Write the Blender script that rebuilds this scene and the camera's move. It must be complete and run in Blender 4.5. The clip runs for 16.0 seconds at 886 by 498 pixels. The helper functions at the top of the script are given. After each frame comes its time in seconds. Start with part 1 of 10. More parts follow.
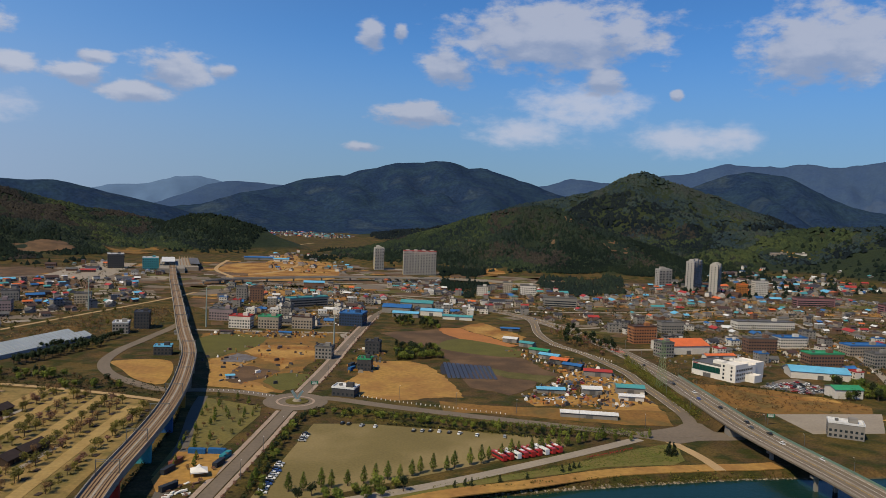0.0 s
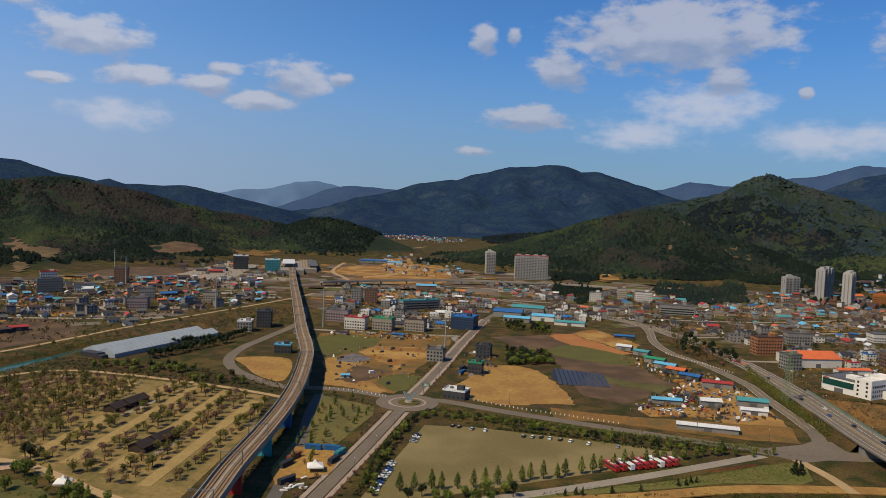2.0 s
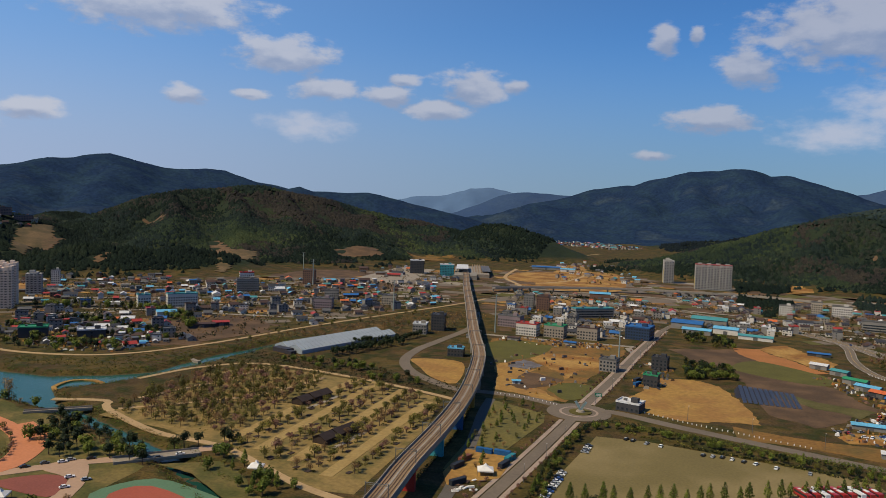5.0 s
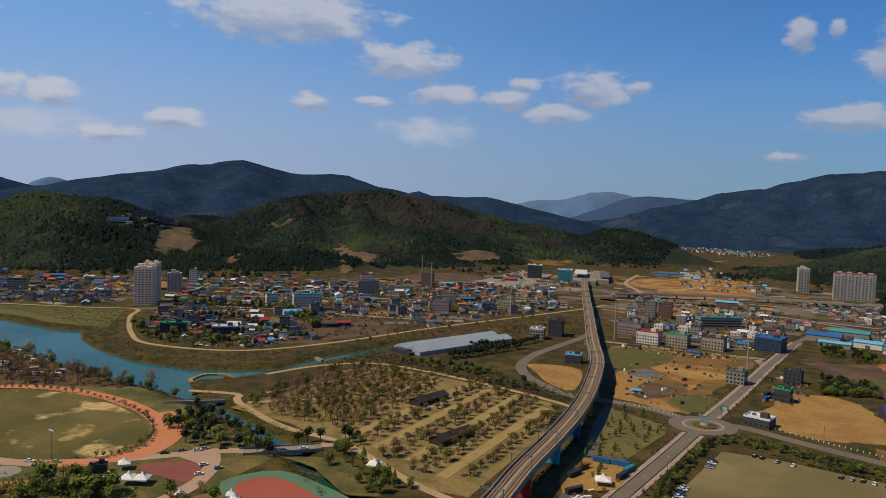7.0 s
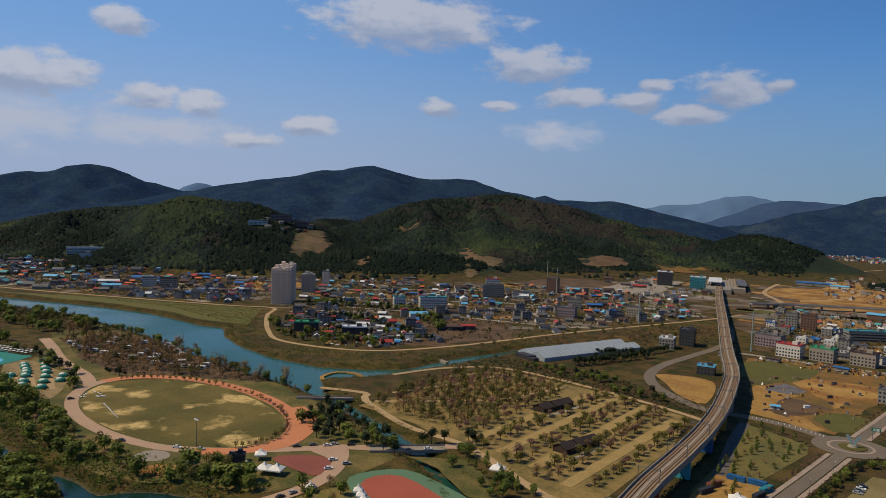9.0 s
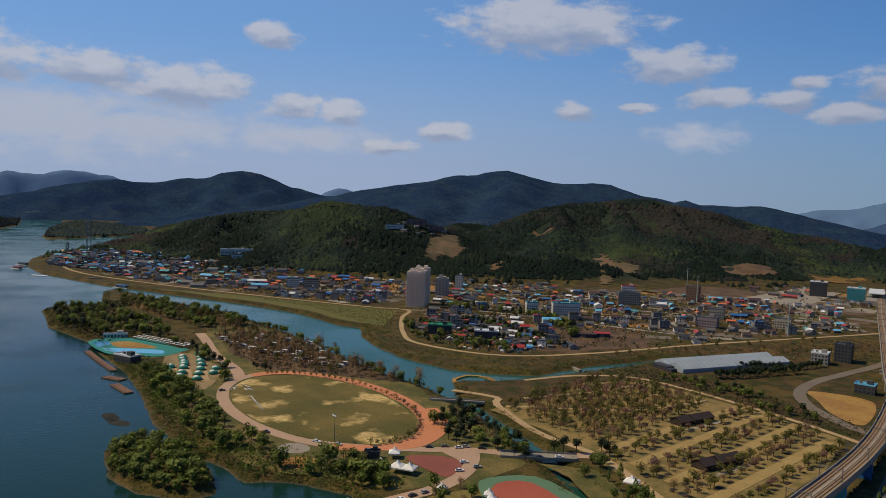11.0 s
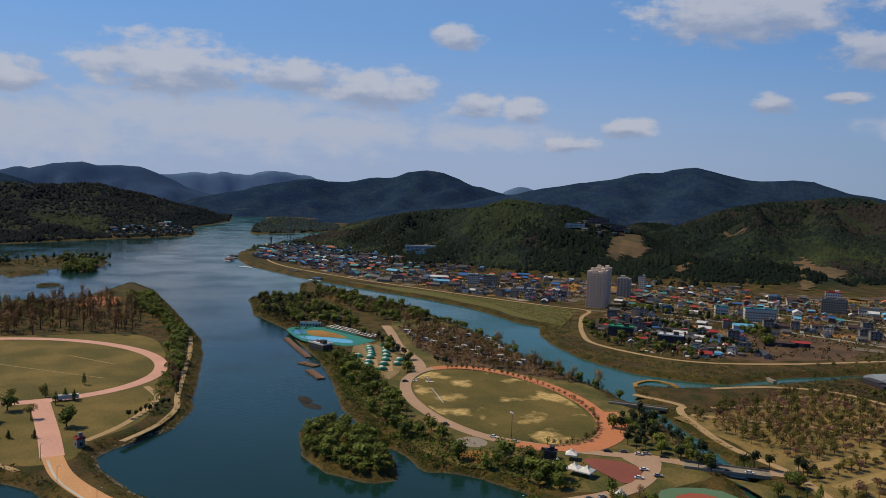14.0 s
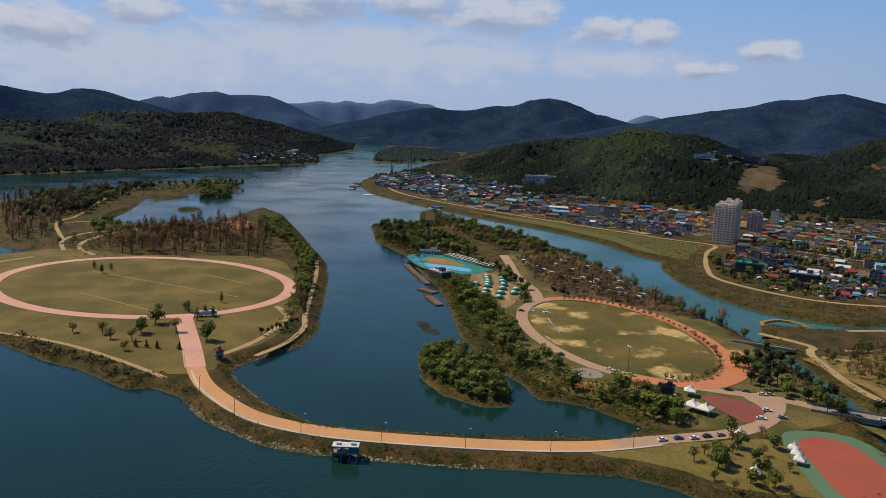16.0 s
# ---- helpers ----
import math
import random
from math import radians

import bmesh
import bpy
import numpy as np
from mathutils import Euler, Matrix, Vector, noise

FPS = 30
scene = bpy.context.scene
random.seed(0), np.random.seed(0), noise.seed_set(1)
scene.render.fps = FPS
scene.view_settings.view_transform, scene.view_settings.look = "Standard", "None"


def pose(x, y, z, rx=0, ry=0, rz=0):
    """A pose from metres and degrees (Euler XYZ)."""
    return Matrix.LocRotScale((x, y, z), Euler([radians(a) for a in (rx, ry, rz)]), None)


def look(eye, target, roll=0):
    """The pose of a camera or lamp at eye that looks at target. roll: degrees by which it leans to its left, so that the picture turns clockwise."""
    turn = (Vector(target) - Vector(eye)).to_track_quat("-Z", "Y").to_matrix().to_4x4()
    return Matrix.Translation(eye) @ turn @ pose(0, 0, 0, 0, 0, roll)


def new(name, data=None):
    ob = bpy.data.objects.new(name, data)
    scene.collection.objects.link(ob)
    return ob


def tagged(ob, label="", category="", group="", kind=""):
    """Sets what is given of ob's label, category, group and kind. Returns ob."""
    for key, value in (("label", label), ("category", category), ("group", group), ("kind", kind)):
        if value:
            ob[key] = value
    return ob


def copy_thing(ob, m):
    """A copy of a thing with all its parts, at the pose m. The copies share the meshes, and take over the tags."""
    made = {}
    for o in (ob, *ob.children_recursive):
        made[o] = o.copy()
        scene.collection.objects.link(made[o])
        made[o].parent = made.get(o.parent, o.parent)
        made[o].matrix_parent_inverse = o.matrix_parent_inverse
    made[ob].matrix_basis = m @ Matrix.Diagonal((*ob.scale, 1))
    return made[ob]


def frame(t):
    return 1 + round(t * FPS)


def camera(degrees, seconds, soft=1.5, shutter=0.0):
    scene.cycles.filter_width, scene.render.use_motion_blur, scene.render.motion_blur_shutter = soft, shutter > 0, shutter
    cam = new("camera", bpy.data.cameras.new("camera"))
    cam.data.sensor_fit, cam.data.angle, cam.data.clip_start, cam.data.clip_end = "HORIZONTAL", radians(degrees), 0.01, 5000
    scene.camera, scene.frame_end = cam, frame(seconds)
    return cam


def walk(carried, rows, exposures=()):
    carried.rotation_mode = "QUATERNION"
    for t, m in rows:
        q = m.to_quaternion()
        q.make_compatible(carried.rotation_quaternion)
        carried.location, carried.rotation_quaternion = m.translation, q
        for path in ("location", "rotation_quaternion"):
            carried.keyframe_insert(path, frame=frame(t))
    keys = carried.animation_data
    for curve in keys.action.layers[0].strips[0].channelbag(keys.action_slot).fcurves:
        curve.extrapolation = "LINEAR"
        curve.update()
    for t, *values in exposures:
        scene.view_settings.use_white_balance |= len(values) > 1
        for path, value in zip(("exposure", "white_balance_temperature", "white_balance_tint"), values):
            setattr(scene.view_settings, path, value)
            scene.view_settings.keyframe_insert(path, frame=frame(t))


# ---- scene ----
# The camera hovers over the water and turns to its left, then dips.
EYE = 135.0
cam = camera(60.8, 16.0, soft=0.8)
ROWS = [
    (0.0, 0.00, -3.59, 2.24),
    (0.5, 2.05, -3.59, 2.22),
    (1.0, 4.16, -3.59, 2.21),
    (1.5, 6.31, -3.59, 2.19),
    (2.0, 8.47, -3.59, 2.17),
    (2.5, 10.64, -3.59, 2.15),
    (3.0, 12.78, -3.59, 2.14),
    (3.5, 14.91, -3.59, 2.12),
    (4.0, 17.11, -3.59, 2.10),
    (6.5, 28.23, -3.59, 2.07),
    (7.0, 30.47, -3.59, 2.07),
    (7.5, 32.71, -3.59, 2.07),
    (8.0, 34.95, -3.59, 2.07),
    (8.5, 37.39, -3.59, 2.07),
    (9.0, 39.97, -3.59, 2.07),
    (11.5, 52.35, -3.59, 2.07),
    (12.0, 54.55, -3.59, 2.07),
    (12.5, 56.89, -3.59, 2.07),
    (13.0, 59.16, -3.59, 2.07),
    (13.5, 61.44, -3.62, 2.07),
    (14.0, 63.67, -4.20, 2.07),
    (14.5, 65.91, -5.49, 2.07),
    (15.0, 68.14, -6.88, 2.07),
    (15.5, 70.36, -8.36, 2.07),
    (16.0, 72.51, -9.84, 2.07),
]
walk(cam, [(t, pose(0, 0, EYE, 90 + pitch, 0, yaw) @ pose(0, 0, 0, 0, 0, roll)) for t, yaw, pitch, roll in ROWS],
     [(0.0, -0.13), (4.0, -0.16), (7.0, -0.25), (12.0, -0.36), (14.5, -0.34), (16.0, -0.15)])

# ---- sun, sky and clouds ----
SUN_AZ, SUN_EL = 138.0, 52.0        # degrees to the left of +y, degrees up


def heading(az, el):
    a, e = radians(az), radians(el)
    return Vector((-math.sin(a) * math.cos(e), math.cos(a) * math.cos(e), math.sin(e)))


sun = new("sun", bpy.data.lights.new("sun", "SUN"))
sun.data.energy, sun.data.angle, sun.data.color = 5.0, radians(0.53), (1.0, 0.85, 0.58)
sun.matrix_world = look(heading(SUN_AZ, SUN_EL) * 800, (0, 0, 0))

world = bpy.data.worlds.new("sky")
scene.world = world
world.use_nodes = True
wt = world.node_tree
wt.nodes.clear()


def wn(kind, **inputs):
    n = wt.nodes.new(kind)
    for k, v in inputs.items():
        n.inputs[int(k[1:])].default_value = v
    return n


def wmath(op, a, b=None, clamp=False):
    n = wt.nodes.new("ShaderNodeMath")
    n.operation, n.use_clamp = op, clamp
    for i, v in enumerate((a, b)):
        if v is None:
            continue
        if isinstance(v, (int, float)):
            n.inputs[i].default_value = v
        else:
            wt.links.new(v, n.inputs[i])
    return n.outputs[0]


sky = wt.nodes.new("ShaderNodeTexSky")
sky.sky_type, sky.sun_disc = "NISHITA", False
sky.sun_elevation, sky.sun_rotation = radians(SUN_EL), radians(360 - SUN_AZ)
sky.air_density, sky.dust_density, sky.ozone_density, sky.altitude = 1.0, 0.25, 3.0, 100
coord = wt.nodes.new("ShaderNodeTexCoord")
split = wt.nodes.new("ShaderNodeSeparateXYZ")
wt.links.new(coord.outputs["Generated"], split.inputs[0])
az = wmath("MULTIPLY", wmath("ARCTAN2", wmath("MULTIPLY", split.outputs[0], -1.0), split.outputs[1]), 180 / math.pi)
el = wmath("MULTIPLY", wmath("ARCSINE", split.outputs[2]), 180 / math.pi)
flat = wt.nodes.new("ShaderNodeCombineXYZ")
wt.links.new(az, flat.inputs[0])
wt.links.new(el, flat.inputs[1])
# the outline of every cloud is torn by noise
ragged = wt.nodes.new("ShaderNodeTexNoise")
ragged.inputs["Scale"].default_value, ragged.inputs["Detail"].default_value, ragged.inputs["Roughness"].default_value = 0.4, 8.0, 0.58
squash = wt.nodes.new("ShaderNodeVectorMath")
squash.operation = "MULTIPLY"
squash.inputs[1].default_value = (1.0, 2.0, 1.0)
wt.links.new(flat.outputs[0], squash.inputs[0])
wt.links.new(squash.outputs[0], ragged.inputs["Vector"])
torn = wmath("SUBTRACT", ragged.outputs[0], 0.5)
CUMULUS_EAST = [(-7.8, 12.9, 8.8, 2.4), (-26.0, 11.9, 5.4, 2.5), (0.1, 10.4, 2.4, 1.3), (5.9, 12.3, 1.1, 1.1), (3.8, 12.4, 0.6, 0.6),
                (2.3, 6.7, 3.4, 0.9), (6.4, 4.0, 1.5, 0.4), (-11.4, 9.4, 1.9, 0.9), (-16.6, 8.2, 0.5, 0.4)]
CUMULUS_NORTH = [(42.9, 13.5, 7.7, 1.9), (33.5, 10.6, 4.1, 1.2), (40.7, 7.0, 1.9, 0.6), (36.1, 7.4, 1.4, 0.4), (30.8, 8.1, 2.6, 0.8),
                 (26.0, 7.9, 2.1, 0.8), (25.0, 9.0, 1.3, 0.45), (19.8, 8.8, 2.8, 1.3), (16.5, 8.8, 1.2, 0.5), (22.2, 7.0, 2.7, 0.75),
                 (50.3, 5.4, 2.1, 0.7), (63.1, 11.7, 2.1, 0.9)]
CUMULUS_WEST = [(83.8, 8.7, 6.6, 1.9), (75.1, 8.5, 3.8, 1.3), (68.8, 7.9, 4.7, 1.4), (61.2, 6.9, 2.1, 0.9), (58.1, 6.6, 2.0, 0.9),
                (100.3, 5.4, 4.3, 1.3), (94.1, 7.0, 3.6, 1.2), (54.6, 4.0, 2.6, 0.5)]
SOFT = [(-9.9, 7.6, 4.9, 1.4), (-5.8, 5.7, 4.3, 1.0), (-18.0, 5.3, 4.8, 1.1), (32.0, 5.5, 3.0, 1.0), (78.8, 5.2, 15.0, 2.4),
        (85.4, 5.4, 7.0, 1.9), (72.3, 4.9, 10.0, 1.6), (95.9, 4.2, 14.0, 2.6), (61.0, 4.6, 7.0, 1.0)]


def cloud_field(clouds, lower=0.0):
    """Distance from the nearest cloud, in its own width and height."""
    best = None
    for a, e, w, h in clouds:
        off = wt.nodes.new("ShaderNodeVectorMath")
        off.operation = "SUBTRACT"
        off.inputs[1].default_value = (a, e - (0.25 + lower) * h, 0)
        wt.links.new(flat.outputs[0], off.inputs[0])
        mul = wt.nodes.new("ShaderNodeVectorMath")
        mul.operation = "MULTIPLY"
        mul.inputs[1].default_value = (1 / w, 0.85 / h, 0)
        wt.links.new(off.outputs[0], mul.inputs[0])
        dot = wt.nodes.new("ShaderNodeVectorMath")
        dot.operation = "LENGTH"
        wt.links.new(mul.outputs[0], dot.inputs[0])
        best = dot.outputs["Value"] if best is None else wmath("MINIMUM", best, dot.outputs["Value"])
    return best


def ramp(value, lo, hi):
    n = wt.nodes.new("ShaderNodeMapRange")
    n.interpolation_type = "SMOOTHSTEP"
    n.inputs["From Min"].default_value, n.inputs["From Max"].default_value = lo, hi
    wt.links.new(value, n.inputs["Value"])
    return n.outputs[0]


def wmix(fac, a, b):
    n = wt.nodes.new("ShaderNodeMix")
    n.data_type = "RGBA"
    for socket, v in ((n.inputs[0], fac), (n.inputs[6], a), (n.inputs[7], b)):
        if isinstance(v, (float, int, tuple)):
            socket.default_value = v
        else:
            wt.links.new(v, socket)
    return n.outputs[2]


ragged_below = wt.nodes.new("ShaderNodeTexNoise")
ragged_below.inputs["Scale"].default_value, ragged_below.inputs["Detail"].default_value, ragged_below.inputs["Roughness"].default_value = 0.36, 4.0, 0.5
drop = wt.nodes.new("ShaderNodeVectorMath")
drop.operation = "ADD"
drop.inputs[1].default_value = (0.35, 0.75, 0.0)
wt.links.new(squash.outputs[0], drop.inputs[0])
wt.links.new(drop.outputs[0], ragged_below.inputs["Vector"])
puff_shape = cloud_field(CUMULUS_EAST + CUMULUS_NORTH + CUMULUS_WEST)
puffs = wmath("SUBTRACT", wmath("MULTIPLY", torn, 2.0), puff_shape)
veils = wmath("SUBTRACT", wmath("MULTIPLY", torn, 2.2), cloud_field(SOFT))
dense = ramp(puffs, -1.12, -0.55)
thin = wmath("MULTIPLY", ramp(veils, -1.25, -0.15), 0.85)
top_side = wmath("SUBTRACT", cloud_field(CUMULUS_EAST + CUMULUS_NORTH + CUMULUS_WEST, 0.5), puff_shape)
lit = ramp(wmath("ADD", wmath("MULTIPLY", wmath("SUBTRACT", ragged.outputs[0], ragged_below.outputs[0]), 0.7), wmath("MULTIPLY", top_side, 0.5)), -0.2, 0.2)
west = ramp(az, -4.0, 62.0)
shade = wmix(lit, wmix(west, (3.7, 4.5, 6.4, 1), (4.3, 5.1, 7.1, 1)), wmix(west, (6.0, 6.4, 7.7, 1), (7.6, 7.9, 9.0, 1)))
tinted = wt.nodes.new("ShaderNodeMix")
tinted.data_type, tinted.blend_type = "RGBA", "MULTIPLY"
tinted.inputs[0].default_value = 1.0
tinted.inputs[7].default_value = (0.49, 0.93, 1.42, 1)
wt.links.new(sky.outputs[0], tinted.inputs[6])
# pale haze low over the hills, deeper towards the sun's side
low = ramp(wmath("MULTIPLY", el, -1.0), -13.0, -1.0)
pale = wmath("MULTIPLY", low, wmath("ADD", wmath("MULTIPLY", west, 0.25), 0.65))
near_hills = ramp(wmath("MULTIPLY", el, -1.0), -40.0, -16.0)
bright = wmix(wmath("MULTIPLY", west, near_hills), tinted.outputs[2], wmix(0.45, tinted.outputs[2], (4.2, 7.2, 12.0, 1)))
hazed = wmix(pale, bright, wmix(west, (2.6, 3.55, 5.3, 1), (5.0, 6.1, 8.7, 1)))
veiled = wmix(thin, hazed, (6.6, 7.2, 8.8, 1))
shown = wmix(wmath("MULTIPLY", dense, 0.85), veiled, shade)
back = wn("ShaderNodeBackground")
back.inputs[1].default_value = 0.081
wt.links.new(shown, back.inputs[0])
wt.links.new(back.outputs[0], wn("ShaderNodeOutputWorld").inputs[0])

# ---- materials ----


def shader(name, rough=0.85, metal=0.0, spec=0.3):
    m = bpy.data.materials.new(name)
    m.use_nodes = True
    b = m.node_tree.nodes["Principled BSDF"]
    b.inputs["Roughness"].default_value, b.inputs["Metallic"].default_value = rough, metal
    b.inputs["Specular IOR Level"].default_value = spec
    return m, m.node_tree, b


def grain(nt, scale, detail=4.0, stretch=None):
    g = nt.nodes.new("ShaderNodeNewGeometry")
    n = nt.nodes.new("ShaderNodeTexNoise")
    n.inputs["Scale"].default_value, n.inputs["Detail"].default_value = scale, detail
    if stretch:
        v = nt.nodes.new("ShaderNodeVectorMath")
        v.operation = "MULTIPLY"
        v.inputs[1].default_value = stretch
        nt.links.new(g.outputs["Position"], v.inputs[0])
        nt.links.new(v.outputs[0], n.inputs["Vector"])
    else:
        nt.links.new(g.outputs["Position"], n.inputs["Vector"])
    return n.outputs[0]


def steps(nt, value, stops, constant=False):
    r = nt.nodes.new("ShaderNodeValToRGB")
    r.color_ramp.interpolation = "CONSTANT" if constant else "LINEAR"
    e = r.color_ramp.elements
    while len(e) < len(stops):
        e.new(0.5)
    for k, (p, c) in zip(e, stops):
        k.position, k.color = p, (*c, 1)
    nt.links.new(value, r.inputs[0])
    return r.outputs[0]


def blend(nt, fac, a, b, mode="MIX"):
    n = nt.nodes.new("ShaderNodeMix")
    n.data_type, n.blend_type = "RGBA", mode
    for socket, v in ((n.inputs[0], fac), (n.inputs[6], a), (n.inputs[7], b)):
        if isinstance(v, tuple):
            socket.default_value = (*v, 1)
        elif isinstance(v, (float, int)):
            socket.default_value = v
        else:
            nt.links.new(v, socket)
    return n.outputs[2]


def scaled(c, k):
    return tuple(min(1.0, v * k) for v in c)


def surface(name, col, rough=0.85, metal=0.0, spec=0.3, var=0.25, coarse=0.05, fine=0.9, relief=0.25, palette=None, second=None, per_piece=False):
    """A weathered paint, earth or stone: coarse stains and fine grain in world metres, and a fine relief."""
    m, nt, b = shader(name, rough, metal, spec)
    if palette:
        info = nt.nodes.new("ShaderNodeObjectInfo")
        base = steps(nt, info.outputs["Random"], [(i / len(palette), c) for i, c in enumerate(palette)], True)
    else:
        rgb = nt.nodes.new("ShaderNodeRGB")
        rgb.outputs[0].default_value = (*col, 1)
        base = rgb.outputs[0]
    big, small = grain(nt, coarse, 5.0), grain(nt, fine, 3.0)
    k = 0.72 if max(col) < 0.5 else 0.88
    if second:
        base = blend(nt, steps(nt, big, [(0.42, (0, 0, 0)), (0.6, (1, 1, 1))]), base, second)
    tone = blend(nt, 0.5, steps(nt, big, [(0.3, (k - k * var,) * 3), (0.7, (k + k * var,) * 3)]), steps(nt, small, [(0.3, (k - k * var,) * 3), (0.7, (k + k * var,) * 3)]))
    base = blend(nt, 1.0, base, tone, "MULTIPLY")
    if per_piece:
        geo = nt.nodes.new("ShaderNodeNewGeometry")
        base = blend(nt, 1.0, base, steps(nt, geo.outputs["Random Per Island"], [(0, (0.6, 0.6, 0.6)), (1, (1.35, 1.35, 1.35))]), "MULTIPLY")
    nt.links.new(base, b.inputs["Base Color"])
    if relief:
        bump = nt.nodes.new("ShaderNodeBump")
        bump.inputs["Strength"].default_value, bump.inputs["Distance"].default_value = relief, 0.3
        nt.links.new(small, bump.inputs["Height"])
        nt.links.new(bump.outputs[0], b.inputs["Normal"])
    return m


def leaf_material(name, stops, rough=0.7, scale=0.15):
    """Foliage: each leaf clump takes its own green, and whole stands differ."""
    m, nt, b = shader(name, rough, 0, 0.2)
    geo = nt.nodes.new("ShaderNodeNewGeometry")
    info = nt.nodes.new("ShaderNodeObjectInfo")
    mixv = nt.nodes.new("ShaderNodeMath")
    mixv.operation = "MULTIPLY_ADD"
    mixv.inputs[1].default_value = 0.5
    nt.links.new(geo.outputs["Random Per Island"], mixv.inputs[0])
    half = nt.nodes.new("ShaderNodeMath")
    half.operation = "MULTIPLY"
    half.inputs[1].default_value = 0.5
    nt.links.new(info.outputs["Random"], half.inputs[0])
    nt.links.new(half.outputs[0], mixv.inputs[2])
    base = steps(nt, mixv.outputs[0], stops)
    base = blend(nt, 1.0, base, steps(nt, grain(nt, scale), [(0.3, (0.42, 0.42, 0.42)), (0.7, (1.12, 1.08, 0.96))]), "MULTIPLY")
    nt.links.new(base, b.inputs["Base Color"])
    # thin leaves let some light through
    glow, both = nt.nodes.new("ShaderNodeBsdfTranslucent"), nt.nodes.new("ShaderNodeMixShader")
    both.inputs[0].default_value = 0.22
    nt.links.new(base, glow.inputs["Color"])
    nt.links.new(b.outputs[0], both.inputs[1])
    nt.links.new(glow.outputs[0], both.inputs[2])
    nt.links.new(both.outputs[0], nt.nodes["Material Output"].inputs[0])
    return m


ASPHALT = surface("asphalt", (0.19, 0.15, 0.11), 0.9, var=0.2, coarse=0.04, fine=0.5)
CONCRETE = surface("concrete", (0.33, 0.28, 0.22), 0.9, var=0.2, coarse=0.05, fine=0.6)
PALE_PATH = surface("sandy_path", (0.47, 0.32, 0.16), 0.95, var=0.2, coarse=0.06, fine=0.7)
RED_PATH = surface("red_asphalt", (0.5, 0.19, 0.085), 0.9, var=0.16, coarse=0.05, fine=0.6)
PINK_PATH = surface("pink_paving", (0.6, 0.33, 0.25), 0.9, var=0.15, coarse=0.05, fine=0.6)
ORANGE_PATH = surface("orange_paving", (0.55, 0.29, 0.13), 0.9, var=0.15, coarse=0.05, fine=0.6)
LAWN = surface("dry_lawn", (0.13, 0.106, 0.019), 0.95, var=0.35, coarse=0.03, fine=0.6, second=(0.185, 0.132, 0.032))
BARE_EARTH = surface("bare_ochre_earth", (0.31, 0.14, 0.03), 0.95, var=0.42, coarse=0.035, fine=0.3, second=(0.4, 0.23, 0.06))
TAN_EARTH = surface("tan_earth", (0.44, 0.25, 0.062), 0.95, var=0.35, coarse=0.04, fine=0.3, second=(0.3, 0.155, 0.042))
BROWN_EARTH = surface("dark_ploughed_earth", (0.1, 0.06, 0.03), 0.95, var=0.3, coarse=0.04, fine=0.6, second=(0.145, 0.085, 0.042))
ORANGE_EARTH = surface("orange_earth", (0.42, 0.17, 0.05), 0.95, var=0.25, coarse=0.04, fine=0.6)
FIELD_GREEN = surface("green_field", (0.115, 0.105, 0.02), 0.95, var=0.3, coarse=0.05, fine=0.6)
GRAVEL_LOT = surface("gravel_and_grass", (0.2, 0.155, 0.055), 0.95, var=0.2, coarse=0.02, fine=0.7, second=(0.25, 0.19, 0.08))


def ground_material():
    """Valley floor of dry grass, weeds and earth; woodland floor on the slopes; mud and pebbles under water."""
    m, nt, b = shader("ground", 0.95, 0, 0.15)
    geo = nt.nodes.new("ShaderNodeNewGeometry")
    sep = nt.nodes.new("ShaderNodeSeparateXYZ")
    nt.links.new(geo.outputs["Position"], sep.inputs[0])
    patch, mid, fine = grain(nt, 0.012, 6.0), grain(nt, 0.07, 5.0), grain(nt, 0.7, 3.0)
    valley = steps(nt, patch, [(0.3, (0.06, 0.05, 0.011)), (0.45, (0.11, 0.074, 0.02)), (0.55, (0.072, 0.047, 0.019)), (0.7, (0.155, 0.09, 0.027))])
    valley = blend(nt, steps(nt, mid, [(0.45, (0, 0, 0)), (0.62, (1, 1, 1))]), valley, (0.038, 0.04, 0.008))
    wood = steps(nt, grain(nt, 0.006, 8.0), [(0.35, (0.013, 0.022, 0.015)), (0.5, (0.02, 0.032, 0.018)), (0.62, (0.03, 0.042, 0.016)), (0.72, (0.036, 0.033, 0.02))])
    wood = blend(nt, steps(nt, mid, [(0.35, (0, 0, 0)), (0.7, (0.7, 0.7, 0.7))]), wood, (0.022, 0.03, 0.014))
    up = nt.nodes.new("ShaderNodeMapRange")
    up.inputs["From Min"].default_value, up.inputs["From Max"].default_value = 4.0, 12.0
    nt.links.new(sep.outputs[2], up.inputs["Value"])
    base = blend(nt, up.outputs[0], valley, wood)
    bed = nt.nodes.new("ShaderNodeMapRange")
    bed.inputs["From Min"].default_value, bed.inputs["From Max"].default_value = -2.3, -3.0
    nt.links.new(sep.outputs[2], bed.inputs["Value"])
    base = blend(nt, bed.outputs[0], base, (0.09, 0.075, 0.045))
    base = blend(nt, 1.0, base, steps(nt, fine, [(0.3, (0.5, 0.5, 0.5)), (0.7, (1.05, 1.05, 1.05))]), "MULTIPLY")
    nt.links.new(base, b.inputs["Base Color"])
    bump = nt.nodes.new("ShaderNodeBump")
    bump.inputs["Strength"].default_value, bump.inputs["Distance"].default_value = 0.7, 4.0
    nt.links.new(mid, bump.inputs["Height"])
    nt.links.new(bump.outputs[0], b.inputs["Normal"])
    return m


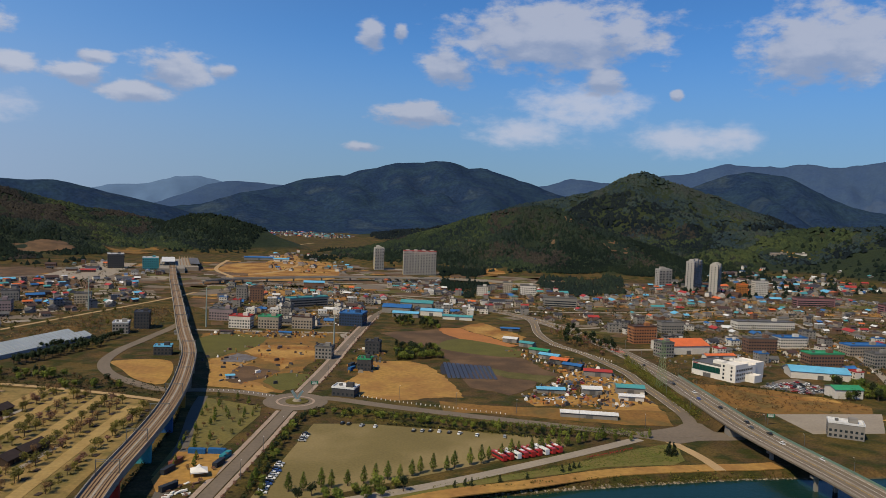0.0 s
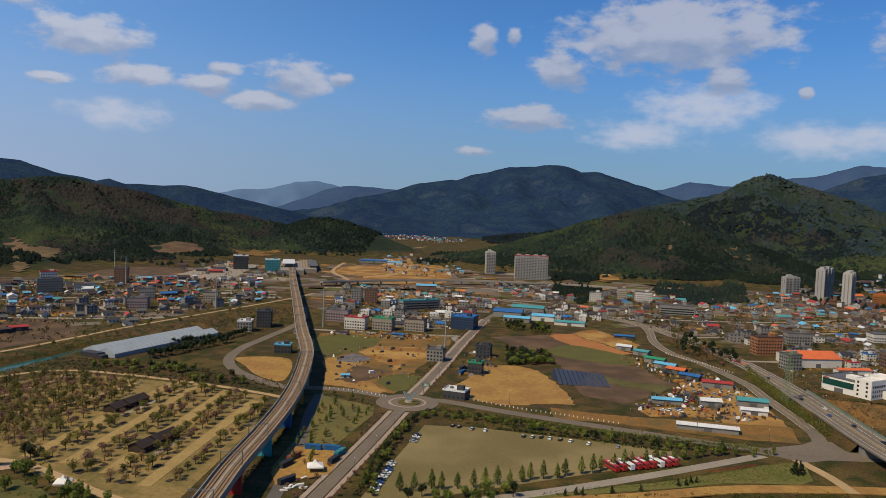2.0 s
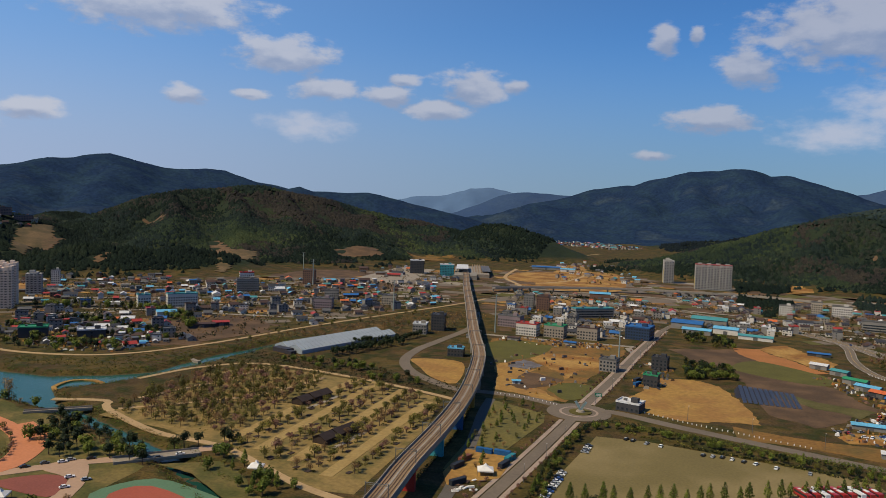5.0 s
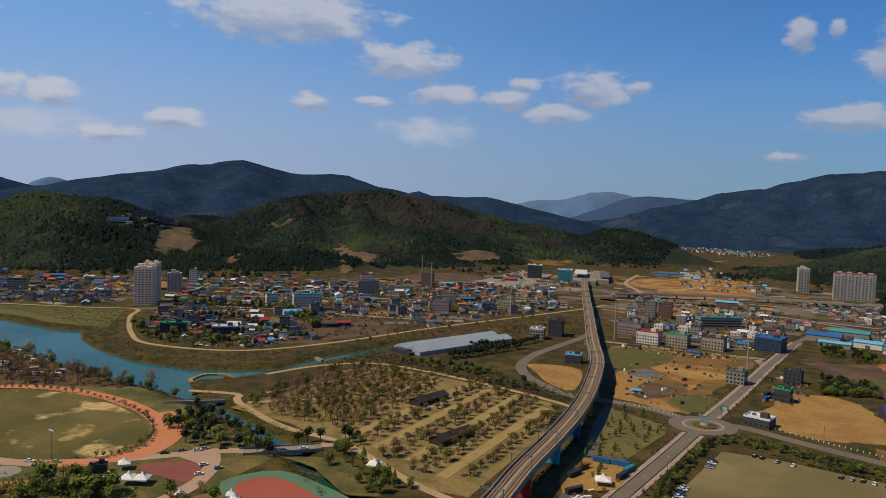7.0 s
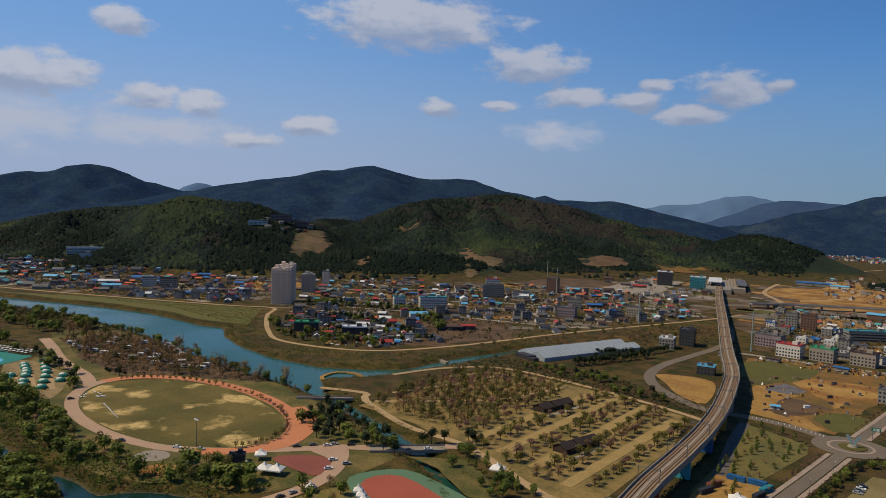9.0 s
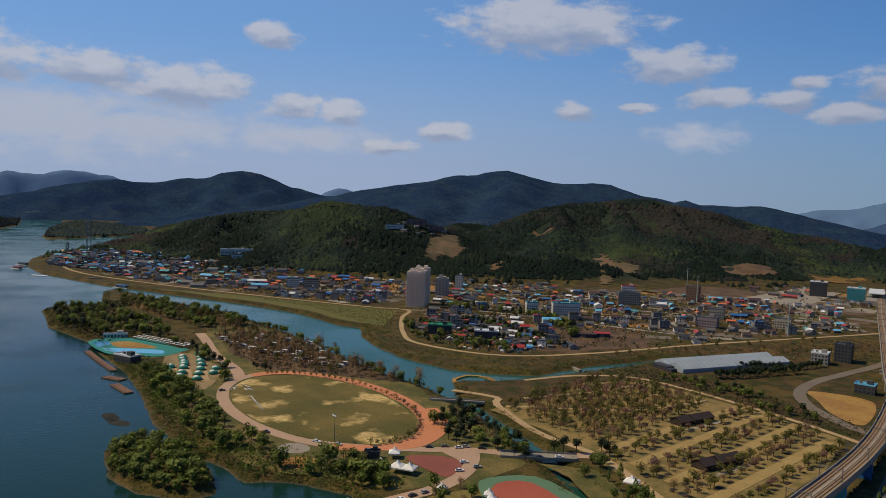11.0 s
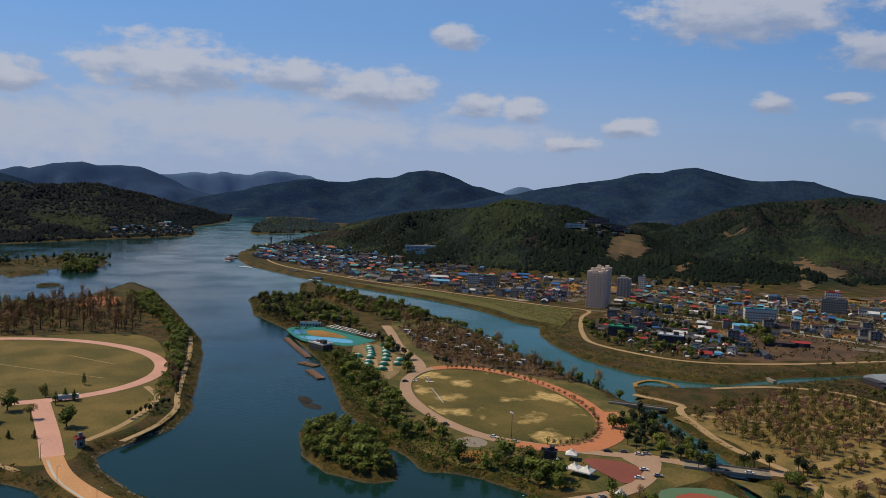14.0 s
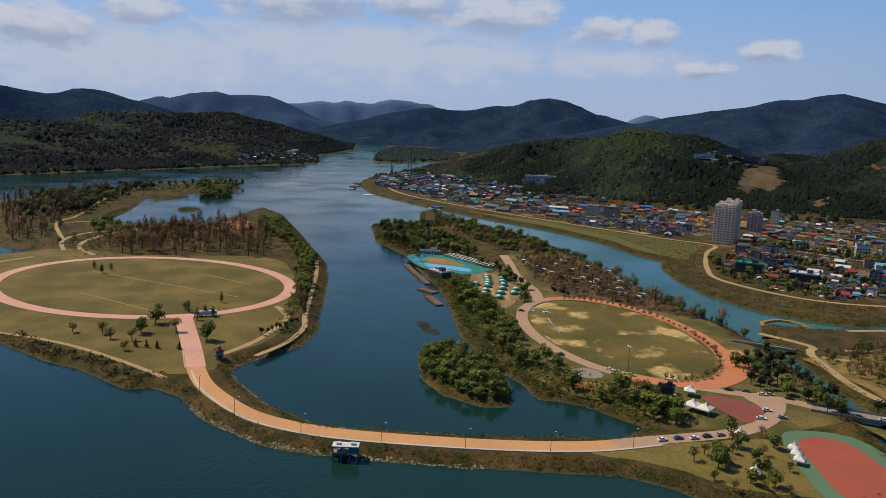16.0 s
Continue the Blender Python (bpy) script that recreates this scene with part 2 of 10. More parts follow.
def water_material():
    m, nt, b = shader("lake_water", 0.06, 0, 0.22)
    b.inputs["IOR"].default_value = 1.33
    base = steps(nt, grain(nt, 0.004, 3.0), [(0.35, (0.004, 0.021, 0.018)), (0.65, (0.008, 0.031, 0.025))])
    # the silty river beyond the islands is greener than the lake
    geo = nt.nodes.new("ShaderNodeNewGeometry")
    sep = nt.nodes.new("ShaderNodeSeparateXYZ")
    nt.links.new(geo.outputs["Position"], sep.inputs[0])
    silt = nt.nodes.new("ShaderNodeMapRange")
    silt.inputs["From Min"].default_value, silt.inputs["From Max"].default_value = 190.0, 330.0
    nt.links.new(sep.outputs[1], silt.inputs["Value"])
    side = nt.nodes.new("ShaderNodeMapRange")
    side.inputs["From Min"].default_value, side.inputs["From Max"].default_value = -120.0, -240.0
    nt.links.new(sep.outputs[0], side.inputs["Value"])
    both = nt.nodes.new("ShaderNodeMath")
    both.operation = "MULTIPLY"
    nt.links.new(silt.outputs[0], both.inputs[0])
    nt.links.new(side.outputs[0], both.inputs[1])
    base = blend(nt, both.outputs[0], base, (0.017, 0.074, 0.06))
    nt.links.new(base, b.inputs["Base Color"])
    rough = steps(nt, grain(nt, 0.012, 4.0), [(0.4, (0.08, 0.08, 0.08)), (0.65, (0.22, 0.22, 0.22))])
    nt.links.new(rough, b.inputs["Roughness"])
    bump = nt.nodes.new("ShaderNodeBump")
    bump.inputs["Strength"].default_value, bump.inputs["Distance"].default_value = 0.28, 0.6
    wind = steps(nt, grain(nt, 0.009, 3.0), [(0.42, (0.25, 0.25, 0.25)), (0.6, (1, 1, 1))])
    nt.links.new(blend(nt, 1.0, grain(nt, 0.4, 5.0), wind, "MULTIPLY"), bump.inputs["Height"])
    nt.links.new(bump.outputs[0], b.inputs["Normal"])
    return m


GROUND, WATER = ground_material(), water_material()

# ---- building helpers ----


def mesh_from(name, verts, faces, material, smooth=False):
    me = bpy.data.meshes.new(name)
    me.from_pydata([tuple(v) for v in verts], [], [tuple(f) for f in faces])
    me.materials.append(material)
    if smooth:
        me.polygons.foreach_set("use_smooth", [True] * len(me.polygons))
    me.update()
    return me


def link_bm(name, bm, material):
    me = bpy.data.meshes.new(name)
    bm.normal_update()
    bm.to_mesh(me)
    bm.free()
    me.materials.append(material)
    return me


def part(name, bm, material, parent, label=""):
    """Links a bmesh (or a finished mesh) as one mesh object under a thing or a part."""
    me = link_bm(name, bm, material) if isinstance(bm, bmesh.types.BMesh) else bm
    ob = new(name, me)
    ob.parent = parent
    return tagged(ob, label)


def thing(name, m, label, category, group=""):
    ob = new(name)
    ob.matrix_world = m
    return tagged(ob, label, category, group)


def box(bm, x, y, z, sx, sy, sz, rz=0.0, bevel=0.0):
    """A box whose base centre is at x, y, z."""
    made = bmesh.ops.create_cube(bm, size=1.0, matrix=pose(x, y, z + sz / 2, 0, 0, rz) @ Matrix.Diagonal((sx, sy, sz, 1)))
    if bevel:
        edges = list({e for v in made["verts"] for e in v.link_edges})
        bmesh.ops.bevel(bm, geom=edges, offset=bevel, segments=1, affect="EDGES")


def boxes(*rows):
    bm = bmesh.new()
    for r in rows:
        box(bm, *r)
    return bm


def tube(bm, a, b, r0, r1, sides=6):
    a, b = Vector(a), Vector(b)
    turn = (b - a).to_track_quat("Z", "Y").to_matrix().to_4x4()
    bmesh.ops.create_cone(bm, cap_ends=True, segments=sides, radius1=r0, radius2=r1, depth=(b - a).length,
                          matrix=Matrix.Translation((a + b) / 2) @ turn)


def curve_points(pts, step=6.0, closed=False):
    """A smooth line through the corners, in even steps."""
    p = [Vector((*q, 0)) if len(q) == 2 else Vector(q) for q in pts]
    n, out = len(p), []
    for i in range(n if closed else n - 1):
        if closed:
            a, b, c, d = p[i - 1], p[i], p[(i + 1) % n], p[(i + 2) % n]
        else:
            a, b, c, d = p[max(i - 1, 0)], p[i], p[i + 1], p[min(i + 2, n - 1)]
        k = max(2, int((c - b).length / step))
        for j in range(k):
            s = j / k
            out.append(0.5 * ((2 * b) + (c - a) * s + (2 * a - 5 * b + 4 * c - d) * s * s + (3 * b - a - 3 * c + d) * s ** 3))
    if not closed:
        out.append(p[-1])
    return out


def ribbon_mesh(name, pts, width, top, thick, material, closed=False, step=6.0, offset=0.0):
    """A strip along a smooth line with a flat top and real sides; the points' own z is added to top."""
    line = curve_points(pts, step, closed)
    n, verts, faces = len(line), [], []
    for i, q in enumerate(line):
        a, b = (line[i - 1], line[(i + 1) % n]) if closed else (line[max(i - 1, 0)], line[min(i + 1, n - 1)])
        d = (b - a).normalized()
        s = Vector((d.y, -d.x, 0)).normalized()
        for k, z in ((-1, top - thick), (-1, top), (1, top), (1, top - thick)):
            v = q + s * (offset + k * width / 2)
            verts.append((v.x, v.y, q.z + z))
    for i in range(n if closed else n - 1):
        j = (i + 1) % n
        for k in range(4):
            faces.append((4 * i + k, 4 * i + (k + 1) % 4, 4 * j + (k + 1) % 4, 4 * j + k))
    if not closed:
        faces += [(3, 2, 1, 0), (4 * n - 4, 4 * n - 3, 4 * n - 2, 4 * n - 1)]
    me = mesh_from(name, verts, faces, material)
    bm = bmesh.new()
    bm.from_mesh(me)
    bmesh.ops.recalc_face_normals(bm, faces=bm.faces)
    bm.to_mesh(me)
    bm.free()
    return me


EDGE = random.Random(5)
LAID = []       # every sheet lies a little higher than the one before


def road(name, pts, width, material, label, category, top=0.14, thick=0.5, closed=False, kind="structure"):
    LAID.append(name)
    top += 0.003 * (len(LAID) % 30)
    ob = new(name, ribbon_mesh(name, pts, width, top, thick, material, closed))
    return tagged(ob, label, category, kind=kind)


def slab_mesh(name, outline, top, thick, material):
    bm = bmesh.new()
    ring = [bm.verts.new((p[0], p[1], top)) for p in outline]
    face = bm.faces.new(ring)
    face.normal_update()
    if face.normal.z < 0:
        face.normal_flip()
    bmesh.ops.triangulate(bm, faces=[face])
    down = bmesh.ops.extrude_face_region(bm, geom=list(bm.faces))
    bmesh.ops.translate(bm, vec=(0, 0, -thick), verts=[v for v in down["geom"] if isinstance(v, bmesh.types.BMVert)])
    bmesh.ops.recalc_face_normals(bm, faces=bm.faces)
    return link_bm(name, bm, material)


def field(name, outline, material, label, top=0.06, rounded=True, kind="structure"):
    LAID.append(name)
    top += 0.003 * (len(LAID) % 30)
    pts = curve_points(outline, 8.0, True) if rounded else outline
    ob = new(name, slab_mesh(name, pts, top, 0.4, material))
    return tagged(ob, label, "field", kind=kind)


def ellipse(cx, cy, rx, ry, turn, n=72):
    c, s = math.cos(radians(turn)), math.sin(radians(turn))
    return [(cx + rx * math.cos(a) * c - ry * math.sin(a) * s, cy + rx * math.cos(a) * s + ry * math.sin(a) * c)
            for a in (2 * math.pi * i / n for i in range(n))]


def rough(outline, amp=2.5, step=4.0):
    """The same outline with an uneven, worn edge."""
    out = []
    for (x0, y0), (x1, y1) in zip(outline, outline[1:] + outline[:1]):
        n = max(1, int(math.hypot(x1 - x0, y1 - y0) / step))
        for i in range(n):
            x, y = x0 + (x1 - x0) * i / n, y0 + (y1 - y0) * i / n
            out.append((x + amp * (EDGE.random() - 0.5 + math.sin(0.11 * x + 0.07 * y)), y + amp * (EDGE.random() - 0.5 + math.sin(0.09 * y - 0.08 * x))))
    return out


# ---- the lie of the land ----
WATER_Z = -3.0
MAINLAND = [(-3600, 830), (-3138, 738), (-2740, 600), (-2400, 510), (-2235, 474), (-2225, 520), (-2295, 620), (-2390, 805), (-2300, 850), (-2120, 715), (-1960, 632), (-1875, 540), (-1840, 470),
            (-1745, 408), (-1690, 355), (-1600, 318), (-1480, 288), (-1411, 282), (-1328, 278), (-1156, 316),
            (-1063, 347), (-970, 380), (-888, 415), (-794, 438), (-698, 438), (-668, 448), (-620, 420), (-584, 407), (-527, 396), (-465, 401),
            (-431, 425), (-412, 449), (-411, 493), (-412, 525), (-403, 555), (-398, 600), (-390, 600), (-394, 527), (-399, 478), (-403, 440),
            (-414, 399), (-429, 375)]
MAINLAND_SOUTH = [(-400, 352), (-365, 343), (-259, 307), (-238, 290), (-206, 280), (-180, 262), (-90, 305), (-7, 342), (36, 351), (64, 360),
                  (94, 368), (139, 379), (181, 387), (250, 396), (400, 420), (900, 420), (4990, 300), (4990, 4990), (-4990, 4990), (-4990, 860)]
ISLANDS = [(-929, 197), (-813, 178), (-725, 190), (-578, 179), (-506, 168), (-448, 155), (-414, 153), (-383, 150), (-352, 158), (-330, 158),
           (-323, 170), (-315, 177), (-302, 183), (-285, 191), (-278, 172), (-296, 105), (-308, 74), (-321, 45), (-348, 26), (-387, 12),
           (-406, 11), (-417, 20), (-441, 52), (-472, 66), (-497, 70), (-626, 95), (-692, 105), (-754, 103), (-868, 101), (-1025, 96),
           (-1120, 76), (-1010, 30), (-965, 7), (-945, -44), (-950, -83), (-900, -102), (-804, -142), (-764, -182)]
ISLANDS_SOUTH = [(-740, -300), (-640, -330), (-540, -230), (-480, -117), (-439, -88), (-424, -67), (-385, -41), (-386, -28), (-370, -16),
                 (-340, -4), (-307, 19), (-292, 41), (-269, 91), (-261, 113), (-253, 134), (-245, 155), (-234, 168), (-218, 178), (-195, 220),
                 (-196, 258), (-214, 272), (-259, 293), (-267, 298), (-314, 318), (-373, 335), (-408, 342), (-439, 346), (-487, 345),
                 (-538, 348), (-579, 353), (-655, 363), (-740, 364), (-806, 368), (-924, 341), (-1080, 318), (-1060, 297), (-935, 262), (-950, 235)]
WEST_BANK = [(-1634, -379), (-1790, -193), (-1850, -85), (-1985, 84), (-2030, 165), (-2130, 295), (-2200, 312), (-2560, 356), (-2760, 455), (-3030, 562), (-3480, 655), (-4990, 720), (-4990, -4990), (-1500, -4990)]
FAR_SPIT = [(-1152, -270), (-1258, -241), (-1343, -182), (-1444, -122), (-1506, -28), (-1477, 64), (-1350, 12), (-1303, -33), (-1244, -98),
            (-1150, -128), (-1031, -135), (-961, -192), (-930, -260), (-1000, -330)]
ISLET = [(-408, 116), (-422, 129), (-418, 141), (-393, 149), (-354, 151), (-325, 140), (-325, 127), (-346, 112), (-375, 108)]
MARSH = [(-1202, -281), (-1317, -220), (-1399, -128), (-1406, -36), (-1326, -61), (-1223, -92), (-1116, -99), (-1000, -119), (-926, -74), (-914, -24), (-822, -22), (-790, -60), (-780, -150), (-812, -193)]
WOODED_ISLET = [(-1267, -7), (-1264, 24), (-1330, 44), (-1436, 62), (-1462, -18), (-1350, -12)]
REED_BARS = [[(-1239, -86), (-1291, -33), (-1249, -34), (-1200, -81)], [(-1090, -38), (-1098, -12), (-1110, -14), (-1104, -40)]]
LANDS = [MAINLAND + MAINLAND_SOUTH, ISLANDS + ISLANDS_SOUTH, WEST_BANK, FAR_SPIT, ISLET, MARSH, WOODED_ISLET] + REED_BARS

# crests of the hills: bearing to the left of +y and height above the eye's level, in degrees, between two distances
def crest(wide, near, far, rows, sunk=0.0):
    out = []
    for i, (bearing, rise) in enumerate(rows):
        d = near + (far - near) * i / (len(rows) - 1)
        out.append((-math.sin(radians(bearing)) * d, math.cos(radians(bearing)) * d, max(4.0, EYE + d * math.tan(radians(rise)) - sunk)))
    return wide, out


RIDGES = [
    # the hill over the eastern town, and the taller one behind it
    crest(270, 1760, 1800, [(-14.5, -3.2), (-12.9, -2.33), (-11.2, -1.36), (-9.1, -0.4), (-8.0, -0.02), (-6.9, 0.03), (-4.8, -0.31), (-2.7, -0.87), (0.0, -1.92), (1.8, -3.0)], 5),
    crest(150, 1800, 1640, [(-6.9, -0.3), (-5.6, -1.6), (-4.6, -3.2)], 5),
    crest(150, 1790, 1640, [(-9.1, -0.7), (-9.6, -2.0), (-10.0, -3.4)], 5),
    crest(470, 2550, 2650, [(-27.0, -1.3), (-24.7, -0.81), (-22.8, -0.42), (-21.0, 0.29), (-19.0, 1.34), (-17.0, 1.97), (-15.4, 2.45), (-14.6, 2.8), (-13.8, 2.57), (-13.0, 2.05), (-11.5, 1.37), (-10.2, 1.04), (-8.6, 0.64), (-6.5, 0.22), (-4.0, -0.9)], 6),
    crest(260, 2600, 2200, [(-14.6, 2.6), (-14.0, 1.2), (-14.6, -0.6), (-15.0, -1.9)], 6),
    crest(240, 2620, 2250, [(-17.0, 1.8), (-17.6, 0.4), (-18.4, -1.2)], 6),
    crest(240, 2640, 2250, [(-11.5, 1.2), (-10.6, 0.2), (-10.4, -0.9)], 6),
    crest(330, 2100, 2150, [(-33.0, -0.4), (-30.3, -0.45), (-28.1, -0.64), (-26.4, -0.72), (-24.7, -0.92), (-22.9, -1.13), (-21.0, -1.23), (-19.2, -1.6), (-17.7, -2.29), (-16.6, -3.2)], 5),
    crest(130, 1880, 1880, [(-22.8, -3.0), (-21.9, -2.54), (-20.7, -2.44), (-19.6, -2.63), (-18.7, -3.25)], 5),
    # the knoll over the tunnel and the green hill beside it
    crest(210, 1960, 1960, [(13.2, -3.9), (13.7, -3.3), (14.9, -2.35), (16.1, -1.64), (17.3, -1.43), (18.5, -1.55), (19.6, -1.99), (20.5, -2.58)], 5),
    crest(300, 2080, 2060, [(20.3, -3.3), (21.1, -2.19), (22.2, -1.75), (23.7, -1.4), (25.5, -1.26), (26.8, -0.92), (28.2, -0.72), (29.2, -0.45)], 5),
    crest(400, 2060, 1900, [(29.2, -0.4), (30.6, 0.0), (33.4, 0.42), (35.1, 0.78), (36.3, 0.73), (38.4, 0.44), (40.5, 0.24), (42.2, -0.12), (43.4, -0.79), (44.6, -1.37), (46.0, -2.2)], 5),
    crest(170, 2000, 1700, [(27.0, -0.9), (27.6, -2.0), (28.0, -3.4)], 5),
    crest(190, 1960, 1600, [(33.4, 0.2), (32.6, -1.2), (32.2, -2.8), (32.0, -3.8)], 5),
    crest(190, 1930, 1560, [(37.0, 0.3), (36.4, -1.0), (36.6, -2.6), (36.8, -3.8)], 5),
    crest(170, 1900, 1600, [(41.4, 0.0), (41.0, -1.5), (41.6, -2.7)], 5),
    crest(150, 1420, 1400, [(38.3, -4.09), (40.0, -3.84), (42.5, -4.11), (44.5, -3.78), (47.3, -3.67), (48.9, -4.22)], 7),
    # the hills over the river
    crest(340, 1760, 1800, [(52.7, -2.3), (52.9, -1.49), (53.6, -0.92), (54.5, -0.56), (55.9, -0.49), (57.6, -0.29), (58.7, -0.2), (59.5, -0.51), (60.8, -0.85)], 5),
    crest(285, 1800, 1900, [(60.8, -0.85), (62.5, -1.04), (64.6, -1.19), (66.6, -1.51)], 5),
    crest(230, 1900, 2000, [(66.6, -1.51), (68.2, -1.85), (69.4, -2.2)], 5),
    crest(150, 2000, 2060, [(69.4, -2.2), (70.2, -2.55), (71.3, -3.4)], 5),
    crest(190, 1500, 1500, [(50.8, -4.5), (52.3, -3.46), (53.8, -2.5), (54.9, -2.13), (56.6, -2.36), (57.6, -2.96), (58.8, -3.6)], 6),
    crest(160, 1760, 1480, [(61.0, -1.0), (61.6, -2.4), (62.2, -3.8)], 5),
    crest(130, 1800, 1640, [(66.6, -1.6), (67.2, -2.7), (67.8, -3.7)], 5),
    # the raised side valley between them
    crest(260, 1620, 2300, [(49.0, -3.7), (49.6, -2.9), (50.0, -2.2), (49.0, -1.75), (47.5, -1.7)]),
]
RIDGES_WEST = [
    crest(360, 2020, 2480, [(104.0, -0.9), (99.6, -1.14), (97.6, -1.19), (95.1, -1.19), (92.5, -1.43), (90.6, -1.37), (88.7, -0.99), (87.5, -1.16), (85.9, -1.72), (83.9, -2.57)], 5),
    crest(380, 2480, 3050, [(97.0, -0.3), (95.1, -0.23), (93.2, -0.2), (91.7, -0.3), (89.4, -0.1), (88.3, -0.1), (87.1, -0.42), (85.5, -0.69), (83.9, -1.25), (82.2, -1.61), (80.6, -1.8), (79.3, -2.06)], 5),
]
MAIN_RIDGES = RIDGES
RIDGES_MID = [
    crest(650, 2850, 3000, [(104.0, 1.3), (102.8, 1.17), (101.2, 0.89), (99.5, 0.79), (98.5, 1.02), (97.8, 1.28), (97.3, 1.3), (96.8, 1.03), (96.1, 0.61), (95.4, 0.52), (94.7, 0.36), (93.9, 0.16), (91.5, -0.6)]),
    crest(480, 2900, 2850, [(19.6, -1.75), (20.4, -1.49), (21.5, -0.93), (22.6, -0.38), (24.1, -0.04), (25.5, 0.28), (26.7, 0.57), (27.5, 0.75), (28.5, 0.62), (30.3, 0.54), (31.4, 0.51), (32.5, 0.78), (33.6, 0.43), (35.5, -0.2)]),
    crest(950, 3350, 3300, [(33.0, -0.3), (34.2, 0.3), (35.5, 0.85), (36.8, 1.35), (38.1, 1.72), (39.3, 1.84), (41.4, 1.67), (42.6, 1.82), (43.8, 1.98), (44.9, 2.18), (45.7, 2.51), (46.3, 2.44), (47.4, 2.06), (48.8, 2.15), (49.4, 1.96), (50.5, 1.51), (51.2, 1.55), (53.1, 1.34), (54.2, 0.94), (57.0, 0.2), (58.2, -0.38), (60.0, -1.0)]),
    crest(330, 3330, 2650, [(45.7, 2.3), (45.0, 0.9), (45.6, -0.4), (46.4, -1.2)]),
    crest(330, 3330, 2650, [(50.5, 1.3), (51.2, 0.2), (52.0, -0.9)]),
    crest(330, 3330, 2650, [(41.4, 1.5), (40.6, 0.4), (40.8, -0.6)]),
    crest(700, 3650, 3700, [(-33.0, 0.2), (-30.2, 0.47), (-28.0, 0.87), (-26.3, 1.53), (-24.8, 2.38), (-23.7, 2.86), (-21.9, 3.09), (-20.8, 2.91), (-19.3, 2.16), (-18.0, 1.47), (-16.0, 0.6)]),
    crest(300, 3660, 3000, [(-21.9, 2.8), (-22.6, 1.4), (-24.6, 0.2)]),
    crest(1000, 4150, 4150, [(-9.0, 0.3), (-7.3, 1.01), (-6.0, 1.52), (-4.7, 1.85), (-3.9, 2.24), (-2.6, 2.62), (-1.7, 2.5), (-0.4, 2.88), (0.2, 3.15), (2.1, 3.03), (3.2, 2.94), (4.2, 2.48), (5.1, 2.02), (6.3, 1.75), (7.2, 1.68), (8.0, 1.77), (9.7, 1.4), (10.7, 1.1), (11.7, 0.68), (12.9, 0.01), (14.0, -0.8)]),
    crest(330, 4100, 3300, [(2.6, 2.7), (3.4, 1.4), (3.0, 0.2), (2.2, -0.7)]),
    crest(330, 4100, 3300, [(-3.4, 2.2), (-3.0, 1.0), (-3.6, 0.0)]),
    crest(330, 4100, 3300, [(8.0, 1.5), (7.0, 0.5), (7.6, -0.8), (8.4, -1.4)]),
    crest(400, 3600, 3300, [(0.3, 0.72), (2.9, 0.2), (5.4, -0.41), (7.9, -0.93), (10.4, -1.57)]),
    crest(330, 3150, 3150, [(2.0, -1.1), (6.2, -1.42), (9.6, -1.46), (11.3, -1.48), (12.9, -1.03), (14.5, -0.8), (16.1, -1.15), (17.3, -1.51), (18.8, -2.0)]),
    crest(330, 3750, 3700, [(12.1, -0.25), (12.9, -0.12), (14.0, 0.18), (15.0, 0.22), (16.1, -0.12), (16.9, -0.44), (18.4, -1.2)]),
    crest(620, 4050, 4200, [(57.6, -0.9), (58.7, -0.27), (60.0, 0.2), (61.1, 0.67), (62.5, 0.65), (63.4, 1.17), (64.2, 1.64), (65.1, 1.73), (66.3, 1.55), (67.5, 1.21), (69.1, 1.1), (70.7, 0.75), (72.3, 0.68), (73.4, 0.88), (74.6, 0.79), (76.1, 0.48), (77.2, 0.2), (79.0, -0.26), (80.0, -0.69), (81.7, -0.9), (83.1, -1.09)]),
    crest(300, 4100, 3650, [(65.1, 1.5), (66.4, 0.4), (67.4, -0.8)]),
    crest(300, 4050, 3650, [(61.1, 0.67), (63.0, -0.2), (65.4, -1.0)]),
]
RIDGES_FAR = [
    crest(650, 4400, 4450, [(79.0, -0.5), (81.0, -0.5), (82.2, -0.29), (83.9, 0.18), (85.1, 0.75), (85.9, 1.2), (87.1, 1.23), (88.6, 1.12), (89.4, 1.33), (90.9, 1.18), (92.5, 0.76), (93.0, 0.89), (93.6, 0.72), (94.5, 0.37), (96.0, 0.0)]),
    crest(450, 4600, 4600, [(10.5, 0.6), (11.7, 0.85), (13.0, 0.84), (13.8, 0.93), (15.0, 1.08), (16.2, 0.99), (17.3, 0.77), (18.3, 0.2), (19.5, -0.5)]),
    crest(800, 4600, 4600, [(-32.0, 3.9), (-30.0, 3.85), (-28.8, 3.76), (-27.8, 3.38), (-26.1, 3.51), (-24.4, 3.33), (-22.6, 3.38), (-20.2, 3.41), (-19.3, 3.04), (-18.1, 2.81), (-16.0, 2.67), (-14.7, 2.1), (-13.9, 1.87), (-11.6, 1.88), (-10.6, 2.05), (-9.4, 2.06), (-8.5, 1.82), (-7.3, 1.52), (-6.0, 1.3)]),
]
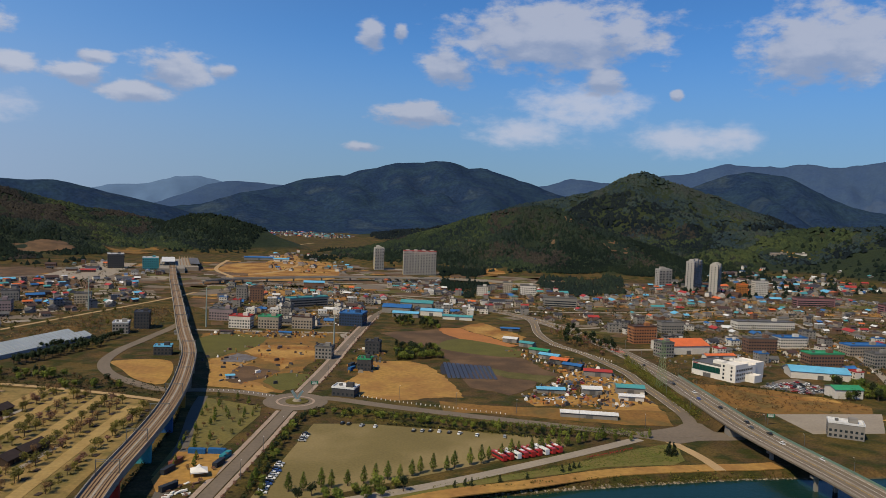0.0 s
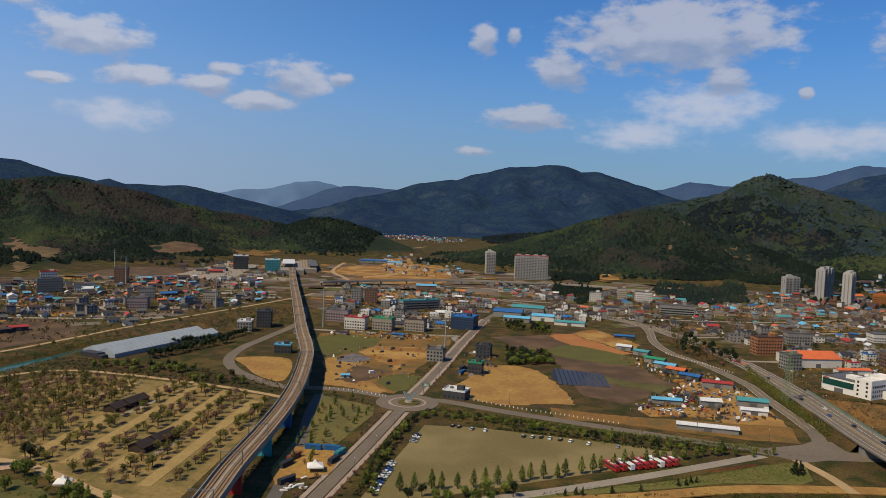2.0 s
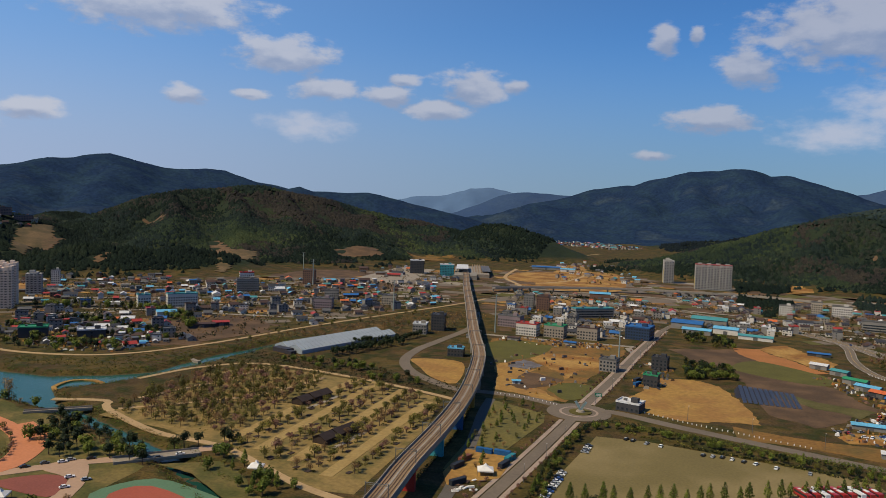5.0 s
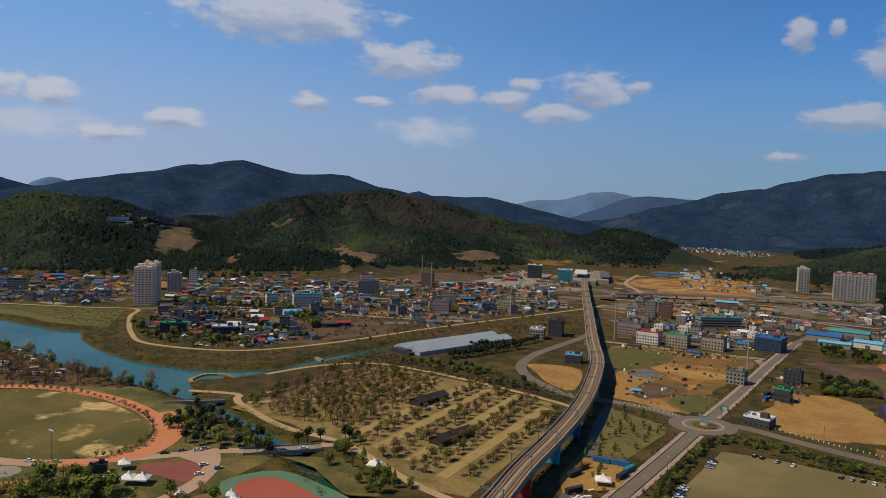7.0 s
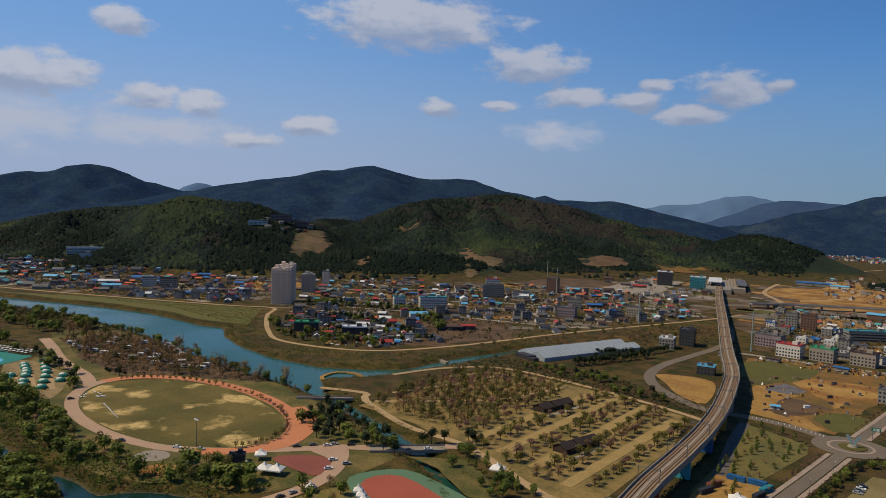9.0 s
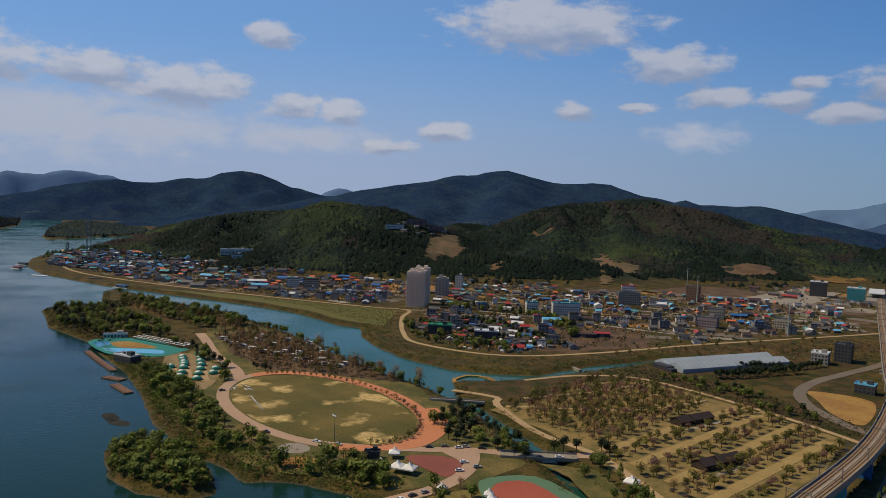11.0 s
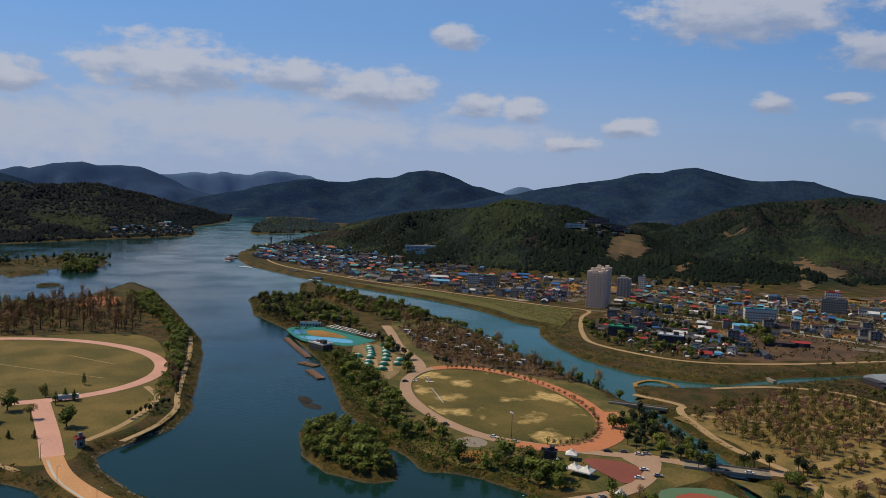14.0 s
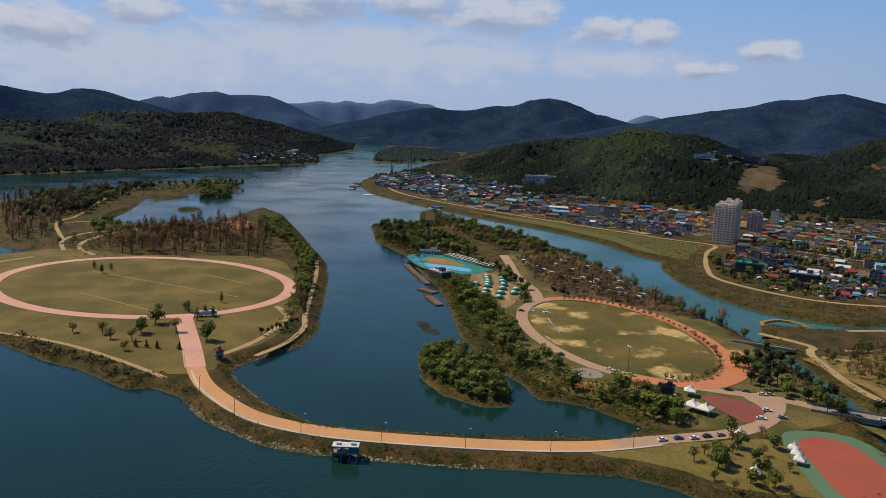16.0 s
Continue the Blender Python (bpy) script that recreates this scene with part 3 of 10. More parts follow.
RIDGES_EDGE = [
    crest(350, 4850, 4850, [(15.0, 0.6), (16.2, 0.9), (17.0, 0.99), (18.1, 1.22), (19.5, 1.24), (20.4, 0.91), (21.9, 0.56), (23.7, 0.44), (24.8, 0.2), (26.5, -0.2)]),
    crest(300, 4800, 4800, [(55.5, 0.1), (57.0, 0.58), (57.8, 0.77), (58.7, 0.61), (59.3, 0.28), (60.0, -0.1)]),
    crest(300, 4830, 4830, [(72.0, 0.5), (73.4, 0.88), (75.3, 1.23), (76.4, 1.3), (78.2, 0.94), (79.3, 0.96), (80.0, 1.16), (81.1, 0.96), (82.1, 1.1), (82.7, 0.99), (84.1, 0.81), (85.0, 0.8), (86.5, 0.5)]),
]


def inland(x, y):
    """Metres inside the nearest shore (negative: out on the water)."""
    best = np.full(x.shape, -1e9)
    for poly in LANDS:
        inside, near = np.zeros(x.shape, bool), np.full(x.shape, 1e18)
        for (x0, y0), (x1, y1) in zip(poly, poly[1:] + poly[:1]):
            dx, dy = x1 - x0, y1 - y0
            s = np.clip(((x - x0) * dx + (y - y0) * dy) / (dx * dx + dy * dy), 0, 1)
            near = np.minimum(near, (x - x0 - s * dx) ** 2 + (y - y0 - s * dy) ** 2)
            if dy:
                inside ^= ((y0 > y) != (y1 > y)) & (x < x0 + (y - y0) * dx / dy)
        d = np.sqrt(near)
        best = np.maximum(best, np.where(inside, d, -d))
    return best


LATTICE = np.random.RandomState(7).rand(256, 256)


def value_noise(x, y):
    ix, iy = np.floor(x).astype(int), np.floor(y).astype(int)
    fx, fy = x - ix, y - iy
    fx, fy = fx * fx * (3 - 2 * fx), fy * fy * (3 - 2 * fy)
    a, b = LATTICE[ix % 256, iy % 256], LATTICE[(ix + 1) % 256, iy % 256]
    c, d = LATTICE[ix % 256, (iy + 1) % 256], LATTICE[(ix + 1) % 256, (iy + 1) % 256]
    return (a * (1 - fx) + b * fx) * (1 - fy) + (c * (1 - fx) + d * fx) * fy - 0.5


def fractal(x, y, size, octaves=5):
    total, amp = np.zeros(np.shape(x)), 1.0
    for k in range(octaves):
        total = total + amp * value_noise(x / size + 17.3 * k, y / size + 5.1 * k)
        size, amp = size / 2, amp / 2
    return total


def hills(x, y, ranges):
    """Ridges with even slopes and gullies between their spurs; the crests themselves stay whole."""
    wob = 1 + 0.3 * fractal(x, y, 240.0, 4)
    h, flank = np.zeros(x.shape), np.ones(x.shape)
    for width, line in ranges:
        for (x0, y0, h0), (x1, y1, h1) in zip(line, line[1:]):
            dx, dy = x1 - x0, y1 - y0
            s = np.clip(((x - x0) * dx + (y - y0) * dy) / (dx * dx + dy * dy), 0, 1)
            d = np.hypot(x - x0 - s * dx, y - y0 - s * dy) / width * wob
            k = np.clip(1.05 - np.sqrt(d * d + 0.0025), 0, 1)
            here = (h0 + s * (h1 - h0)) * k ** 1.2
            flank = np.minimum(flank, d)
            h = np.maximum(h, here)
    gully = np.clip(1 - np.abs(fractal(x + 400, y, 330.0, 4)) / 0.3, 0, 1)
    fine = np.clip(1 - np.abs(fractal(x, y + 900, 130.0, 3)) / 0.35, 0, 1)
    return h * (1 - np.clip(flank * 1.6 - 0.12, 0, 1) * (0.5 * gully + 0.22 * fine))


def land_height(x, y):
    x, y = np.asarray(x, float), np.asarray(y, float)
    shore = inland(x, y) + 2.2 * fractal(x, y, 30.0, 3)
    z = np.interp(shore, [-40, -6, 0, 5, 9], [-9, -4.6, -3.0, -0.35, 0.0])
    return z + hills(x, y, RIDGES + RIDGES_WEST) * np.clip((shore - 6) / 60, 0, 1)


def spaced(lo, hi, a, b, step, grow, most):
    """Even steps from a to b, growing outside."""
    out = list(np.arange(a, b + step, step))
    s, v = step, out[-1]
    while v < hi:
        s = min(s * grow, most)
        v += s
        out.append(min(v, hi))
    s, v = step, a
    while v > lo:
        s = min(s * grow, most)
        v -= s
        out.insert(0, max(v, lo))
    return np.array(out)


def height_sheet(name, xs, ys, z, material):
    nx, ny = len(xs), len(ys)
    gx, gy = np.meshgrid(xs, ys)
    co = np.stack([gx, gy, z], -1).reshape(-1, 3)
    i = (np.arange(ny - 1)[:, None] * nx + np.arange(nx - 1)[None, :]).reshape(-1)
    quads = np.stack([i, i + 1, i + nx + 1, i + nx], -1)
    me = bpy.data.meshes.new(name)
    me.vertices.add(len(co))
    me.vertices.foreach_set("co", co.astype(np.float32).reshape(-1))
    me.loops.add(quads.size)
    me.loops.foreach_set("vertex_index", quads.reshape(-1).astype(np.int32))
    me.polygons.add(len(quads))
    me.polygons.foreach_set("loop_start", np.arange(0, quads.size, 4, dtype=np.int32))
    me.polygons.foreach_set("use_smooth", np.ones(len(quads), bool))
    me.update(calc_edges=True)
    me.materials.append(material)
    return new(name, me)


GX = spaced(-4990, 4990, -1050, 340, 5.0, 1.08, 48.0)
GY = spaced(-4990, 4990, -170, 860, 5.0, 1.08, 48.0)
GXX, GYY = np.meshgrid(GX, GY)
tagged(height_sheet("ground", GX, GY, land_height(GXX, GYY), GROUND), "valley floor of dry grass and earth rising into wooded hills", "ground", kind="structure")

water_bm = bmesh.new()
bmesh.ops.create_grid(water_bm, x_segments=40, y_segments=40, size=4985, matrix=Matrix.Translation((0, 0, WATER_Z)))
tagged(new("water", link_bm("water", water_bm, WATER)), "blue-green lake water with small ripples", "lake", kind="structure")

# mountains behind the valley, and blue ridges at the edge of sight
def hazed_mountain_woods(name, dark, green, pale, bump, low, high):
    """Woods on a far slope, blue haze in their colours: dark pine, fresh green and bare patches, lumpy with crowns."""
    m, nt, b = shader(name, 1.0, 0, 0.0)
    patch, mid, crowns = grain(nt, 0.0045, 7.0), grain(nt, 0.02, 4.0), grain(nt, 0.075, 3.0)
    base = steps(nt, patch, [(0.36, dark), (0.48, green), (0.58, dark), (0.68, pale)])
    base = blend(nt, steps(nt, mid, [(0.42, (0, 0, 0)), (0.66, (0.8, 0.8, 0.8))]), base, dark)
    base = blend(nt, 1.0, base, steps(nt, crowns, [(0.3, (low,) * 3), (0.7, (high,) * 3)]), "MULTIPLY")
    nt.links.new(base, b.inputs["Base Color"])
    rise = nt.nodes.new("ShaderNodeBump")
    rise.inputs["Strength"].default_value, rise.inputs["Distance"].default_value = bump, 14.0
    nt.links.new(crowns, rise.inputs["Height"])
    nt.links.new(rise.outputs[0], b.inputs["Normal"])
    return m


# bluer and paler by distance: aerial haze is mixed into these base colours
HAZED_MOUNTAIN_WOODS = hazed_mountain_woods("hazed_mountain_woods", (0.015, 0.03, 0.066), (0.022, 0.043, 0.07), (0.032, 0.051, 0.075), 0.2, 0.74, 1.14)
HAZED_DISTANT_WOODS = hazed_mountain_woods("hazed_distant_woods", (0.036, 0.064, 0.13), (0.042, 0.072, 0.132), (0.05, 0.078, 0.136), 0.05, 0.92, 1.04)
HAZE_BLUE = surface("hazed_distant_ridge", (0.12, 0.2, 0.34), 1.0, spec=0.0, var=0.08, coarse=0.004, fine=0.02, relief=0.0)
FX = np.arange(-4990, 3601, 35.0)
FY = np.arange(-1100, 4991, 35.0)
fx, fy = np.meshgrid(FX, FY)
for ranges, material, label in ((RIDGES_MID, HAZED_MOUNTAIN_WOODS, "wooded mountains behind the valley, haze painted into their colour"), (RIDGES_FAR, HAZED_DISTANT_WOODS, "wooded ridges far up the valley, blue-grey with painted haze"), (RIDGES_EDGE, HAZE_BLUE, "far mountain ridges painted in haze blue")):
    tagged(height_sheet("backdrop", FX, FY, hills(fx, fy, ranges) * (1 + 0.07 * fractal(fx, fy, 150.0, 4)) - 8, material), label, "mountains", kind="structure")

# ---- roads, paths and fields ----
WHITE_LINE = surface("road_paint_white", (0.7, 0.68, 0.62), 0.8, var=0.12, relief=0)
YELLOW_LINE = surface("road_paint_yellow", (0.6, 0.38, 0.08), 0.8, var=0.12, relief=0)
KERB = surface("kerb_concrete", (0.5, 0.46, 0.4), 0.9, var=0.15)

CAUSEWAY = [(-512, -17), (-470, -13), (-436, -10), (-405, -8), (-380, -4), (-357, 4), (-331, 18), (-310, 42), (-294, 74), (-277, 119), (-268, 155), (-267, 186)]
road("road", CAUSEWAY[3:], 9.5, ORANGE_PATH, "orange paved causeway road across the lake", "road", 0.2)
road("road", CAUSEWAY[:4], 11.0, PINK_PATH, "pink paved road joining the oval lawn", "road", 0.16)
road("road", CAUSEWAY[3:], 1.2, KERB, "pale kerb strip along the causeway", "road", 0.3)
bpy.data.objects["road.002"].location = (5.0, -2.0, 0)

OVAL_R, OVAL_L = (-422, 252, 88.6, 48.5, -4), (-619, -48, 114, 90, 47)
WORN_LAWN = surface("worn_dry_lawn", (0.118, 0.1, 0.018), 0.95, var=0.35, coarse=0.03, fine=0.6, second=(0.16, 0.118, 0.028))
worn = WORN_LAWN.node_tree
base_in = worn.nodes["Principled BSDF"].inputs["Base Color"]
bare = steps(worn, grain(worn, 0.035, 7.0), [(0.535, (0, 0, 0)), (0.63, (1, 1, 1))])
sandy = steps(worn, grain(worn, 0.3, 4.0), [(0.35, (0.3, 0.2, 0.055)), (0.6, (0.5, 0.36, 0.15))])
worn.links.new(blend(worn, bare, base_in.links[0].from_socket, sandy), base_in)
field("lawn", [(-400, 2), (-396, -20), (-432, -58), (-487, -110), (-550, -220), (-640, -300), (-720, -280), (-755, -180), (-780, -130), (-740, -60), (-715, 50), (-640, 68), (-560, 56), (-490, 48), (-448, 34), (-422, 8)], LAWN, "dry olive grass of the island", 0.02)
field("lawn", [(-262, 150), (-252, 165), (-238, 180), (-222, 190), (-206, 222), (-208, 248), (-225, 262), (-255, 240), (-262, 200), (-270, 170)], surface("pale_dry_grass", (0.24, 0.175, 0.045), 0.95, var=0.35, coarse=0.07, fine=0.5, second=(0.16, 0.13, 0.03)), "pale dry grass beside the court", 0.02)
ISLAND_GRASS = surface("island_grass", (0.1, 0.098, 0.02), 0.95, var=0.45, coarse=0.05, fine=0.5, second=(0.17, 0.125, 0.036))
field("lawn", rough([(-560, 196), (-506, 180), (-448, 167), (-400, 162), (-345, 168), (-300, 194), (-276, 204), (-262, 240), (-266, 284), (-314, 308), (-373, 325), (-440, 336), (-540, 339), (-655, 353), (-740, 354), (-720, 300), (-640, 262), (-600, 225)], 2.0, 8.0), ISLAND_GRASS, "rough olive grass of the island", 0.01, False)
field("lawn", ellipse(*OVAL_R), WORN_LAWN, "oval lawn of dry patchy grass", 0.1, False)
field("lawn", ellipse(*OVAL_L), LAWN, "large oval lawn of mown dry grass", 0.1, False)
road("path", ellipse(-619, -48, 119.5, 95.5, 47, 40), 9.5, PINK_PATH, "pink paved path round the large oval lawn", "path", 0.16, closed=True)
R_OUT = ellipse(-422, 253, 96, 55, -4, 40)
TAN_PINK = surface("tan_pink_paving", (0.49, 0.32, 0.21), 0.9, var=0.15, coarse=0.05, fine=0.6)
road("path", R_OUT, 8.0, TAN_PINK, "pink paved road round the oval lawn", "path", 0.15, closed=True)
road("path", R_OUT[36:] + R_OUT[:22], 10.0, RED_PATH, "red asphalt path along the oval lawn", "path", 0.19)
road("path", [(-328, 238), (-323, 256), (-334, 280), (-352, 297), (-375, 307)], 11.0, RED_PATH, "wide red asphalt bend beside the oval lawn", "path", 0.23)
road("road", [(-700, 285), (-660, 275), (-600, 258), (-545, 250), (-515, 240)], 9.0, TAN_PINK, "pink paved road among camping trees", "road", 0.17)
road("road", [(-365, 205), (-345, 219), (-328, 236), (-311, 257), (-298, 275), (-280, 291), (-266, 309), (-252, 325)], 8.0, TAN_PINK, "pink paved road to the canal bridge", "road", 0.18)
road("road", [(-268, 165), (-267, 190), (-266, 220), (-270, 240), (-278, 255)], 8.5, TAN_PINK, "pink paved road past the red plaza", "road", 0.18)
field("plaza", [(-308, 261), (-296, 277), (-277, 260), (-271, 244), (-276, 240), (-284, 257)], TAN_PINK, "pink paved parking bay", 0.17)
field("plaza", [(-309, 238), (-307, 247), (-298, 256), (-289, 258), (-282, 254), (-276, 244), (-275, 237), (-294, 236)], surface("dark_red_paving", (0.28, 0.085, 0.06), 0.9, var=0.2), "dark red paved round plaza", 0.2)
RINK_GREEN = surface("green_sports_floor", (0.12, 0.22, 0.12), 0.8, var=0.15)
RINK_RED = surface("red_sports_floor", (0.42, 0.1, 0.055), 0.8, var=0.15)
field("sports_court", [(-262, 248), (-260, 262), (-250, 275), (-228, 274), (-190, 262), (-180, 235), (-200, 218), (-229, 227), (-252, 239)], RINK_GREEN, "green sports court edging", 0.12)
field("sports_court", [(-251, 245), (-254, 258), (-245, 267), (-222, 263), (-196, 253), (-190, 238), (-203, 226), (-230, 235)], RINK_RED, "red oval skating court", 0.2)

# camping ground with tree rows
field("camping_ground", [(-352, 340), (-352, 400), (-368, 455), (-345, 500), (-262, 494), (-186, 478), (-168, 410), (-158, 300), (-182, 296), (-240, 317), (-300, 337)],
      surface("camping_ground_earth", (0.32, 0.215, 0.07), 0.95, var=0.4, coarse=0.06, fine=0.45, second=(0.15, 0.115, 0.032)), "camping ground of tan earth and thin grass", 0.02, False)

field("river_meadow", rough([(-1066, 362), (-928, 446), (-790, 520), (-738, 546), (-706, 518), (-650, 466), (-672, 461), (-698, 451), (-794, 451), (-885, 428), (-972, 394)], 2.0, 8.0), surface("olive_meadow", (0.15, 0.13, 0.026), 0.95, var=0.35, coarse=0.03, fine=0.5, second=(0.11, 0.11, 0.022)), "olive grass meadow between river and levee", 0.02, False)

# dirt roads up the valley, a lane beside the viaduct
for pts in ([(-376, 2195), (-406, 2046), (-409, 1816), (-341, 1599), (-287, 1513), (-287, 1352), (-320, 1272)],
            [(-434, 1524), (-401, 1333), (-338, 1207), (-362, 1143)]):
    road("path", pts, 7.0, PALE_PATH, "pale dirt road across graded land", "path", 0.16)
road("road", [(-155, 493), (-149, 457), (-138, 410), (-128, 363), (-120, 321), (-118, 295)], 6.5, surface("lane_asphalt", (0.13, 0.115, 0.1), 0.9, var=0.2), "dark asphalt lane beside the viaduct", "road", 0.14)

# town roads
ROUNDABOUT = (-93, 489)
road("road", [(-93, 489), (-88, 600), (-84, 720), (-76, 870), (-60, 960)], 6.6, ASPHALT, "grey asphalt avenue with worn lane marks", "road")
road("road", [(-93, 489), (-97, 400), (-101, 330), (-104, 285)], 7.0, ASPHALT, "grey asphalt avenue lined by young trees", "road")
road("road", [(-93, 489), (-112, 500), (-135, 508), (-160, 509), (-185, 506), (-211, 520), (-240, 545), (-260, 580), (-268, 628), (-267, 676), (-268, 777), (-300, 880)],
     9.0, ASPHALT, "grey asphalt road curving under the viaduct", "road", 0.15)
road("road", [(-93, 489), (-74, 500), (-27, 485), (38, 467), (127, 446), (165, 452), (185, 448)], 9.0, ASPHALT, "grey asphalt road beside the hedge", "road", 0.16)
PAVING = surface("pinkish_paving", (0.4, 0.3, 0.23), 0.9, var=0.2, coarse=0.1, fine=0.8)
for off in (-5.0, 5.0):
    for pts, kk in (([(-92.5, 512), (-88, 600), (-84, 720), (-76, 870)], 0.9), ([(-94, 466), (-97, 400), (-101, 330), (-104, 285)], 1.1)):
        tagged(new("pavement", ribbon_mesh("pavement", pts, 2.6, 0.24, 0.4, PAVING, offset=off * kk)), "pinkish paved footway beside the avenue", "pavement", kind="structure")
field("junction", ellipse(-93, 489, 21, 21, 0, 40), ASPHALT, "round asphalt junction of two roads", 0.17, False)
road("road", [(-93 + 12 * math.cos(a), 489 + 12 * math.sin(a)) for a in (i * math.pi / 8 for i in range(16))], 1.6, PAVING, "ring of pale kerb round the island", "kerb", 0.36, closed=True)
field("junction", [(112, 444), (128, 453), (150, 465), (158, 474), (169, 474), (171, 458), (186, 452), (184, 443), (155, 438), (142, 431), (128, 437)], ASPHALT, "wide asphalt junction below the highway bridge", 0.18)
HIGHWAY = [(208, 250, 7.0), (203, 340, 7.0), (187, 436, 6.5), (184, 520, 4.5), (183, 597, 2.0), (168, 714, 0.3), (137, 823, 0.1), (102, 898, 0.1), (56, 950, 0.1), (-60, 1010, 0.1)]
road("highway", HIGHWAY, 19.0, ASPHALT, "wide grey asphalt highway on a long bridge", "road", 0.2, 0.9)
LOWER = [(142, 436), (157, 457), (163, 480), (164, 500), (162, 530), (157, 580), (154, 619), (135, 685), (112, 735), (104, 790), (106, 873), (85, 934), (44, 973), (-114, 1073), (-300, 1110)]
road("road", LOWER, 9.0, ASPHALT, "grey asphalt road below the highway", "road", 0.17)
road("road", [(-1800, 420), (-1500, 345), (-1300, 330), (-1094, 389), (-928, 460), (-785, 530), (-734, 561), (-690, 520), (-612, 463), (-556, 440), (-478, 468), (-440, 546), (-409, 694), (-349, 916), (-330, 1010)],
     4.8, PALE_PATH, "pale concrete levee road along the river", "road", 0.3)
field("parking_lot", [(-73, 442), (-45, 446), (70, 433), (74, 418), (-62, 325), (-82, 320)], GRAVEL_LOT, "gravel and grass parking field", 0.08, False)
road("road", [(-60, 318), (0, 352), (60, 393), (120, 437)], 7.0, CONCRETE, "concrete lane along the parking field", "road", 0.13)
field("grass_bank", rough([(-50, 322), (3, 352), (30, 366), (65, 386), (117, 420), (139, 432), (136, 402), (128, 394), (93, 387), (35, 362), (3, 346), (-40, 316)], 0.8), surface("green_bank_grass", (0.15, 0.145, 0.028), 0.95, var=0.35, coarse=0.08, fine=0.6, second=(0.15, 0.125, 0.03)), "green grass bank below the lane", 0.06, False)
road("path", [(-40, 312), (4, 341), (45, 358), (92, 379), (141, 391), (170, 396), (185, 400)], 9.5, TAN_EARTH, "broad tan riverside dirt path", "path", 0.12)
road("path", [(150, 388), (146, 410), (135, 440)], 6.0, PALE_PATH, "tan dirt track to the junction", "path", 0.12)

CROP_GREEN = surface("young_crop", (0.1, 0.09, 0.018), 0.95, var=0.35, coarse=0.08, fine=0.6, second=(0.12, 0.1, 0.03))
SHEETING = surface("grey_mulch_sheet", (0.22, 0.2, 0.18), 0.5, var=0.35, coarse=0.15, fine=0.8, second=(0.12, 0.085, 0.05))
NET_BLACK = surface("black_shade_net", (0.035, 0.033, 0.036), 0.7, var=0.4, coarse=0.3, fine=1.0)
SCRUB_LAND = surface("weedy_building_land", (0.28, 0.14, 0.03), 0.95, var=0.4, coarse=0.05, fine=0.4, second=(0.14, 0.09, 0.022))
for outline, material, label, top in (
        ([(-72, 520), (-58, 622), (-36, 626), (-6, 618), (5, 576), (17, 514), (-28, 503)], TAN_EARTH, "graded tan earth plot", 0.1),
        ([(-159, 518), (-226, 715), (-203, 743), (-101, 750), (-95, 678), (-103, 615), (-104, 512)], SCRUB_LAND, "weedy brown building land", 0.06),
        ([(-173, 644), (-165, 674), (-113, 675), (-107, 639), (-124, 579), (-149, 618)], BARE_EARTH, "bare ochre earth on building land", 0.1),
        ([(-188, 598), (-179, 612), (-150, 599), (-158, 547), (-128, 534), (-110, 516), (-117, 508), (-160, 519)], TAN_EARTH, "tan worn earth beside the viaduct", 0.1),
        ([(-157, 540), (-152, 586), (-124, 575), (-129, 543), (-142, 526)], BROWN_EARTH, "brown tilled square plot", 0.12),
        ([(-124, 535), (-124, 564), (-116, 571), (-95, 563), (-97, 529), (-107, 519)], FIELD_GREEN, "small field of short green grass", 0.14),
        ([(-198, 631), (-174, 676), (-172, 634), (-179, 612), (-190, 606)], CROP_GREEN, "terraced green vegetable plot", 0.12),
        ([(-174, 601), (-171, 630), (-151, 621), (-157, 600)], SHEETING, "plot under grey mulch sheets", 0.13),
        ([(-254, 1075), (-204, 1080), (-190, 975), (-235, 1000)], TAN_EARTH, "pale sandy school playground", 0.12),
        ([(-98, 739), (-91, 749), (-86, 716), (-93, 709)], CONCRETE, "pale concrete yard by the avenue", 0.12),
        ([(-62, 758), (2, 790), (47, 690), (75, 655), (96, 592), (53, 529), (27, 541), (7, 635)], BROWN_EARTH, "dark brown ploughed earth field", 0.08),
        ([(0, 799), (19, 803), (73, 714), (59, 698), (24, 733), (2, 780)], ORANGE_EARTH, "strip of bare orange earth", 0.11),
        ([(19, 803), (45, 845), (87, 765), (78, 716)], BARE_EARTH, "ochre earth field beside the road", 0.1),
        ([(3, 626), (30, 619), (24, 578), (4, 583)], NET_BLACK, "plot under black shade net", 0.13),
        ([(29, 607), (41, 612), (92, 589), (84, 566), (50, 584)], CROP_GREEN, "green grass strip by the field", 0.13),
        ([(28, 726), (43, 723), (71, 692), (60, 672), (36, 699)], FIELD_GREEN, "green grass bank above the field", 0.13)):
    field("field", rough(outline, 2.6), material, label, top, False)
field("field", [(-156, 492), (-112, 474), (-108, 455), (-113, 400), (-120, 345), (-134, 350), (-140, 420)], surface("dry_yellow_grass", (0.19, 0.155, 0.04), 0.95, var=0.35, coarse=0.06, fine=0.5, second=(0.12, 0.105, 0.03)), "dry yellow grass under young trees", 0.09, False)
field("field", rough([(63, 512), (70, 527), (115, 534), (113, 514), (68, 499)], 1.5), BARE_EARTH, "bare ochre earth storage yard", 0.12, False)
field("field", rough([(100, 500), (62, 495), (3, 503), (3, 480), (80, 473), (117, 464), (150, 468), (152, 500)], 1.5), SCRUB_LAND, "weedy brown land beside the road", 0.07, False)
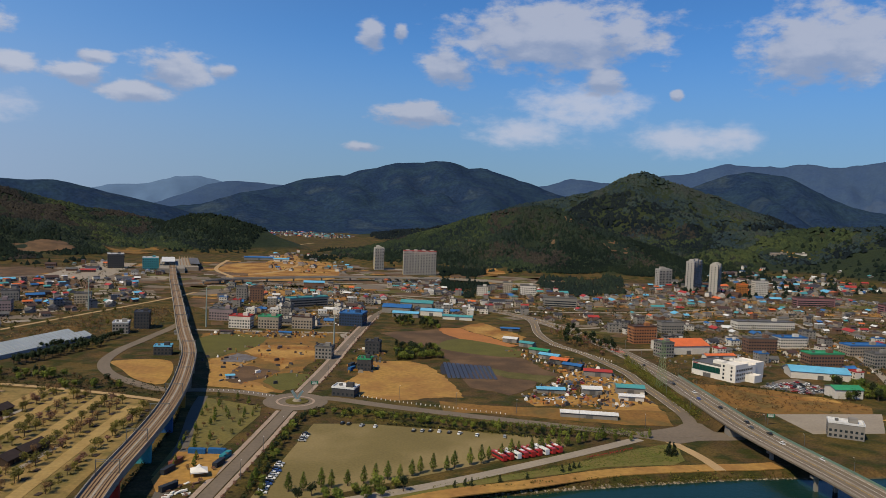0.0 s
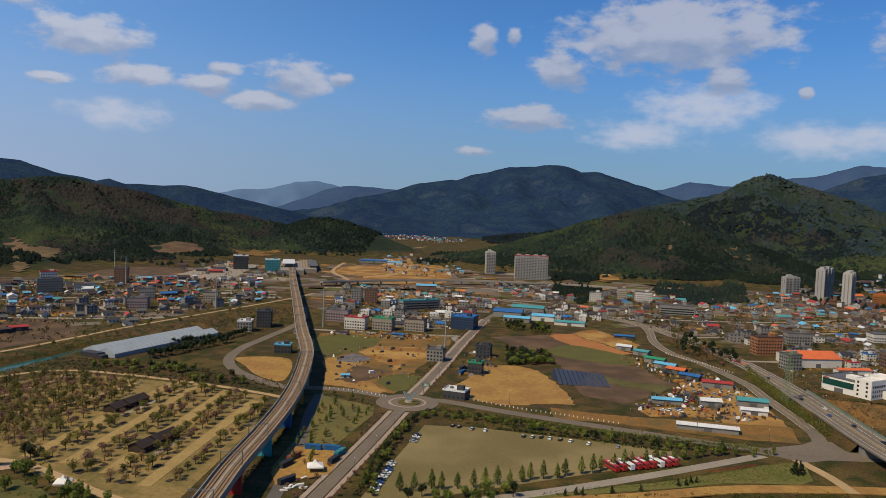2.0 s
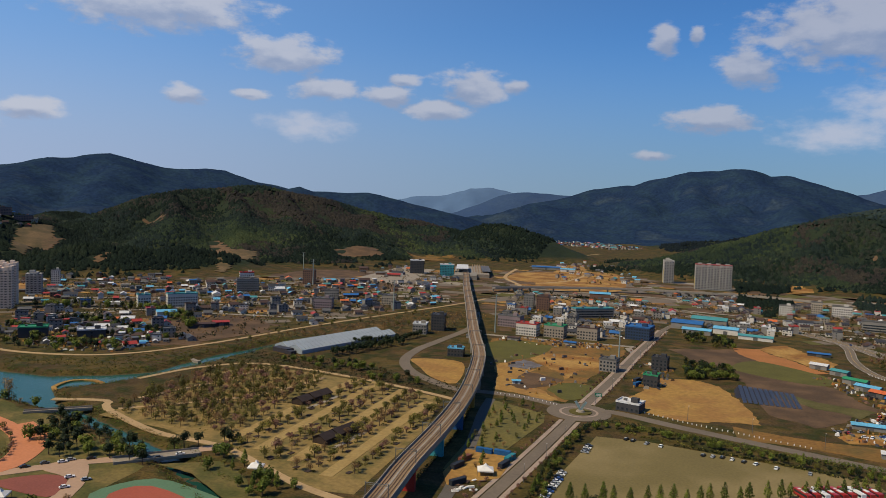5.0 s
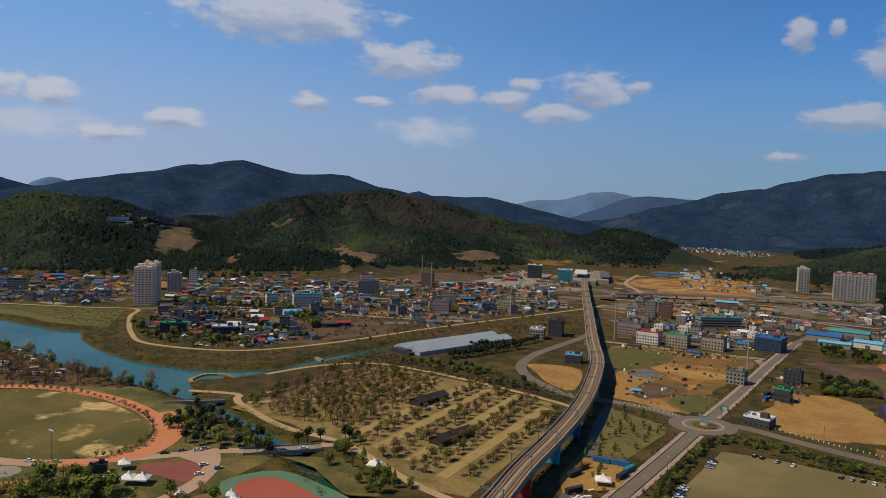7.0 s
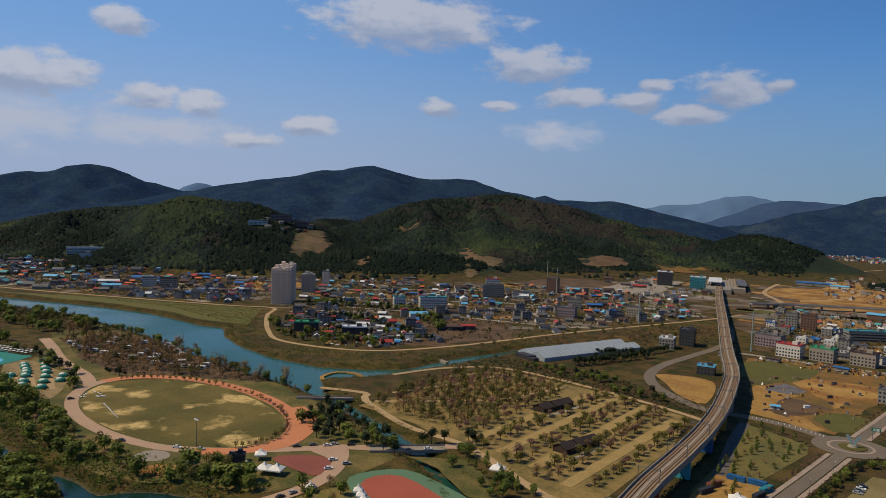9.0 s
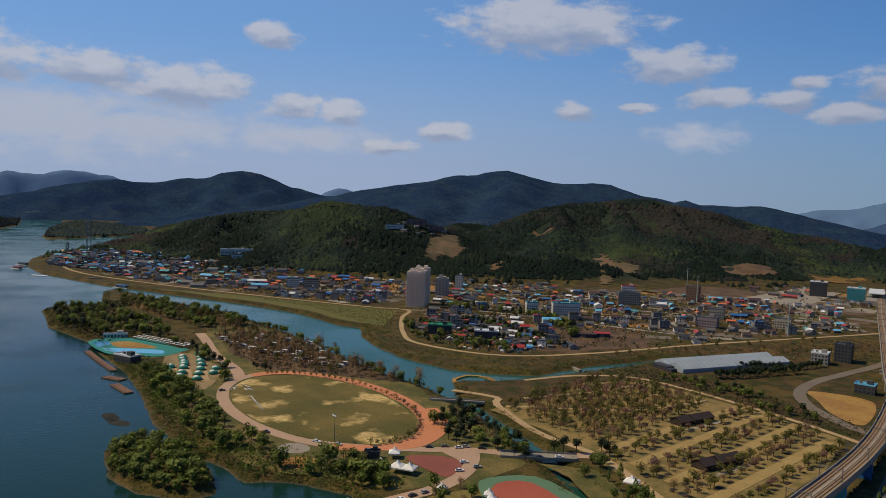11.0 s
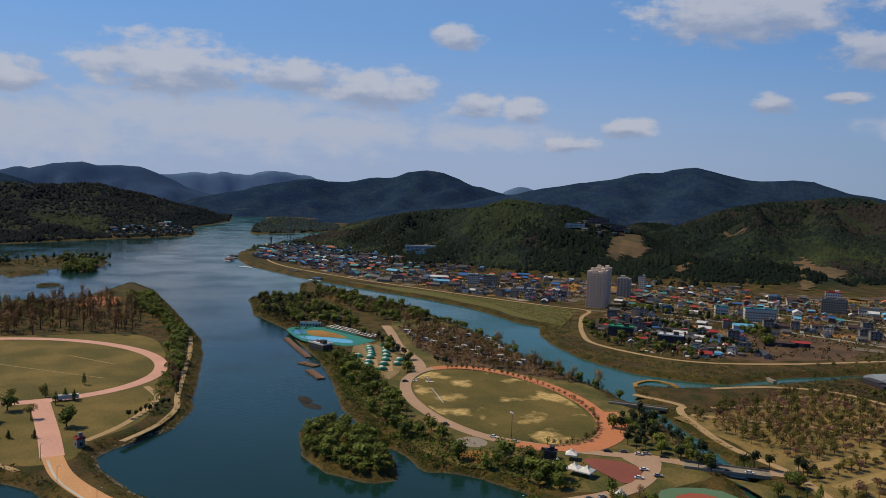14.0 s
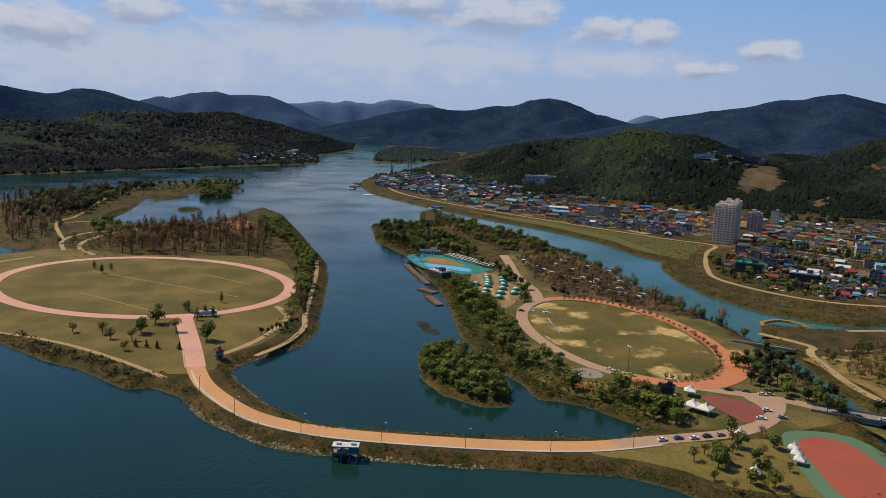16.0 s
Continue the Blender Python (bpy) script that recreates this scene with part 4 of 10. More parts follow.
field("field", rough([(104, 640), (140, 612), (154, 560), (150, 500), (112, 500), (118, 545), (98, 590)], 1.5), TAN_EARTH, "worn tan ground of the storage yards", 0.08, False)
field("field", rough([(200, 588), (224, 584), (258, 575), (290, 554), (310, 536), (300, 513), (227, 503), (205, 518)], 1.5), SCRUB_LAND, "dry brown weedy land below the works", 0.07, False)
field("field", rough([(246, 560), (285, 556), (296, 540), (262, 545)], 1.5), BARE_EARTH, "orange-brown dry grass patch", 0.1, False)
field("parking_lot", [(249, 582), (281, 612), (297, 618), (306, 582), (299, 570), (276, 563)], ASPHALT, "asphalt car park behind the white works", 0.12, False)
field("field", [(-256, 586), (-214, 594), (-192, 522), (-216, 532), (-237, 559)], TAN_EARTH, "tan bare plot inside the road bend", 0.1)
field("field", [(228, 504), (308, 515), (283, 468), (234, 461)], CONCRETE, "plain grey concrete yard by the river", 0.1, False)
field("field", [(-420, 2050), (-334, 1988), (-191, 1395), (-199, 1194), (-318, 1237), (-366, 1662)], BARE_EARTH, "wide ochre fields up the valley", 0.1)

# ---- railway viaduct ----
VIADUCT = [(-122, 200, 13), (-132, 273, 13), (-139, 316, 13), (-145, 367, 13), (-152, 416, 13), (-163, 470, 13), (-181, 538, 13), (-196, 585, 13), (-230, 670, 13), (-299, 852, 12), (-385, 1078, 10), (-446, 1244, 8), (-520, 1440, 6)]
DECK = surface("viaduct_concrete", (0.3, 0.27, 0.23), 0.9, var=0.2, coarse=0.04, fine=0.5)
viaduct = thing("railway_viaduct", Matrix(), "double-track railway viaduct on painted wall piers", "viaduct")
part("deck", ribbon_mesh("deck", VIADUCT, 11.0, 0.0, 1.6, DECK), None, viaduct)
BALLAST = surface("track_ballast", (0.3, 0.2, 0.115), 0.95, var=0.3, coarse=0.1, fine=1.5)
LEFT_RAIL = surface("rail_steel", (0.16, 0.085, 0.05), 0.6, 0.6, var=0.2)
PARAPET = surface("parapet_concrete", (0.36, 0.31, 0.25), 0.9, var=0.2, coarse=0.08)
TEAL_STEEL = surface("teal_girder_paint", (0.05, 0.22, 0.2), 0.6, var=0.2)
part("ballast", ribbon_mesh("ballast", VIADUCT, 8.6, 0.25, 0.25, BALLAST), None, viaduct, "brown stone ballast")
for off in (-5.2, 5.2):
    part("parapet", ribbon_mesh("parapet", VIADUCT, 0.35, 1.3, 1.4, PARAPET, offset=off), None, viaduct)
for off in (-3.2, -1.7, 1.7, 3.2):
    part("rail", ribbon_mesh("rail", VIADUCT, 0.3, 0.48, 0.2, LEFT_RAIL, offset=off), None, viaduct, "rusty steel rail")
part("walkway", ribbon_mesh("walkway", VIADUCT, 1.0, 0.42, 0.3, PARAPET, offset=0.0), None, viaduct)
for off in (-4.3, 4.3):
    part("girder", ribbon_mesh("girder", VIADUCT[:8], 0.9, -1.5, 1.6, TEAL_STEEL, offset=off), None, viaduct, "teal painted steel girder")
PIER_PAINT = {"red": (0.42, 0.03, 0.02), "teal": (0.05, 0.32, 0.38), "blue": (0.02, 0.1, 0.28), "ochre": (0.33, 0.18, 0.03)}
PIER_MATS = {k: surface("pier_paint_" + k, v, 0.7, var=0.2, coarse=0.15) for k, v in PIER_PAINT.items()}
deck_line = curve_points(VIADUCT, 2.0)
mast_steel = surface("galvanised_steel", (0.22, 0.23, 0.23), 0.5, 0.7, var=0.2)


def on_deck(y):
    i = min(range(1, len(deck_line) - 1), key=lambda k: abs(deck_line[k].y - y))
    d = deck_line[i + 1] - deck_line[i - 1]
    return deck_line[i], math.degrees(math.atan2(d.y, d.x))


for i, y in enumerate([216, 266, 316, 367, 416, 466, 512] + list(range(556, 1180, 42))):
    p, turn = on_deck(y)
    paint = {2: "red", 3: "teal", 4: "blue", 5: "ochre"}.get(i)
    bm = bmesh.new()
    box(bm, p.x, p.y, -1.2, 2.6, 8.6, p.z - 2.0, turn, 0.25)
    box(bm, p.x, p.y, p.z - 3.1, 3.4, 10.4, 1.4, turn, 0.2)
    part("pier", bm, PIER_MATS[paint] if paint else DECK, viaduct, "%s painted wall pier" % paint if paint else "grey concrete pier")
for y in list(range(225, 620, 44)) + list(range(640, 1250, 60)):
    p, turn = on_deck(y)
    bm = bmesh.new()
    s = Vector((math.sin(radians(turn)), -math.cos(radians(turn)), 0))
    for k in (-1, 1):
        tube(bm, p + s * 4.9 * k, p + s * 4.9 * k + Vector((0, 0, 7.5)), 0.2, 0.16)
    tube(bm, p - s * 5.2 + Vector((0, 0, 7.2)), p + s * 5.2 + Vector((0, 0, 7.2)), 0.16, 0.16)
    tube(bm, p - s * 5.2 + Vector((0, 0, 6.5)), p + s * 5.2 + Vector((0, 0, 6.5)), 0.1, 0.1)
    part("catenary_mast", bm, mast_steel, viaduct, "steel gantry over the tracks")
for off in (-2.4, 2.4):
    part("overhead_wire", ribbon_mesh("overhead_wire", VIADUCT, 0.06, 5.6, 0.06, mast_steel, offset=off), None, viaduct)

# ---- highway bridge ----
bridge = thing("highway_bridge", Matrix(), "concrete highway bridge with parapets and green screens", "bridge")
for off in (-9.2, 9.2):
    part("parapet", ribbon_mesh("parapet", HIGHWAY[:5], 0.4, 1.15, 1.6, PARAPET, offset=off), None, bridge)
part("median", ribbon_mesh("median", HIGHWAY[:7], 0.5, 0.85, 0.7, PARAPET), None, bridge)
part("screen", ribbon_mesh("screen", HIGHWAY[:5], 0.15, 2.4, 1.4, surface("green_screen", (0.16, 0.26, 0.2), 0.5, var=0.2), offset=9.2), None, bridge, "pale green noise screen")
for k in (-6, -2, 2, 6):
    part("beam", ribbon_mesh("beam", HIGHWAY[:3], 1.2, -0.7, 1.5, DECK, offset=k), None, bridge)
for x, y, z in ((207, 285, 4.9), (203.5, 330, 4.9), (197, 372, 4.7), (191, 410, 4.5)):
    part("pier", boxes((x - 5, y, -9, 1.8, 1.8, z + 8.2), (x + 5, y, -9, 1.8, 1.8, z + 8.2), (x, y, z - 1.2, 15, 2.2, 1.2)), DECK, bridge)
part("abutment", boxes((187, 452, -1, 20, 8, 5.6)), DECK, bridge)
line = curve_points([(186.5, 456, 6.2), (184, 520, 4.4), (183, 597, 1.9), (172, 690, 0.3)], 6.0)
ev, ef = [], []
for i, q in enumerate(line):
    for k, z in ((-9.3 - 0.85 * q.z, -0.3), (-9.3, q.z - 0.1), (9.3, q.z - 0.1), (9.3 + 1.7 * q.z, -0.3)):
        ev.append((q.x + k, q.y, z))
    if i:
        a = 4 * i
        ef += [(a - 4 + k, a - 3 + k, a + 1 + k, a + k) for k in range(3)]
tagged(new("embankment", mesh_from("embankment", ev, ef, GROUND)), "grassy embankment under the highway", "embankment", kind="structure")
for off in (-0.9, 0.9):
    tagged(new("road_marking", ribbon_mesh("road_marking", HIGHWAY, 0.25, 0.215, 0.02, YELLOW_LINE, offset=off)), "yellow centre line on the highway", "road marking", kind="structure")
for off in (-8.6, -4.7, 4.7, 8.6):
    tagged(new("road_marking", ribbon_mesh("road_marking", HIGHWAY, 0.22, 0.215, 0.02, WHITE_LINE, offset=off)), "white lane line on the highway", "road marking", kind="structure")
for off, w in ((-4.2, 0.2), (4.2, 0.2), (0, 0.25)):
    tagged(new("road_marking", ribbon_mesh("road_marking", LOWER[3:], w, 0.19, 0.02, WHITE_LINE if off else YELLOW_LINE, offset=off)), "painted line on the lower road", "road marking", kind="structure")
    tagged(new("road_marking", ribbon_mesh("road_marking", [(-93, 512), (-88, 600), (-84, 720), (-76, 870)], w, 0.165, 0.02, WHITE_LINE if off else YELLOW_LINE, offset=off)), "painted line on the avenue", "road marking", kind="structure")
SKID_RED = surface("red_anti_skid_paving", (0.5, 0.11, 0.08), 0.9, var=0.2)
for pts in ([(166, 716), (174, 690), (178, 670)], [(183, 596), (184, 575)], [(150, 790), (156, 768)]):
    road("road_marking", pts, 7.0, SKID_RED, "red anti-skid paving on the highway", "road marking", 0.62, 0.3)

# the flyover across the upper town
FLYOVER = [(x, y, 6.5) for x, y in [(-349, 1101), (-303, 1144), (-234, 1188), (-150, 1230), (-58, 1248), (17, 1258), (110, 1239)]]
flyover = thing("flyover", Matrix(), "long grey concrete flyover across the upper town", "bridge")
part("deck", ribbon_mesh("deck", FLYOVER, 12.0, 0.0, 1.4, DECK), None, flyover)
for off in (-5.8, 5.8):
    part("parapet", ribbon_mesh("parapet", FLYOVER, 0.35, 1.1, 1.2, PARAPET, offset=off), None, flyover)
for i, q in enumerate(curve_points(FLYOVER, 34.0)):
    part("pier", boxes((q.x, q.y, -0.5, 2.0, 2.0, 5.8), (q.x, q.y, 4.2, 2.4, 8.5, 1.0)), DECK, flyover)

# canal bridges
for a, b, w in (((-393, 322, 0), (-366, 348, 0), 5.0), ((-284, 283, 0), (-256, 314, 0), 9.5)):
    span = thing("canal_bridge", Matrix(), "low concrete bridge over the canal", "bridge", "canal bridges")
    part("deck", ribbon_mesh("deck", [a, b], w, 0.42, 0.9, CONCRETE), None, span)
    for off in (-w / 2, w / 2):
        part("railing", ribbon_mesh("railing", [a, b], 0.2, 1.4, 1.0, PARAPET, offset=off), None, span)
    m = (Vector(a) + Vector(b)) / 2
    part("pier", boxes((m.x, m.y, -7, 1.4, w * 0.8, 6.6, math.degrees(math.atan2(b[1] - a[1], b[0] - a[0])))), DECK, span)

# ---- plants ----
RNG = random.Random(11)
NPR = np.random.RandomState(5)
BARK = surface("bark", (0.11, 0.075, 0.05), 0.95, var=0.3, coarse=0.5, fine=4)
GREEN_LEAF = leaf_material("spring_leaves", [(0.0, (0.05, 0.085, 0.014)), (0.45, (0.12, 0.162, 0.025)), (1.0, (0.23, 0.25, 0.048))])
OLIVE_LEAF = leaf_material("olive_buds", [(0.0, (0.09, 0.083, 0.02)), (0.5, (0.145, 0.135, 0.028)), (1.0, (0.21, 0.19, 0.042))])
TWIG = leaf_material("bare_twigs", [(0.0, (0.12, 0.068, 0.034)), (0.5, (0.23, 0.135, 0.062)), (1.0, (0.33, 0.23, 0.1))])
PINE_LEAF = leaf_material("pine_needles", [(0.0, (0.016, 0.028, 0.012)), (0.6, (0.03, 0.048, 0.018)), (1.0, (0.05, 0.068, 0.024))])
BLOSSOM = leaf_material("blossom_twigs", [(0.0, (0.16, 0.08, 0.06)), (0.6, (0.24, 0.13, 0.1)), (1.0, (0.3, 0.2, 0.15))])
HEDGE_LEAF = leaf_material("hedge_leaves", [(0.0, (0.015, 0.022, 0.008)), (0.6, (0.035, 0.045, 0.013)), (1.0, (0.065, 0.075, 0.02))])


def leaf_mesh(name, centres, size, material, slim=1.0, rng=NPR, facing=None):
    """Small leaf clumps: one bent quad at every centre, turned at random."""
    n = len(centres)
    u = rng.normal(size=(n, 3))
    u /= np.linalg.norm(u, axis=1, keepdims=True)
    if facing is not None:
        u = np.cross(facing, u)
        u /= np.linalg.norm(u, axis=1, keepdims=True)
    w = np.cross(u, rng.normal(size=(n, 3)) if facing is None else facing)
    w /= np.linalg.norm(w, axis=1, keepdims=True)
    s = size * rng.uniform(0.6, 1.35, (n, 1))
    a, b = u * s, w * s * slim
    co = np.stack([centres - a, centres - b * 0.8, centres + a, centres + b * 0.8], 1).reshape(-1, 3)
    idx = np.arange(4 * n, dtype=np.int32)
    me = bpy.data.meshes.new(name)
    me.vertices.add(4 * n)
    me.vertices.foreach_set("co", co.astype(np.float32).reshape(-1))
    me.loops.add(4 * n)
    me.loops.foreach_set("vertex_index", idx)
    me.polygons.add(n)
    me.polygons.foreach_set("loop_start", np.arange(0, 4 * n, 4, dtype=np.int32))
    me.update(calc_edges=True)
    me.materials.append(material)
    return me


def crown_points(n, radius, low, high, rng, lobes=7, shape="round"):
    """Leaf places on uneven lobes of a crown between two heights."""
    pts = []
    mid, half = (low + high) / 2, (high - low) / 2
    if shape == "spire":
        f, a = rng.beta(1.25, 1.5, n), rng.uniform(0, 6.28, n)
        r = radius * (1 - f) ** 0.75 * np.minimum(1, 0.45 + 3 * f) * np.sqrt(rng.uniform(0.25, 1, n)) * (1 + 0.25 * np.sin(3 * a + 9 * f))
        return np.column_stack([r * np.cos(a), r * np.sin(a), low + (high - low) * f])
    for k in range(lobes):
        if shape == "cone":
            f = k / max(1, lobes - 1)
            c = np.array([rng.normal() * 0.15 * radius, rng.normal() * 0.15 * radius, low + (high - low) * f])
            r = np.array([radius * (1.05 - 0.9 * f)] * 2 + [half * 0.35])
        else:
            a, d = rng.uniform(0, 6.28), radius * 0.55 * math.sqrt(rng.uniform(0, 1))
            c = np.array([d * math.cos(a), d * math.sin(a), mid + half * 0.6 * rng.uniform(-1, 1)])
            r = np.array([radius * rng.uniform(0.4, 0.62)] * 2 + [half * rng.uniform(0.35, 0.55)])
        v = rng.normal(size=(n // lobes, 3))
        v /= np.linalg.norm(v, axis=1, keepdims=True)
        pts.append(c + v * r * rng.uniform(0.65, 1.08, (n // lobes, 1)))
    return np.concatenate(pts)


def trunk_mesh(name, height, girth, spread, rng, limbs=5, sides=6):
    bm = bmesh.new()
    lean = Vector((rng.uniform(-0.04, 0.04) * height, rng.uniform(-0.04, 0.04) * height, height * 0.85))
    tube(bm, (0, 0, -0.3), lean * 0.45, girth, girth * 0.75, sides)
    tube(bm, lean * 0.44, lean, girth * 0.75, girth * 0.2, sides - 1)
    for k in range(limbs):
        a = 6.28 * k / limbs + rng.uniform(-0.4, 0.4)
        s = lean * rng.uniform(0.35, 0.7)
        tube(bm, s, s + Vector((math.cos(a) * spread * 0.8, math.sin(a) * spread * 0.8, height * rng.uniform(0.15, 0.3))), girth * 0.4, girth * 0.08, 3)
    return link_bm(name, bm, BARK)


TREE_KINDS = {
    # height, crown radius, crown low, leaf count, leaf size, slim, material, shape, lobes, label
    "leafy": (9.0, 4.2, 1.6, 460, 0.58, 0.8, GREEN_LEAF, "round", 11, "broad tree in fresh green leaf"),
    "budding": (6.4, 2.9, 1.5, 340, 0.42, 0.42, OLIVE_LEAF, "round", 8, "tree in olive bud with thin crown"),
    "bare": (5.4, 2.5, 1.4, 320, 0.42, 0.24, TWIG, "round", 8, "small bare tree with brown twigs"),
    "pine": (9.5, 3.0, 3.4, 380, 0.6, 0.6, PINE_LEAF, "round", 8, "dark green pine tree"),
    "slim": (9.0, 2.3, 1.4, 360, 0.44, 0.6, GREEN_LEAF, "spire", 9, "slim young tree in pale green leaf"),
    "tall_bare": (17.0, 2.7, 5.0, 300, 0.75, 0.26, TWIG, "round", 11, "tall bare reddish-brown redwood tree"),
    "blossom": (5.0, 2.4, 1.3, 260, 0.45, 0.4, BLOSSOM, "round", 7, "small cherry tree with faded pink blossom"),
    "great_bare": (15.0, 5.6, 3.5, 520, 0.8, 0.22, TWIG, "round", 10, "large bare tree with grey-brown crown"),
    "cone": (4.2, 1.5, 0.3, 200, 0.4, 0.7, PINE_LEAF, "cone", 6, "small dark clipped conifer"),
}


def outward(spots, r, low, h, rng):
    """Leaf clumps lie roughly along the crown's surface."""
    v = (spots - np.array([0, 0, low * 0.6 + h * 0.4])) / np.array([r, r, (h - low) / 2])
    return v + np.array([0, 0, 0.35]) + rng.normal(size=v.shape) * 0.45


TREE_MESHES, STAND_MESHES, TREE_FIRST = {}, {}, {}
for kind, (h, r, low, n, size, slim, material, shape, lobes, label) in TREE_KINDS.items():
    for v in range(3):
        rng = np.random.RandomState(31 * v + len(kind) * 7 + int(h * 10))
        spots = crown_points(n, r, low, h, rng, lobes, shape)
        crown = leaf_mesh("crown", spots, size, material, slim, rng, outward(spots, r, low, h, rng))
        TREE_MESHES[kind, v] = (trunk_mesh("trunk", h, 0.025 * h + 0.06, r, rng), crown)
        spots = crown_points(int(n * (0.62 if kind == "leafy" else 0.45)), r, low, h, rng, lobes, shape)
        thin = leaf_mesh("crown", spots, size * 1.4, material, slim, rng, outward(spots, r, low, h, rng))
        STAND_MESHES[kind, v] = (trunk_mesh("trunk", h, 0.025 * h + 0.06, r, rng, 2, 4), thin)


SANDY = [(-620, 224), (-616, 241), (-574, 242), (-553, 241), (-511, 219), (-494, 201), (-516, 200), (-536, 192)]
NO_TREES = [SANDY, [(-718, 186), (-720, 210), (-700, 236), (-640, 252), (-612, 222), (-622, 200), (-640, 186), (-700, 182)], [(-318, 216), (-318, 236), (-300, 240), (-280, 234), (-282, 214), (-300, 208)],
            [(-364, 190), (-360, 206), (-346, 204), (-322, 200), (-320, 180), (-338, 178)]]
LANE_XY = [(q.x, q.y) for q in curve_points([(-670, 268), (-599, 261), (-544, 257), (-515, 236), (-479, 210), (-445, 199), (-407, 197), (-376, 204), (-347, 216), (-329, 229)], 4.0)]


def blocked(x, y):
    return any(in_poly(x, y, p) for p in NO_TREES) or any((x - a) ** 2 + (y - b) ** 2 < 36 for a, b in LANE_XY)


def tree(kind, x, y, scale=1.0, z=None):
    if blocked(x, y):
        return None
    v = RNG.randrange(3)
    if z is None:
        z = float(land_height(np.array([x]), np.array([y]))[0])
    m = pose(x, y, z, 0, 0, RNG.uniform(0, 360))
    s = scale * RNG.uniform(0.82, 1.18)
    key = (kind, v)
    if key in TREE_FIRST:
        ob = copy_thing(TREE_FIRST[key], m)
        ob.scale = (s, s, s * RNG.uniform(0.9, 1.1))
        return ob
    ob = thing("tree", m, TREE_KINDS[kind][9], "tree", "trees")
    trunk, crown = TREE_MESHES[key]
    part("trunk", trunk, None, ob)
    part("crown", crown, None, ob)
    TREE_FIRST[key] = ob
    return ob


JOINED = {}


def wood(kind, x, y, scale=1.0):
    """A tree of a dense stand; stands are joined into one object at the end."""
    if blocked(x, y):
        return
    JOINED.setdefault(kind, []).append((x, y, scale * RNG.uniform(0.8, 1.2), RNG.uniform(0, 6.28), RNG.randrange(3)))


def plant_stands():
    for kind, rows in JOINED.items():
        for index, layer in ((0, "trunks"), (1, "crowns")):
            cos, faces, start = [], [], 0
            for v in range(3):
                me = STAND_MESHES[kind, v][index]
                co = np.empty(len(me.vertices) * 3, np.float32)
                me.vertices.foreach_get("co", co)
                co = co.reshape(-1, 3)
                idx = [tuple(f.vertices) for f in me.polygons]
                mine = np.array([r for r in rows if r[4] == v])
                if not len(mine):
                    continue
                base = land_height(mine[:, 0], mine[:, 1])
                for (x, y, k, a, _), z in zip(mine, base):
                    c, q = math.cos(a), math.sin(a)
                    cos.append(np.column_stack([x + k * (co[:, 0] * c - co[:, 1] * q), y + k * (co[:, 0] * q + co[:, 1] * c), z + k * co[:, 2]]))
                    faces += [tuple(i + start for i in f) for f in idx]
                    start += len(co)
            me = bpy.data.meshes.new("tree_stand")
            me.from_pydata(np.concatenate(cos), [], faces)
            me.materials.append(BARK if index == 0 else TREE_KINDS[kind][6])
            tagged(new("tree_stand", me), "dense stand, " + TREE_KINDS[kind][9], "trees", kind="stuff")


def in_poly(x, y, poly):
    inside = False
    for (x0, y0), (x1, y1) in zip(poly, poly[1:] + poly[:1]):
        if (y0 > y) != (y1 > y) and x < x0 + (y - y0) * (x1 - x0) / (y1 - y0):
            inside = not inside
    return inside


def scatter(poly, count, gap, rng=RNG, keep=None):
    """Random places inside an outline, no two nearer than gap."""
    xs, ys, out, tries = [p[0] for p in poly], [p[1] for p in poly], [], 0
    while len(out) < count and tries < count * 40:
        tries += 1
        x, y = rng.uniform(min(xs), max(xs)), rng.uniform(min(ys), max(ys))
        if in_poly(x, y, poly) and all((x - a) ** 2 + (y - b) ** 2 > gap * gap for a, b in out) and (keep is None or keep(x, y)):
            out.append((x, y))
    return out


def along(pts, gap, jitter=0.0, side=0.0):
    line, out, run = curve_points(pts, 1.0), [], 0.0
    for a, b in zip(line, line[1:]):
        run += (b - a).length
        if run >= gap:
            run = 0.0
            d = (b - a).normalized()
            out.append((b.x + d.y * side + RNG.uniform(-jitter, jitter), b.y - d.x * side + RNG.uniform(-jitter, jitter)))
    return out


def shrub_stuff(name, places, radius, height, per, size, material, label, base=0.0, slim=0.7):
    """Undergrowth of many leaf tufts, joined."""
    pl = np.array([(x, y) for x, y in places])
    z = land_height(pl[:, 0], pl[:, 1])
    n = len(pl) * per
    v = NPR.normal(size=(n, 3))
    v /= np.linalg.norm(v, axis=1, keepdims=True)
    v *= NPR.uniform(0.45, 1.05, (n, 1))
    v[:, 2] = np.abs(v[:, 2])
    k = np.repeat(NPR.uniform(0.65, 1.35, len(pl)), per)[:, None]
    c = np.repeat(np.column_stack([pl, z + base]), per, axis=0) + v * k * np.array([radius, radius, height])
    return tagged(new(name, leaf_mesh(name, c, size, material, slim)), label, "shrubs", kind="stuff")


def oval_hit(x, y, o, grow):
    c, s = math.cos(radians(o[4])), math.sin(radians(o[4]))
    dx, dy = x - o[0], y - o[1]
    return ((dx * c + dy * s) / (o[2] + grow)) ** 2 + ((-dx * s + dy * c) / (o[3] + grow)) ** 2 < 1


LANE_EARTH = surface("lane_earth", (0.42, 0.29, 0.105), 0.95, var=0.25, coarse=0.06, fine=0.5, second=(0.33, 0.22, 0.075))
